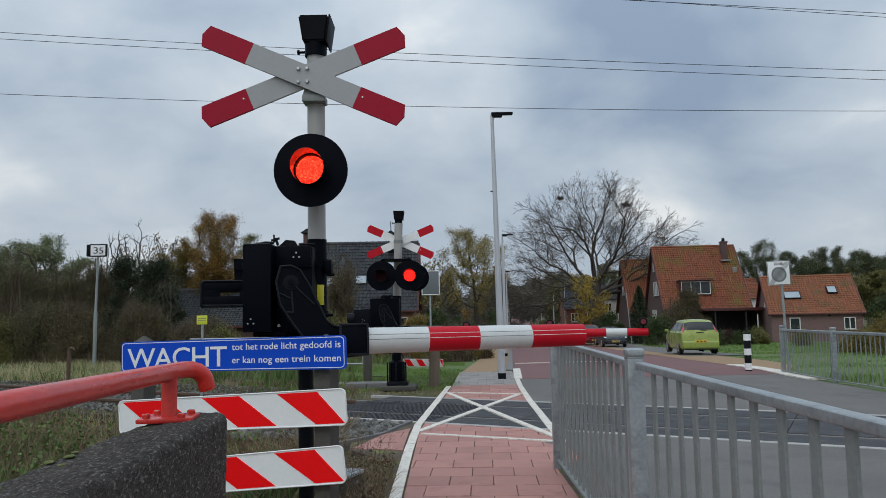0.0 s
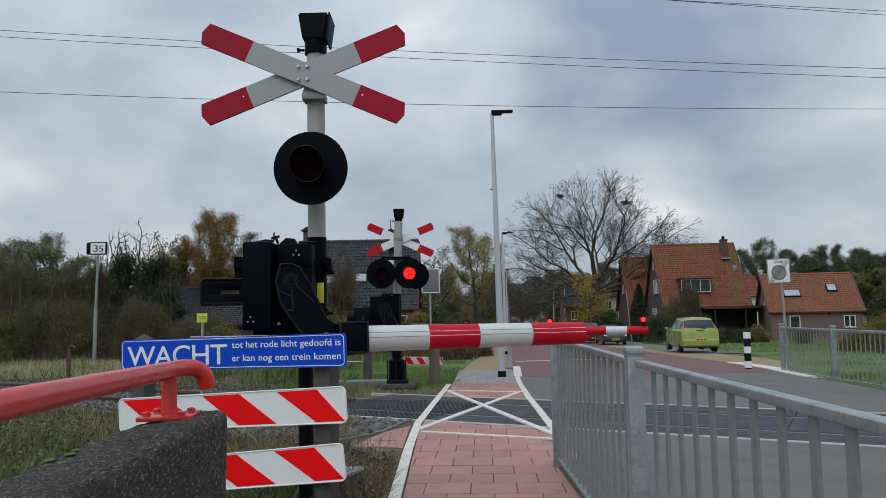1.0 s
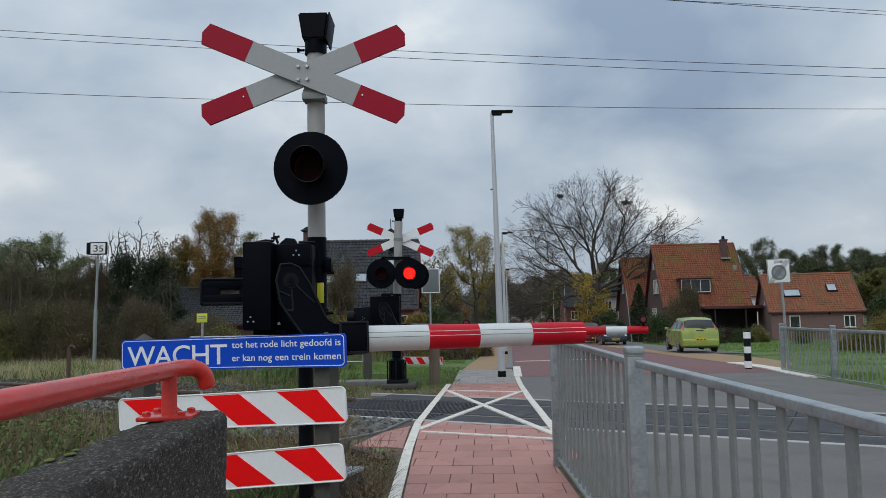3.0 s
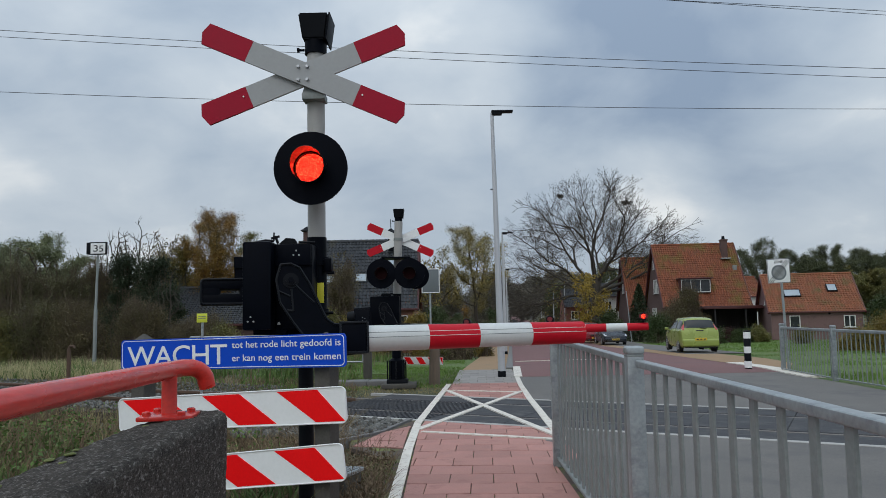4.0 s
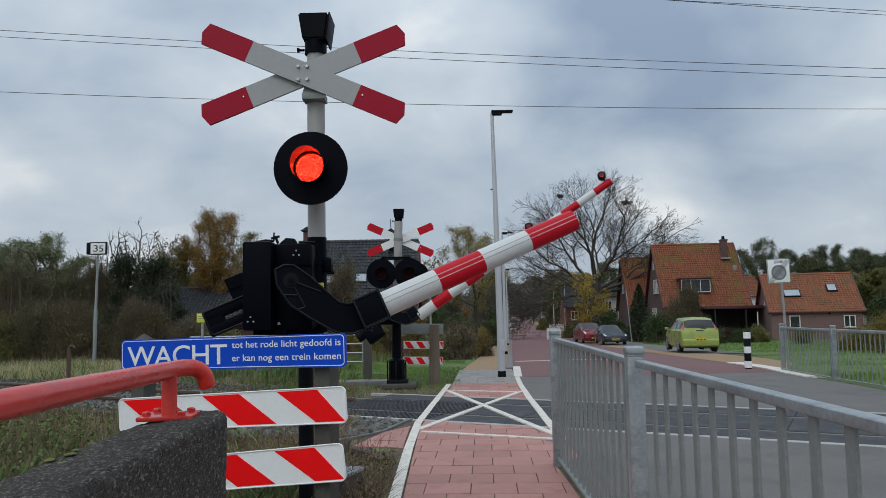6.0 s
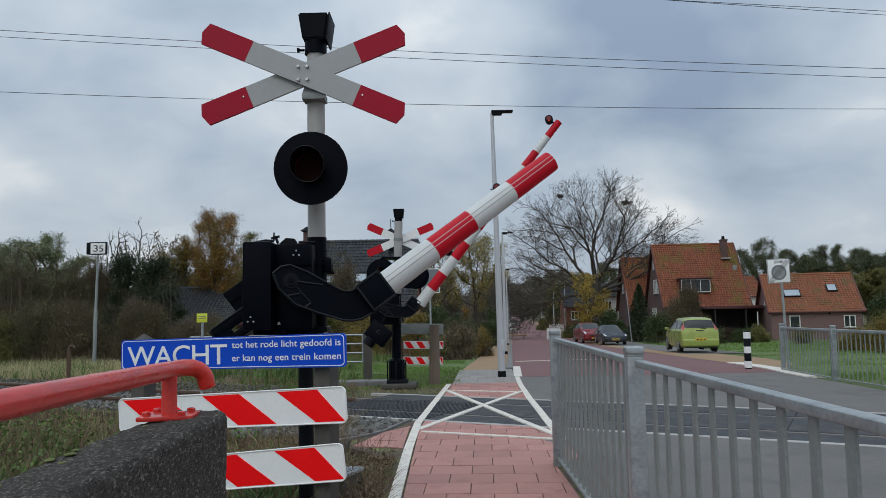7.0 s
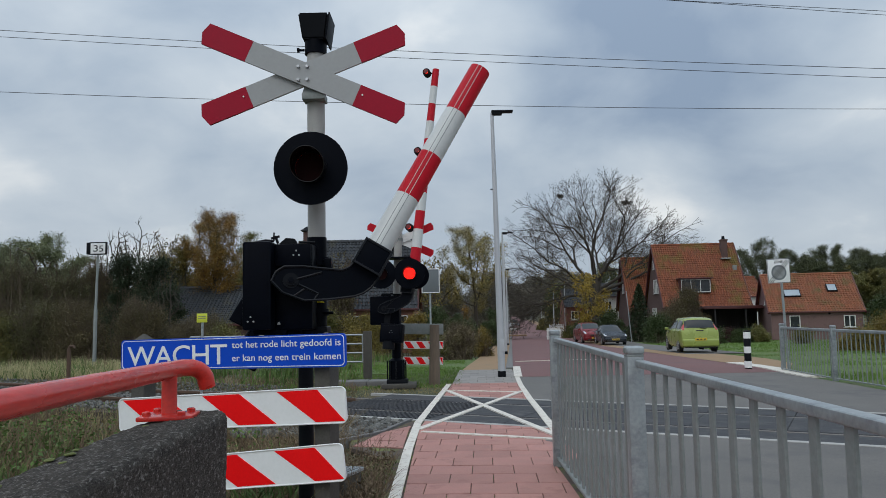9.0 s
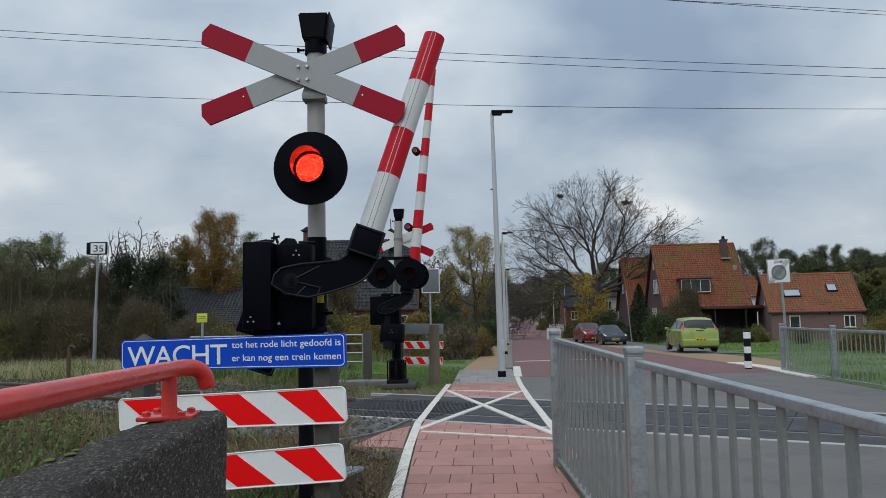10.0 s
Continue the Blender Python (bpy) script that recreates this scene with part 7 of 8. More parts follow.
        self.v += [p - s, p + s, p + l * 0.4 + Vector((0, 0, high * 0.6)) + s * 0.7, p + l * 0.4 + Vector((0, 0, high * 0.6)) - s * 0.7, p + l + Vector((0, 0, high))]
        self.f += [(base, base + 1, base + 2, base + 3), (base + 3, base + 2, base + 4)]

    def mesh(self, name, material):
        me = bpy.data.meshes.new(name)
        me.from_pydata(self.v, [], self.f)
        me.materials.append(material)
        return me

    def put(self, name, material, parent, kind=""):
        ob = new(name, self.mesh(name, material))
        ob.parent = parent
        return tagged(ob, kind=kind)


def grow(wood, rng, p, d, length, radius, level, plan, tips):
    """One limb and its side limbs. plan: for each level (side limbs, length share, spread, upward pull, segments, wander)."""
    kids, share, spread, pull, segs, wander = plan[level]
    pts, rad = [p.copy()], [radius]
    q = p.copy()
    for k in range(segs):
        d = (d + Vector((rng.gauss(0, wander), rng.gauss(0, wander), rng.gauss(0, wander) + pull))).normalized()
        q = q + d * (length / segs)
        pts.append(q.copy())
        rad.append(radius * (1 - 0.72 * (k + 1) / segs))
    wood.limb(pts, rad, 8 if level == 0 else 5 if level < 2 else 3)
    if level + 1 < len(plan):
        for k in range(kids):
            u = 0.25 + 0.75 * (k + rng.random()) / kids if level else 0.55 + 0.45 * (k + rng.random()) / kids
            i = min(int(u * segs), segs - 1)
            at = pts[i].lerp(pts[i + 1], u * segs - i)
            ax = (pts[i + 1] - pts[i]).normalized()
            side = ax.cross(Vector((rng.gauss(0, 1), rng.gauss(0, 1), rng.gauss(0, 1)))).normalized()
            ang = radians(spread * rng.uniform(0.6, 1.25))
            grow(wood, rng, at, ax * math.cos(ang) + side * math.sin(ang), length * share * rng.uniform(0.7, 1.2) * (1.15 - 0.45 * u), radius * 0.5 * (1.1 - 0.5 * u), level + 1, plan, tips)
    else:
        tips += pts[1:]


def leaf_mesh(name, centres, size, material, seed, quad=True):
    """Many small leaves round the given centres, each a tilted diamond or triangle."""
    r = np.random.default_rng(seed)
    c = np.asarray(centres, dtype=np.float64)
    n = len(c)
    d = r.normal(size=(n, 3)) * (1, 1, 0.7)
    d /= np.linalg.norm(d, axis=1, keepdims=True) + 1e-9
    e = np.cross(d, r.normal(size=(n, 3)))
    e /= np.linalg.norm(e, axis=1, keepdims=True) + 1e-9
    s = (size * r.uniform(0.6, 1.4, size=n))[:, None]
    corners = [c - d * s * 0.5, c + e * s * 0.34, c + d * s * 0.55, c - e * s * 0.34] if quad else [c - d * s * 0.5, c + e * s * 0.5, c + d * s * 0.45 - e * s * 0.3]
    k = len(corners)
    v = np.stack(corners, axis=1).reshape(-1, 3)
    me = bpy.data.meshes.new(name)
    me.vertices.add(n * k)
    me.vertices.foreach_set("co", v.ravel())
    me.loops.add(n * k)
    me.loops.foreach_set("vertex_index", np.arange(n * k, dtype=np.int32))
    me.polygons.add(n)
    me.polygons.foreach_set("loop_start", np.arange(0, n * k, k, dtype=np.int32))
    me.update(calc_edges=True)
    me.materials.append(material)
    return me


def colonise(points, stem, step, kill, wander, rng, rounds=90, pull=0.0, outward=0.0):
    """Branches that grow from the stem towards points in the crown. Returns nodes and the parent of each."""
    r = np.random.default_rng(rng)
    nodes, parent = [np.array(p, dtype=float) for p in stem], [k - 1 for k in range(len(stem))]
    pts = np.asarray(points, dtype=float)
    centre = np.array(stem[-1], dtype=float) * (1, 1, 0.7)
    best = np.full(len(pts), 1e9)
    who = np.zeros(len(pts), dtype=int)
    fresh = list(range(len(nodes)))
    kids = {}
    for turn in range(rounds):
        for i in fresh:
            dist = np.linalg.norm(pts - nodes[i], axis=1)
            m = dist < best
            best[m], who[m] = dist[m], i
        keep = best > kill
        pts, best, who = pts[keep], best[keep], who[keep]
        if not len(pts):
            break
        fresh = []
        drop = np.zeros(len(pts), dtype=bool)
        for i in np.unique(who):
            if kids.get(int(i), 0) >= 3:
                drop[who == i] = True
                continue
            kids[int(i)] = kids.get(int(i), 0) + 1
            v = pts[who == i] - nodes[i]
            v = (v / (np.linalg.norm(v, axis=1, keepdims=True) + 1e-9)).mean(axis=0) + r.normal(size=3) * wander + np.array((0, 0, pull))
            if outward:
                o = nodes[i] - centre
                v = v + outward * o / (np.linalg.norm(o) + 0.5)
            ln = np.linalg.norm(v)
            if ln < 0.05:
                v, ln = r.normal(size=3), 1.7
            nodes.append(nodes[i] + v / ln * step)
            parent.append(int(i))
            fresh.append(len(nodes) - 1)
        pts, best, who = pts[~drop], best[~drop], who[~drop]
    return nodes, parent


def draw_limbs(soup, nodes, parent, tip, base, rng, twig=0.0, twigs=0, power=2.3, splay=0.55):
    """Tubes for a branching set of nodes, thicker towards the trunk, and loose twigs at the ends. Returns the thin nodes."""
    n = len(nodes)
    load = [0.0] * n
    ends = [True] * n
    for p in parent:
        if p >= 0:
            ends[p] = False
    for k in range(n - 1, -1, -1):
        if ends[k]:
            load[k] += tip ** power
        if parent[k] >= 0:
            load[parent[k]] += load[k]
    rad = [min(base, q ** (1 / power)) for q in load]
    vec = [Vector(p) for p in nodes]
    for k in range(n):
        p = parent[k]
        if p < 0:
            continue
        g = parent[p]
        a = vec[p].lerp(vec[k], -0.08)
        rr = min(rad[p], rad[k] * 1.6)
        soup.limb([a, vec[k]], [rr, rad[k]], 9 if rad[k] > base * 0.5 else 5 if rad[k] > base * 0.15 else 3)
        if twigs and ends[k]:
            d = (vec[k] - vec[p]).normalized()
            for j in range(twigs):
                e = (d + Vector((rng.gauss(0, splay), rng.gauss(0, splay), rng.gauss(0, splay * 0.8) + 0.1))).normalized()
                f = (e + Vector((rng.gauss(0, 0.3), rng.gauss(0, 0.3), rng.gauss(0, 0.3) + 0.1))).normalized()
                ln = twig * rng.uniform(0.5, 1.2)
                mid = vec[k] + e * ln * 0.5
                soup.limb([vec[k], mid, mid + f * ln * 0.5], [rad[k] * 0.8, rad[k] * 0.55, rad[k] * 0.25], 3)
    return [k for k in range(n) if rad[k] < base * 0.22]


def crown_points(n, wide, deep, z0, z1, seed, hollow=0.25, rough=0.6, peak=0.55):
    """Points in a rounded crown with an uneven outline."""
    rng = random.Random(seed)
    out = []
    mid = z0 + (z1 - z0) * peak
    while len(out) < n:
        p = Vector((rng.uniform(-1, 1), rng.uniform(-1, 1), rng.uniform(-1, 1)))
        u = p.length
        lim = 1.0 - rough * (0.5 + 0.9 * noise.noise(p.normalized() * 2.3 + Vector((seed, 0, 0))))
        if u > lim or u < hollow * rng.random():
            continue
        out.append((p.x * wide, p.y * deep, mid + p.z * ((z1 - mid) if p.z > 0 else (mid - z0))))
    return out


def tree(name, x, y, z, high, wide, leaves, label, seed, count=9000, size=0.1, bark=BARK, trunk=0.22, low=0.25, limbs=420, gaps=-0.25, loose=0.8, peak=0.5, twigs=2):
    """A tree: a tapering trunk whose limbs fork out through the crown, and small leaves in clumps round the thin twigs."""
    rng = random.Random(seed)
    t = thing(name, x, y, z, 0, label, "tree", "trees")
    wide *= 1.3
    pts = crown_points(limbs, wide, wide * 0.9, high * low, high, seed, peak=peak)
    step = max(0.22, high / 26)
    bend = rng.uniform(-0.2, 0.2)
    stem = [(bend * math.sin(k / 4), 0.1 * math.sin(k / 3), -0.2 + k * step) for k in range(int(high * (low + 0.12) / step) + 2)]
    nodes, parent = colonise(pts, stem, step, step * 1.5, 0.09, seed, outward=0.25)
    soup = Soup()
    thin = draw_limbs(soup, nodes, parent, 0.012 + 0.0012 * high, trunk, rng, step * 1.6, twigs)
    soup.put("trunk", bark, t)
    if leaves is not None:
        r = np.random.default_rng(seed)
        base = np.array([nodes[k] for k in thin if nodes[k][2] > high * low * 0.8 and noise.noise(Vector(nodes[k]) * (1.6 / wide) + Vector((seed, 3, 0))) > gaps])
        weight = np.array([1.0 + 0.8 * noise.noise(Vector(p) * 1.1) for p in base]).clip(0.15)
        pick = r.choice(len(base), size=count, p=weight / weight.sum())
        c = base[pick] + r.normal(size=(count, 3)) * (loose * step, loose * step, loose * step * 0.8)
        ob = new("crown", leaf_mesh("crown", c, size, leaves, seed, quad=y < 60))
        ob.parent = t
    return t


def bush(name, x, y, z, rx, ry, high, leaves, label, seed, n=2600, size=0.10, twigs=60, category="bush", stick=TWIG_DRY):
    """A bush: stems from the ground and small leaves in uneven clumps."""
    rng = random.Random(seed)
    t = thing(name, x, y, z, 0, label, category, "bushes and hedges")
    spots = []
    many = max(16, int(22 * rx))
    for k in range(many):
        a, u = rng.uniform(0, 6.28), rng.random() ** 0.5
        zz = rng.uniform(0.08, 0.95)
        w = math.sqrt(max(0.08, 1 - (zz - 0.3) ** 2 / 0.55)) * (0.8 + 0.4 * noise.noise(Vector((a * 1.3, zz * 3, seed))))
        spots.append((math.cos(a) * u * rx * w, math.sin(a) * u * ry * w, zz * high * (0.85 + 0.18 * rng.random())))
    r = np.random.default_rng(seed)
    sp = np.array(spots)
    spread = 0.24 * min(rx, high) ** 0.75 * r.uniform(0.5, 1.25, size=many)
    pick = r.integers(0, many, size=n)
    c = sp[pick] + r.normal(size=(n, 3)) * spread[pick][:, None] * (1, 1, 0.85)
    c[:, 2] = np.where(c[:, 2] < 0.03, 0.03 + np.abs(c[:, 2]) * 0.4, c[:, 2])
    wood = Soup()
    for k in range(twigs):
        e = Vector(rng.choice(spots))
        b = Vector((rng.gauss(0, rx * 0.3), rng.gauss(0, ry * 0.3), -0.05))
        e = e * 1.08 + Vector((rng.gauss(0, 0.15), rng.gauss(0, 0.15), rng.uniform(0, 0.2) * high))
        mid = b.lerp(e, 0.5) + Vector((rng.gauss(0, 0.15), rng.gauss(0, 0.15), 0.12 * high))
        wood.limb([b, mid, e], [0.022, 0.014, 0.004], 3)
        f = e + Vector((rng.gauss(0, 0.25), rng.gauss(0, 0.25), rng.gauss(0.05, 0.15)))
        wood.limb([mid, f], [0.01, 0.003], 3)
    wood.put("stem_tangle", stick, t, "stuff")
    ob = new("crown", leaf_mesh("crown", c, size, leaves, seed, quad=y < 35))
    ob.parent = t
    return t


def grass(name, spots, high, material, label, seed, wide=0.006, lean=0.25):
    rng = random.Random(seed)
    s = Soup()
    for x, y, k in spots:
        s.blade(Vector((x, y, ground_height(x, y) - 0.02)), high * k * rng.uniform(0.5, 1.3), lean, wide * rng.uniform(0.7, 1.5), rng)
    return tagged(new(name, s.mesh(name, material)), label, "grass", "", "stuff")


def big_oak():
    rng = random.Random(77)
    x, y = 16.9, 85
    z = fall(85)
    t = thing("tree", x, y, z, 0, "large bare oak with a wide fan of fine branches", "tree", "trees")
    soup, thin = Soup(), []

    heart = Vector((0, 0, 4.5))

    def bough(p, d, length, radius, level):
        """A crooked limb that forks again and again, each fork thinner, until only twigs are left."""
        segs = 4 if level < 3 else 3
        pts, rad = [p.copy()], [radius]
        q = p.copy()
        tip = max(0.008, radius * 0.76)
        for k in range(segs):
            out = (q - heart)
            out = Vector((out.x / 13.0, out.y / 10.0, out.z / 14.4))
            full = out.length
            d = (d + Vector((rng.gauss(0, 0.13), rng.gauss(0, 0.13), rng.gauss(0, 0.11) + 0.004)) + Vector((out.x * 1.5, out.y, out.z)).normalized() * 0.07).normalized()
            q = q + d * (length / segs)
            pts.append(q.copy())
            rad.append(radius + (tip - radius) * (k + 1) / segs)
        soup.limb(pts, rad, 8 if level < 2 else 5 if level < 4 else 3)
        if level >= 5 and pts[-1].z < 8.6:
            thin.append(pts[-1])
        if level == 9 or length < 0.22:
            return

        def side_way(ax, low, high):
            side = ax.cross(Vector((rng.gauss(0, 0.6), rng.choice((-1, 1)), rng.gauss(0, 0.6)))).normalized()
            ang = radians(rng.uniform(low, high))
            return ax * math.cos(ang) + side * math.sin(ang)
        keep = 0.86 if full < 0.8 else 0.76 if full < 1.0 else 0.62
        bough(q, side_way(d, 6, 18), length * keep * rng.uniform(0.85, 1.1), tip, level + 1)
        bough(q, side_way(d, 26, 46), length * (keep - 0.1) * rng.uniform(0.8, 1.1), tip * 0.68, level + 1)
        if level > 0:
            k = rng.randrange(1, segs)
            bough(pts[k], side_way((pts[k + 1] - pts[k]).normalized(), 32, 58), length * 0.55 * rng.uniform(0.7, 1.2), max(0.008, rad[k] * 0.4), level + 2 if level < 7 else 9)

    soup.limb([Vector((0, 0, -0.3)), Vector((0.05, 0, 0.8)), Vector((0.0, 0, 3.0)), Vector((0.1, 0, 5.4)), Vector((0.15, 0, 6.6))], [0.95, 0.66, 0.55, 0.5, 0.3], 14)
    for k, a in enumerate((-88, -72, -56, -38, -22, -8, 8, 24, 40, 56, 73, 88)):
        deep = (0.1, 0.5, -0.45, 0.3, -0.3)[k % 5]
        ra = radians(a + rng.uniform(-4, 4))
        d = Vector((math.sin(ra), deep, math.cos(ra))).normalized()
        bough(Vector((0.1, 0, 5.6 + 0.9 * rng.random() - 1.2 * abs(math.sin(ra)))), d, 3.02 * rng.uniform(0.94, 1.06) * (1.10 if a > 45 else 1.0), 0.20, 0)
    soup.put("trunk", BARK, t)
    rr = np.random.default_rng(4)
    low = np.array([tuple(p) for p in thin if abs(p.x) < 6])
    if len(low):
        c = low[rr.integers(0, len(low), size=1500)] + rr.normal(size=(1500, 3)) * 0.35
        ob = new("crown", leaf_mesh("crown", c, 0.17, OLIVE_GOLD, 4, False))
        ob.parent = t
    for px, pz, r in ((3.5, 14.8, 0.38), (-3.8, 15.7, 0.26)):
        s = Soup()
        for k in range(160):
            a = Vector((rng.gauss(0, r * 0.5), rng.gauss(0, r * 0.5), rng.gauss(0, r * 0.32)))
            b = a + Vector((rng.gauss(0, r), rng.gauss(0, r), rng.gauss(0, r * 0.4))) * 0.5
            s.limb([a, b], [0.035, 0.02], 3)
        ob = new("nest", s.mesh("nest", BARK))
        ob.matrix_basis = pose(x + px, y - 1.0, z + pz)
        tagged(ob, "dark round bird nest high in the bare oak", "bird nest", "nests in the oak")


big_oak()

# leafy trees: place, height, half width, leaves, label, seed, number and size of leaves
for args in (
    (-26.7, 46, -0.78, 7.5, 2.9, GREENISH, "tall grey-green tree at the edge of the field", 101, 46000, 0.084),
    (-24.4, 47, -0.80, 8.15, 2.6, GREENISH, "airy tree with grey-green autumn leaves", 102, 52000, 0.080),
    (-13.05, 43, -0.70, 8.96, 1.50, AUTUMN, "tree with orange and olive autumn leaves behind the barn", 103, 48000, 0.064),
    (-15.26, 44, -0.72, 7.37, 1.37, OLIVE_GOLD, "tree with thin olive and gold leaves", 104, 22800, 0.080),
    (-12.61, 50, -0.89, 8.43, 1.11, OLIVE, "olive green tree behind the barn", 105, 17100, 0.091),
    (2.0, 50, -0.89, 8.95, 1.95, OLIVE_PALE, "tree with thin olive and gold leaves beside the road", 106, 25000, 0.072),
    (44.61, 108, -1.70, 13.2, 3.9, FAR_GREEN, "tall dark tree behind the houses", 108, 44460, 0.137),
    (53.52, 116, -1.77, 12.37, 3.61, FAR_GREEN, "tall dark tree behind the houses", 109, 44460, 0.148),
    (56.48, 112, -1.74, 13.02, 3.98, FAR_GREEN, "tall dark tree behind the houses", 110, 47880, 0.143),
    (65.26, 118, -1.79, 13.13, 3.85, FAR_GREEN, "tall dark tree behind the houses", 111, 44460, 0.150),
    (68.27, 114, -1.75, 12.24, 3.72, FAR_GREEN, "tall dark tree behind the houses", 112, 44460, 0.145),
    (45.50, 84, -1.46, 7.69, 4.11, OLIVE, "broad olive green tree behind the outbuilding", 113, 32300, 0.168),
    (48.33, 80, -1.40, 6.72, 2.96, OLIVE, "broad olive green tree behind the outbuilding", 114, 22800, 0.160),
):
    if args[5] is FAR_GREEN:
        tree("tree", *args, gaps=-0.5, loose=0.6, peak=0.6, low=0.15)
    else:
        tree("tree", *args, loose=0.62)

tree("tree", *(12.98, 68, -1.23, 6.95, 1.7, YELLOW, "slender tree with bright yellow autumn leaves", 107, 5200, 0.13), low=0.10, loose=0.7, gaps=-0.12)

# dense woods along the far road and behind the houses
for args in (
    (7.79, 120, -1.86, 10.99, 2.49, FAR_BROWN_HAZED, "dark bare wood far behind the road", 115, 23400, 0.238),
    (19.63, 230, -1.95, 14.86, 4.09, FAR_BROWN_HAZED, "dark bare wood far behind the road", 116, 23400, 0.455),
    (25.39, 250, -1.95, 15.03, 4.07, FAR_BROWN_HAZED, "dark bare wood far behind the road", 117, 23400, 0.495),
    (27.98, 240, -1.95, 16.28, 4.62, FAR_BROWN_HAZED, "dark bare wood far behind the road", 118, 23400, 0.475),
    (26.78, 200, -1.95, 15.87, 4.74, FAR_BROWN_HAZED, "dark bare wood far behind the road", 119, 23400, 0.396),
    (26.56, 170, -1.95, 14.45, 4.53, FAR_BROWN_HAZED, "dark bare wood far behind the road", 120, 23400, 0.337),
    (31.80, 150, -1.95, 13.45, 4.67, FAR_GREEN, "dark evergreen wood behind the houses", 121, 23400, 0.297),
    (27.32, 150, -1.95, 12.87, 5.11, FAR_BROWN_HAZED, "dark bare wood far behind the road", 122, 23400, 0.297),
    (33.32, 140, -1.95, 12.93, 3.94, FAR_GREEN, "dark evergreen wood behind the houses", 123, 23400, 0.277),
    (-2.79, 95, -1.64, 9.36, 2.96, FAR_BROWN_HAZED, "dark bare wood far behind the road", 124, 23400, 0.188),
    (-0.28, 90, -1.60, 10.02, 2.40, FAR_BROWN_HAZED, "dark bare wood far behind the road", 125, 23400, 0.178),
    (-6.27, 100, -1.69, 9.79, 3.11, FAR_BROWN_HAZED, "dark bare wood far behind the road", 126, 23400, 0.198),
    (-18.08, 80, -1.45, 10.16, 3.08, FAR_BROWN_HAZED, "dark bare wood far behind the road", 127, 23400, 0.158),
    (-14.16, 85, -1.53, 10.08, 3.27, FAR_BROWN_HAZED, "dark bare wood far behind the road", 128, 23400, 0.168),
    (4.43, 85, -1.53, 7.83, 1.64, FAR_BROWN_HAZED, "dark bare wood far behind the road", 129, 23400, 0.168),
    (47.78, 125, -1.90, 8.68, 3.89, FAR_GREEN, "dark evergreen wood behind the houses", 130, 23400, 0.248),
    (19.27, 130, -1.94, 9.37, 2.12, FAR_GREEN, "dark evergreen wood behind the houses", 131, 23400, 0.257),
    (-43.93, 70, -1.31, 8.87, 3.63, FAR_BROWN_HAZED, "dark bare wood far behind the road", 132, 23400, 0.139),
    (-36.59, 68, -1.28, 8.20, 3.53, FAR_BROWN_HAZED, "dark bare wood far behind the road", 133, 23400, 0.135),
    (-30.12, 66, -1.25, 7.91, 3.42, FAR_BROWN_HAZED, "dark bare wood far behind the road", 134, 23400, 0.131),
    (-25.98, 68, -1.28, 8.35, 3.02, FAR_BROWN_HAZED, "dark bare wood far behind the road", 135, 23400, 0.135),
    (-19.82, 66, -1.25, 7.72, 2.93, FAR_BROWN_HAZED, "dark bare wood far behind the road", 136, 23400, 0.131),
    (-9.65, 90, -1.60, 9.80, 3.33, FAR_BROWN_HAZED, "dark bare wood far behind the road", 137, 23400, 0.178),
    (39.59, 135, -1.95, 9.22, 4.00, FAR_GREEN, "dark evergreen wood behind the houses", 138, 23400, 0.267),
    (57.39, 130, -1.94, 8.68, 5.78, FAR_GREEN, "dark evergreen wood behind the houses", 139, 23400, 0.257),
    (68.96, 130, -1.94, 8.66, 5.78, FAR_GREEN, "dark evergreen wood behind the houses", 140, 23400, 0.257),
    (33.11, 320, -1.95, 14.70, 9.48, FAR_BROWN_HAZED, "dark bare wood far behind the road", 141, 23400, 0.634),
    (21.5, 290, -1.95, 15.0, 6.0, FAR_BROWN_HAZED, "dark bare wood far behind the road", 301, 23400, 0.550),
    (37.0, 340, -1.95, 17.0, 7.5, FAR_BROWN_HAZED, "dark bare wood far behind the road", 302, 23400, 0.605),
    (44.5, 380, -1.95, 17.0, 8.5, FAR_BROWN_HAZED, "dark bare wood far behind the road", 303, 23400, 0.660),
    (43.88, 130, -1.94, 8.50, 3.85, FAR_GREEN, "dark evergreen wood behind the houses", 142, 23400, 0.257),
):
    tree("tree", *args, low=0.06, limbs=260, gaps=-0.6, loose=1.0, peak=0.4, twigs=1)

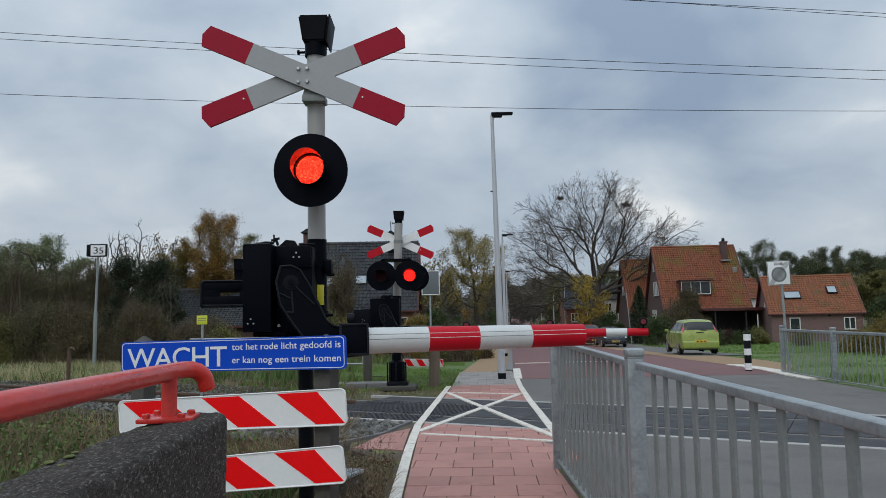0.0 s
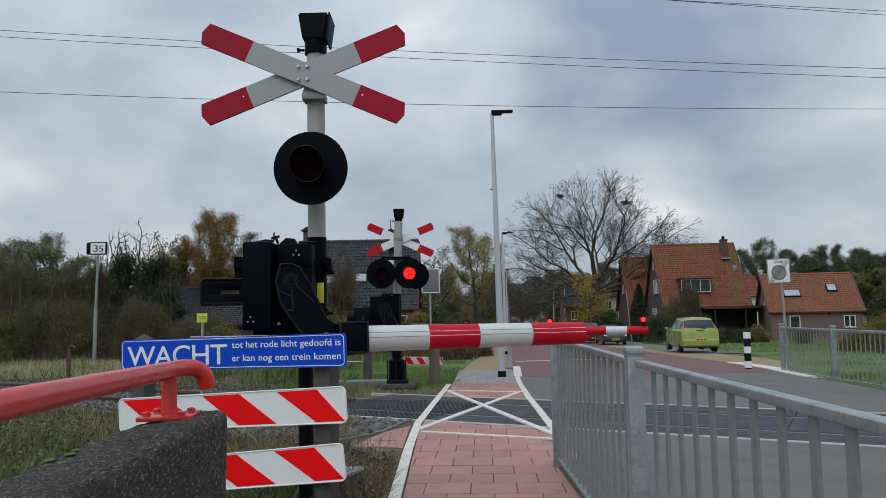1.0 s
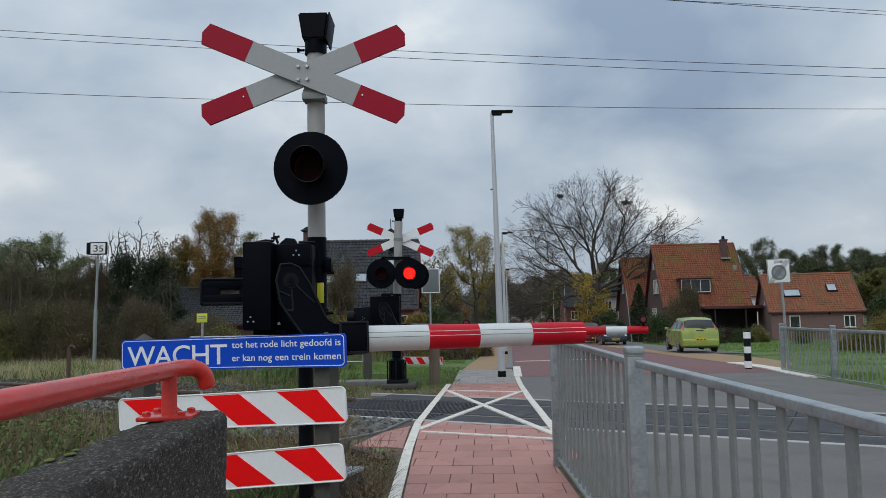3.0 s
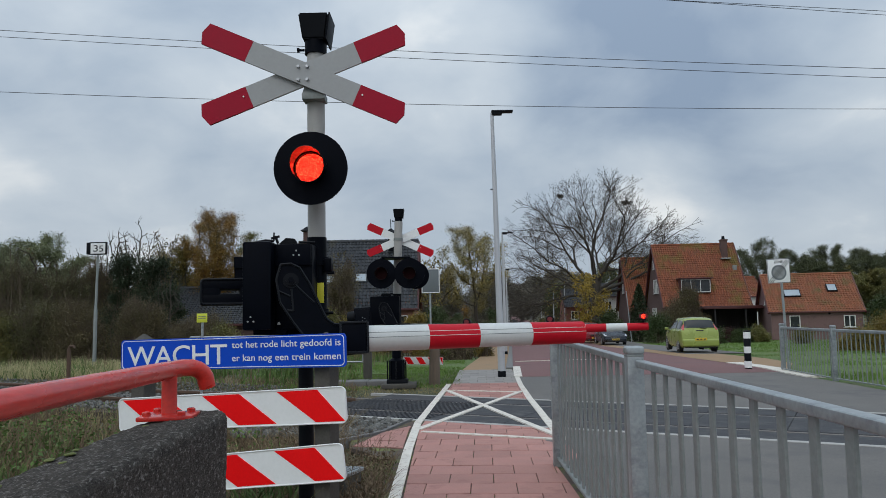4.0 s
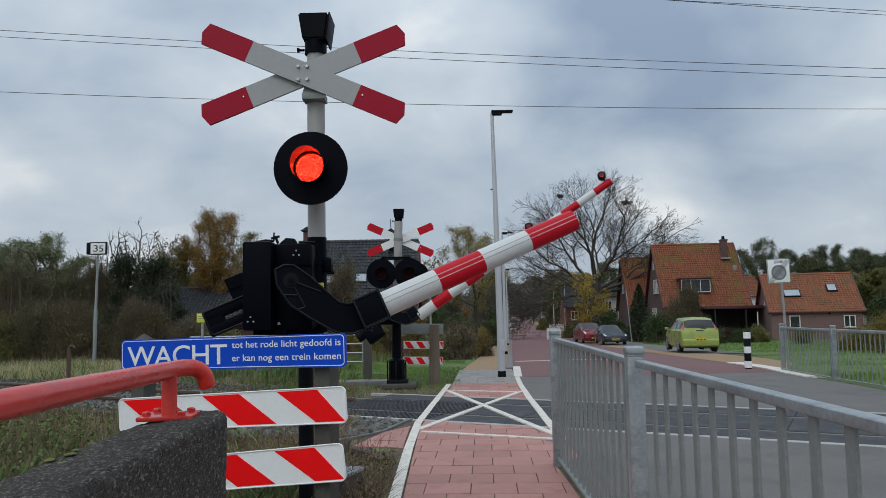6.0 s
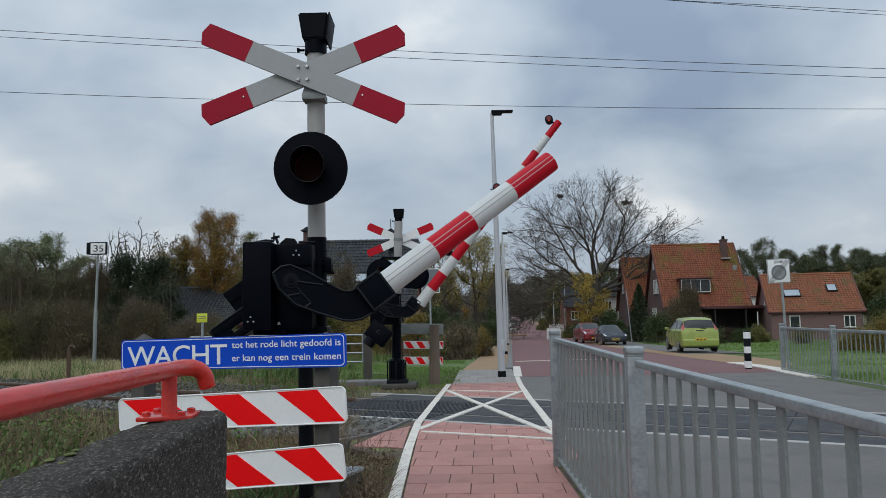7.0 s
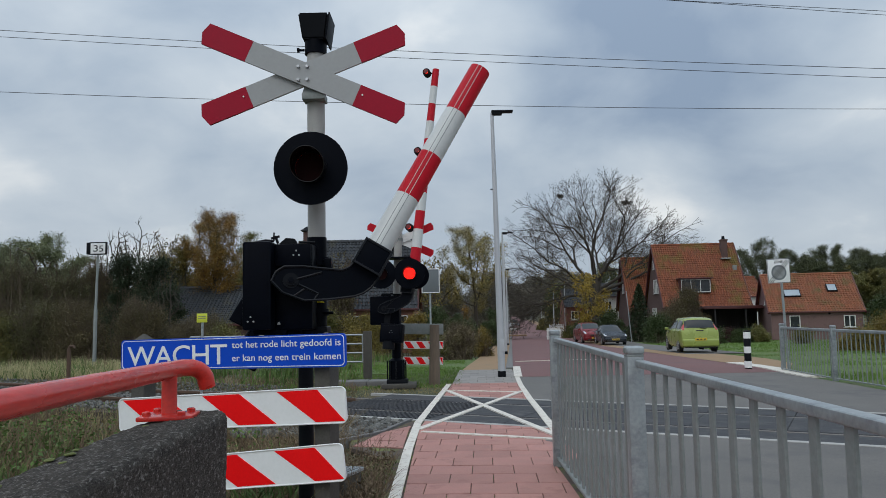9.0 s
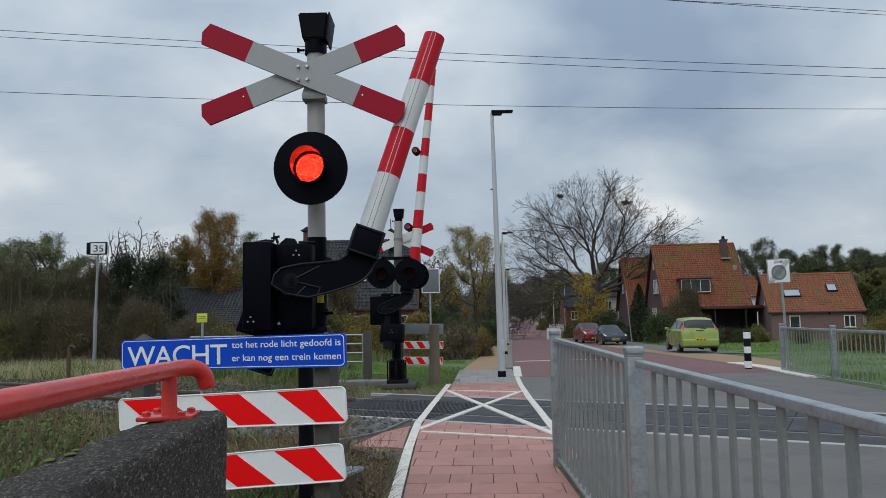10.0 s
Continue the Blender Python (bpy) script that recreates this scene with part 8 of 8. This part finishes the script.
# bushes and hedges: place, half widths, height, leaves, label, seed, number and size of leaves, stems
for args in (
    (-25.39, 40, -0.71, 2.81, 2.00, 5.32, BRAMBLE, "tangled olive-brown half-bare thicket", 143, 38000, 0.055, 583),
    (-21.85, 39, -0.69, 2.25, 1.80, 5.22, BRAMBLE, "tangled olive-brown half-bare thicket", 144, 38000, 0.053, 458),
    (-19.88, 40, -0.71, 2.07, 1.66, 4.98, BRAMBLE, "tangled olive-brown half-bare thicket", 145, 38000, 0.055, 402),
    (-18.85, 42, -0.77, 1.71, 1.37, 5.38, BROWNISH, "tangled brown half-bare thicket", 146, 38000, 0.058, 716),
    (-17.71, 33, -0.52, 1.83, 1.47, 2.77, BRAMBLE, "tangled olive-brown half-bare thicket", 147, 38000, 0.046, 234),
    (-15.51, 33, -0.52, 1.59, 1.27, 2.61, BROWNISH, "tangled brown half-bare thicket", 148, 38000, 0.046, 468),
    (-19.06, 32, -0.49, 1.54, 1.23, 2.40, OLIVE, "olive green shrub in rough grass", 149, 26600, 0.061, 40),
    (-15.80, 38, -0.56, 1.35, 1.08, 5.65, IVY, "dark green ivy covered shrub", 150, 26600, 0.073, 50),
    (-14.33, 37.5, -0.55, 1.22, 0.98, 5.23, IVY, "dark green ivy covered shrub", 151, 26600, 0.072, 42),
    (-12.94, 36, -0.50, 0.85, 0.68, 3.76, IVY, "dark green ivy covered shrub", 152, 20753, 0.069, 40),
    (-13.20, 33, -0.42, 1.34, 1.08, 2.83, BROWNISH, "tangled brown half-bare thicket", 153, 38000, 0.046, 468),
    (-10.4, 34, -0.45, 1.25, 0.9, 2.05, BROWNISH, "tangled brown half-bare thicket", 253, 26600, 0.046, 520),
    (-10.77, 32, -0.39, 1.07, 0.85, 1.75, BROWNISH, "tangled brown half-bare thicket", 154, 22868, 0.044, 468),
    (-8.72, 31, -0.36, 0.92, 0.73, 1.62, OLIVE, "olive green shrub in rough grass", 155, 13003, 0.059, 40),
    (-13.87, 52, -0.94, 1.73, 1.39, 5.25, BROWNISH, "tangled brown half-bare thicket", 156, 38000, 0.072, 709),
    (-16.50, 50, -0.89, 1.85, 1.48, 5.52, BROWNISH, "tangled brown half-bare thicket", 157, 38000, 0.069, 797),
    (-5.75, 42, -0.67, 1.18, 0.95, 4.97, BROWNISH, "tangled brown half-bare thicket", 158, 38000, 0.058, 468),
    (-5.88, 36, -0.50, 1.07, 0.85, 2.43, OLIVE, "olive green shrub in rough grass", 159, 16769, 0.069, 40),
    (-3.88, 36, -0.50, 1.20, 0.96, 2.13, OLIVE_GOLD, "olive and gold autumn shrub", 160, 16518, 0.069, 40),
    (-2.70, 38, -0.56, 0.84, 0.68, 2.02, BROWNISH, "tangled brown half-bare thicket", 161, 14859, 0.052, 468),
    (-1.43, 38, -0.56, 0.70, 0.56, 2.14, HEDGE_GOLD, "yellowing leafy autumn hedge", 162, 8728, 0.073, 40),
    (0.5, 32, -0.40, 0.85, 0.7, 1.4, TAN, "pale tan shrub with many dry stems", 163, 18050, 0.040, 520),
    (0.55, 38, -0.56, 0.62, 0.50, 2.18, SHRUB, "dark green rounded garden shrub", 164, 7816, 0.073, 40),
    (1.1, 36, -0.50, 0.59, 0.47, 1.84, SHRUB, "dark green rounded garden shrub", 165, 6978, 0.069, 40),
    (-0.50, 42, -0.67, 0.87, 0.70, 2.54, SHRUB, "dark green rounded garden shrub", 166, 10503, 0.081, 40),
    (1.76, 35, -0.46, 0.42, 0.5, 1.35, HEDGE_GOLD, "yellowing leafy autumn hedge", 167, 7980, 0.046, 60),
    (1.1, 43, -0.70, 0.38, 0.31, 2.54, AUTUMN, "small orange autumn shrub", 168, 4392, 0.083, 40),
    (-0.35, 29.8, -0.32, 0.44, 0.35, 1.05, OLIVE, "olive green shrub in rough grass", 169, 4647, 0.053, 40),
    (3.51, 60, -1.11, 0.80, 0.64, 3.26, SHRUB, "dark green rounded garden shrub", 170, 6066, 0.115, 40),
    (5.55, 80, -1.40, 0.83, 0.66, 3.44, SHRUB, "dark green rounded garden shrub", 171, 3737, 0.153, 40),
    (13.9, 85, -1.48, 0.8, 0.7, 1.5, OLIVE, "olive green garden shrub", 172, 3420, 0.162, 40),
    (13.3, 74, -1.31, 1.0, 0.88, 1.9, SHRUB, "dark green rounded garden shrub", 173, 3765, 0.142, 40),
    (15.35, 72, -1.29, 1.28, 1.02, 2.81, SHRUB, "dark green rounded garden shrub", 174, 5823, 0.138, 40),
    (15.63, 68, -1.23, 0.91, 0.73, 2.14, SHRUB, "dark green rounded garden shrub", 175, 3507, 0.130, 40),
    (18.0, 140, -1.90, 1.24, 1.00, 2.2, OLIVE, "olive green garden shrub", 176, 3420, 0.268, 40),
    (13.61, 70, -1.26, 1.04, 0.83, 2.04, SHRUB, "dark green rounded garden shrub", 177, 3613, 0.134, 40),
    (16.54, 60, -1.11, 1.24, 1.00, 2.13, SHRUB, "dark green rounded garden shrub", 178, 6169, 0.115, 40),
    (19.12, 64, -1.17, 1.23, 0.99, 3.54, BROWNISH, "tangled brown half-bare thicket", 179, 13385, 0.088, 468),
    (20.68, 65, -1.18, 1.4, 1.1, 4.7, BROWNISH, "tangled brown half-bare thicket", 180, 24272, 0.090, 635),
    (22.2, 66, -1.20, 0.7, 0.6, 2.4, BROWNISH, "tangled brown half-bare thicket", 181, 10227, 0.091, 468),
    (21.32, 58, -1.08, 0.60, 0.48, 1.2, PURPLE, "small purple leaved garden shrub", 182, 3420, 0.111, 40),
    (21.83, 57, -1.06, 0.55, 0.44, 1.05, SHRUB, "dark green rounded garden shrub", 183, 3420, 0.109, 40),
    (23.48, 57, -1.06, 0.76, 0.61, 1.2, OLIVE, "olive green shrub in rough grass", 184, 3853, 0.109, 40),
    (19.95, 56, -1.05, 0.58, 0.46, 1.1, SHRUB, "dark green rounded garden shrub", 185, 3420, 0.107, 40),
    (23.01, 58, -1.08, 0.52, 0.41, 1.0, SHRUB, "dark green rounded garden shrub", 186, 3420, 0.111, 40),
    (17.7, 30, -0.34, 1.1, 0.98, 1.7, HEDGE_GOLD, "yellowing leafy autumn hedge", 187, 19638, 0.053, 40),
    (18.47, 30, -0.34, 1.11, 0.89, 1.87, HEDGE_GOLD, "yellowing leafy autumn hedge", 188, 19355, 0.053, 40),
    (17.9, 33, -0.42, 0.9, 0.78, 0.95, OLIVE_GOLD, "olive and gold autumn shrub", 189, 8779, 0.063, 40),
    (34.34, 60, -1.11, 1.33, 1.07, 3.56, SHRUB, "dark green rounded garden shrub", 190, 11058, 0.115, 40),
    (23.31, 50, -0.89, 0.89, 0.71, 0.90, OLIVE, "olive green shrub in rough grass", 191, 3420, 0.096, 40),
):
    bush("bush", *args)

# leafless trees
for args in (
    (-16.46, 41, -0.69, 7.89, 1.34, None, "leafless tree with dark crooked twigs", 192, 0, 0.107),
    (-18.11, 42, -0.72, 7.67, 0.93, None, "leafless tree with dark crooked twigs", 193, 0, 0.109),
    (-0.65, 46, -0.83, 6.38, 1.09, OLIVE_GOLD, "leafless tree with dark crooked twigs", 194, 1500, 0.120),
    (-5.95, 43.5, -0.76, 6.45, 1.03, BROWNISH, "leafless tree with dark crooked twigs", 195, 900, 0.113),
    (-12.59, 35, -0.53, 4.52, 0.57, None, "leafless tree with dark crooked twigs", 196, 0, 0.091),
    (-22.62, 42, -0.72, 6.34, 1.31, BROWNISH, "leafless tree with dark crooked twigs", 197, 1500, 0.109),
    (-15.98, 43, -0.75, 7.71, 1.08, BROWNISH, "leafless tree with dark crooked twigs", 198, 1200, 0.112),
):
    tree("tree", *args, trunk=0.15, limbs=520, twigs=3)


def conifer():
    z = fall(66)
    t = thing("conifer", 16.84, 66, z, 0, "dark green pointed conifer before the house", "tree", "trees")
    wood = Soup()
    high = 3.77 - z
    wood.limb([Vector((0, 0, -0.1)), Vector((0, 0, high))], [0.14, 0.02], 7)
    wood.put("trunk", BARK, t)
    r = np.random.default_rng(9)
    u, a = r.random(6000), r.uniform(0, 6.28, 6000)
    q = 1.5 * (1 - u) ** 0.8 * (0.75 + 0.35 * np.sin(a * 5 + u * 9)) * r.uniform(0.5, 1.0, 6000) + 0.05
    ob = new("crown", leaf_mesh("crown", np.stack((np.cos(a) * q, np.sin(a) * q, u * high), axis=1), 0.15, IVY, 9))
    ob.parent = t


conifer()



def scatter(n, seed, x0, x1, y0, y1, ok=None, patch=0.0, pscale=0.6):
    rng = random.Random(seed)
    out = []
    for k in range(n):
        x, y = rng.uniform(x0, x1), rng.uniform(y0, y1)
        if ok and not ok(x, y):
            continue
        v = noise.noise(Vector((x * pscale, y * pscale, seed)))
        if v < patch - 0.5:
            continue
        out.append((x, y, 0.7 + 0.6 * max(0.0, v + 0.3)))
    return out


def off_track(x, y, m=2.4):
    return abs(y - track_y(x)) * math.cos(math.atan(0.54)) > m


def grasses():
    field = lambda x, y: off_track(x, y) and y > track_y(x)
    grass("field_grass", scatter(60000, 1, -26, -4.6, 14.5, 36, lambda x, y: field(x, y) and x < -0.37 * y), 0.38, MEADOW, "tall pale dry grass in the field", 1, 0.007, 0.4)
    grass("field_grass", scatter(22000, 2, -26, -2.2, 15, 34, field, 0.35), 0.36, WEED, "green weeds between the dry grass", 2, 0.014, 0.4)
    grass("field_grass", scatter(2600, 14, -26, -2.2, 15, 34, field, 0.3), 0.75, BROWN_STALK, "brown seed stalks in the field", 14, 0.006, 0.15)
    grass("verge_grass", scatter(36000, 3, -5, 0.75, 16.6, 30, lambda x, y: off_track(x, y, 2.2) and x < 0.35 + (y - 17) * 0.045), 0.085, GRASS, "short green grass of the verge", 3, 0.007, 0.35)
    grass("verge_grass", scatter(60000, 4, 8.4, 26, 15, 40, lambda x, y: x > road_right(y) + (0.25 if y < 18.9 else 0.42) + min(1.8, max(0.0, y - 18.9) * 0.4) and not (y > 32 and x < road_right(y) + 3.6)), 0.10, GRASS, "short green grass by the houses", 4, 0.008, 0.5)
    grass("verge_grass", scatter(24000, 5, 13, 34, 34, 62, lambda x, y: x > road_right(y) + 3.8), 0.14, GRASS, "short green grass by the houses", 5, 0.018, 0.35)
    grass("verge_grass", scatter(9000, 6, 8.45, 16, 9, 17.5, lambda x, y: off_track(x, y, 2.6)), 0.2, GRASS, "short green grass by the railing", 6, 0.008, 0.35)
    grass("track_weeds", scatter(34000, 17, -14, -1.9, 8, 22, lambda x, y: not off_track(x, y, 3.8) and off_track(x, y, 1.5)), 0.16, BROWN_STALK, "thin brown weeds at the edge of the ballast", 17, 0.005, 0.6)
    grass("track_weeds", scatter(3000, 7, -10, -2.3, 9, 20, lambda x, y: not off_track(x, y, 3.2) and off_track(x, y, 1.7)), 0.2, DRY, "thin dry weeds at the edge of the ballast", 7, 0.005, 0.5)
    # rank weeds between the parapet and the track
    near = lambda x, y: x < -1.15 and y < track_y(x) - 2.7 and y < 0.9 * (-x) * 3.4 + 3.0
    grass("bank_weeds", scatter(26000, 8, -9.5, -1.2, 3.2, 15.5, near), 0.52, BROWN_STALK, "brown dry stalks on the bank", 8, 0.005, 0.25)
    grass("bank_weeds", scatter(20000, 9, -9.5, -1.2, 3.0, 13.5, lambda x, y: near(x, y) and y < track_y(x) - 4.6, 0.3), 0.5, WEED, "green weeds on the bank", 9, 0.011, 0.45)
    grass("bank_weeds", scatter(9000, 15, -9.5, -1.2, 5.0, 14.5, near, 0.3), 0.45, DRY, "pale dry grass on the bank", 15, 0.006, 0.4)
    beside = lambda x, y: x < line_x(y) - 0.1 and y < 8.35 + (x + 1.0) * 0.3
    grass("bank_weeds", scatter(4800, 10, -1.7, -0.55, 5.6, 8.9, beside), 0.17, BROWN_STALK, "dry brown grass beside the path", 10, 0.004, 0.7)
    grass("bank_weeds", scatter(500, 12, -1.5, -0.55, 5.8, 8.8, beside), 0.24, DRY, "thin pale stalks beside the path", 12, 0.003, 0.3)
    grass("bank_weeds", scatter(900, 16, -1.2, -0.5, 6.0, 9.0, beside), 0.10, WEED, "low green weeds beside the path", 16, 0.007, 0.5)
    grass("foot_weeds", scatter(1600, 13, -2.2, 0.1, 15.4, 17.6, lambda x, y: off_track(x, y, 1.75)), 0.06, DRY, "dry grass round the far signal post", 13, 0.006, 0.5)
    behind = lambda x, y: y > 8.3 + 0.55 * (-1.2 - x) and y < near_edge(x) - 0.9
    grass("bank_weeds", scatter(7000, 31, -3.6, -1.5, 7.8, 11.5, behind, 0.2), 0.26, DRY, "matted pale dry grass beside the track", 31, 0.005, 0.7)
    grass("bank_weeds", scatter(9500, 32, -3.8, -1.45, 7.6, 11.5, behind), 0.30, BROWN_STALK, "matted brown stalks beside the track", 32, 0.004, 0.7)
    bank = lambda x, y: y > 6.9 + 0.3 * (-1.2 - x) and y < near_edge(x) - 0.75 and x < -1.35
    grass("bank_weeds", scatter(11000, 33, -3.8, -1.3, 6.8, 11.4, bank), 0.34, BROWN_STALK, "broken brown stalks on the bank", 33, 0.005, 0.6)
    grass("bank_weeds", scatter(3600, 34, -3.8, -1.3, 6.8, 11.4, bank, 0.2), 0.30, DRY, "broken pale stalks on the bank", 34, 0.005, 0.7)
    # leafy weeds with stems
    rng = random.Random(21)
    cs, st = [], Soup()
    for k in range(620):
        y = rng.uniform(5.2, 12.0)
        x = rng.uniform(-8.0, -1.7)
        if not near(x, y) or y > track_y(x) - 4.4 or noise.noise(Vector((x * 0.5, y * 0.5, 3))) < -0.05:
            continue
        b = Vector((x, y, ground_height(x, y) - 0.02))
        h = rng.uniform(0.35, 0.95)
        e = b + Vector((rng.gauss(0, 0.1), rng.gauss(0, 0.1), h))
        st.limb([b, b.lerp(e, 0.5) + Vector((rng.gauss(0, 0.02), 0, 0)), e], [0.006, 0.004, 0.002], 3)
        for j in range(34):
            cs.append(b.lerp(e, 0.15 + 0.85 * rng.random()) + Vector((rng.gauss(0, 0.06), rng.gauss(0, 0.06), rng.gauss(0, 0.03))))
    tagged(new("weed_leaves", leaf_mesh("weed_leaves", [tuple(c) for c in cs], 0.042, WEED, 21)), "leafy green weeds on the bank", "weeds", "", "stuff")
    tagged(new("weed_stems", st.mesh("weed_stems", BROWN_STALK)), "thin stems of weeds on the bank", "weeds", "", "stuff")
    # withered leaves in the weeds beside the path
    dead = []
    while len(dead) < 2600:
        x, y = rng.uniform(-1.7, -0.5), rng.uniform(5.8, 9.1)
        if beside(x, y) and noise.noise(Vector((x * 2.2, y * 2.2, 7))) > -0.15:
            dead.append((x, y, ground_height(x, y) + 0.02 + abs(rng.gauss(0, 0.09))))
    tagged(new("withered_leaves", leaf_mesh("withered_leaves", dead, 0.034, BROWN_STALK, 23)), "withered brown leaves in the weeds beside the path", "weeds", "", "stuff")
    # brittle twigs beside the path
    s = Soup()
    for k in range(85):
        x, y = rng.uniform(-1.35, -0.66), rng.uniform(6.1, 8.5)
        b = Vector((x, y, ground_height(x, y) - 0.02))
        d = Vector((rng.gauss(0, 0.25), rng.gauss(0, 0.25), 1)).normalized()
        tips = []
        grow(s, rng, b, d, rng.uniform(0.2, 0.52), 0.004, 0, ((5, 0.5, 35, 0.02, 5, 0.1), (3, 0.5, 40, 0.02, 3, 0.12), (0, 0, 0, 0, 2, 0.1)), tips)
    tagged(new("dry_twigs", s.mesh("dry_twigs", BROWN_STALK)), "brittle brown weed stems beside the path", "weeds", "", "stuff")


grasses()


# ---- paving pieces ----
lay_tiles(path_near, -1.0933, 1.15, -2.2509, 11.6, 0.41, 0.41, TILE_RED, [lambda p: p[0] - (line_x(p[1]) + 0.07), lambda p: 1.09 + 0.002 * p[1] - p[0] if p[1] < 8.1 else 1.42 - p[0], lambda p: near_edge(p[0]) - 0.10 - p[1]])
lay_tiles(path_near, -1.5, -0.4, 8.4, 11.8, 0.41, 0.41, TILE_RED, [lambda p: (line_x(p[1]) - 0.07) - p[0], lambda p: near_edge(p[0]) - 0.14 - p[1], lambda p: p[0] + 0.84 - (p[1] - 10.27) * 0.27, lambda p: p[0] + 0.84 - (p[1] - 10.27) * 0.68, lambda p: p[1] - 9.05 + (p[0] + 0.5) * 0.3])
lay_tiles(path_far, -0.2, 1.8, 13.9, 17.2, 0.40, 0.40, TILE_RED, [lambda p: p[0] - (line_x(min(p[1], 16.9)) + 0.07), lambda p: 1.50 + (p[1] - 13) * 0.03 - p[0], lambda p: p[1] - far_edge(p[0]) - 0.03, lambda p: 17.05 - p[1]], name="tile")
lay_tiles(path_far, 0.1, 2.0, 17.06, 20.8, 0.40, 0.40, TILE_GREY, [lambda p: p[0] - 0.15 - (p[1] - 17) * 0.06, lambda p: 1.62 + (p[1] - 17) * 0.05 - p[0]], name="tile")


# ---- what moves: the two booms rise, the lamps blink ----
def motions():
    px, py, pz = -0.128, -0.35, 1.798
    near = [(0, 0.15), (3.9, 0.15), (4.2, 1.0), (4.5, 3.6), (4.8, 7.1), (5.0, 9.4), (5.2, 12.0), (5.5, 16.2), (5.7, 18.8), (6.8, 33.6), (7.0, 35.8), (7.5, 41.4), (8.0, 47.7), (8.5, 53.6), (9.0, 59.4), (9.5, 64.9), (10.0, 70.8)]
    walk(NEAR_ARM, [(t, pose(px, py, pz, 0, 0, 13.2) @ pose(0, 0, 0, -5.1, 0, 0) @ pose(0, 0, 0, 0, -a, 0)) for t, a in near])
    px, py, pz = -0.218, -0.38, 1.674
    far = [(0, 0.3), (3.9, 0.3), (4.1, 2.4), (4.2, 3.6), (4.5, 7.6), (4.8, 12.3), (5.0, 15.8), (5.2, 19.6), (5.5, 25.0), (5.7, 28.4), (6.8, 48.4), (7.0, 51.8), (7.5, 60.1), (8.0, 69.0), (8.5, 77.3), (9.0, 84.2), (9.3, 85.0), (10.0, 85.0)]
    walk(FAR_ARM, [(t, pose(px, py, pz, 0, 0, -12) @ pose(0, 0, 0, -6, 0, 0) @ pose(0, 0, 0, 0, -a, 0)) for t, a in far])
    for leaf, shift, times in ADDED_LEAVES:
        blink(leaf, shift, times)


motions()
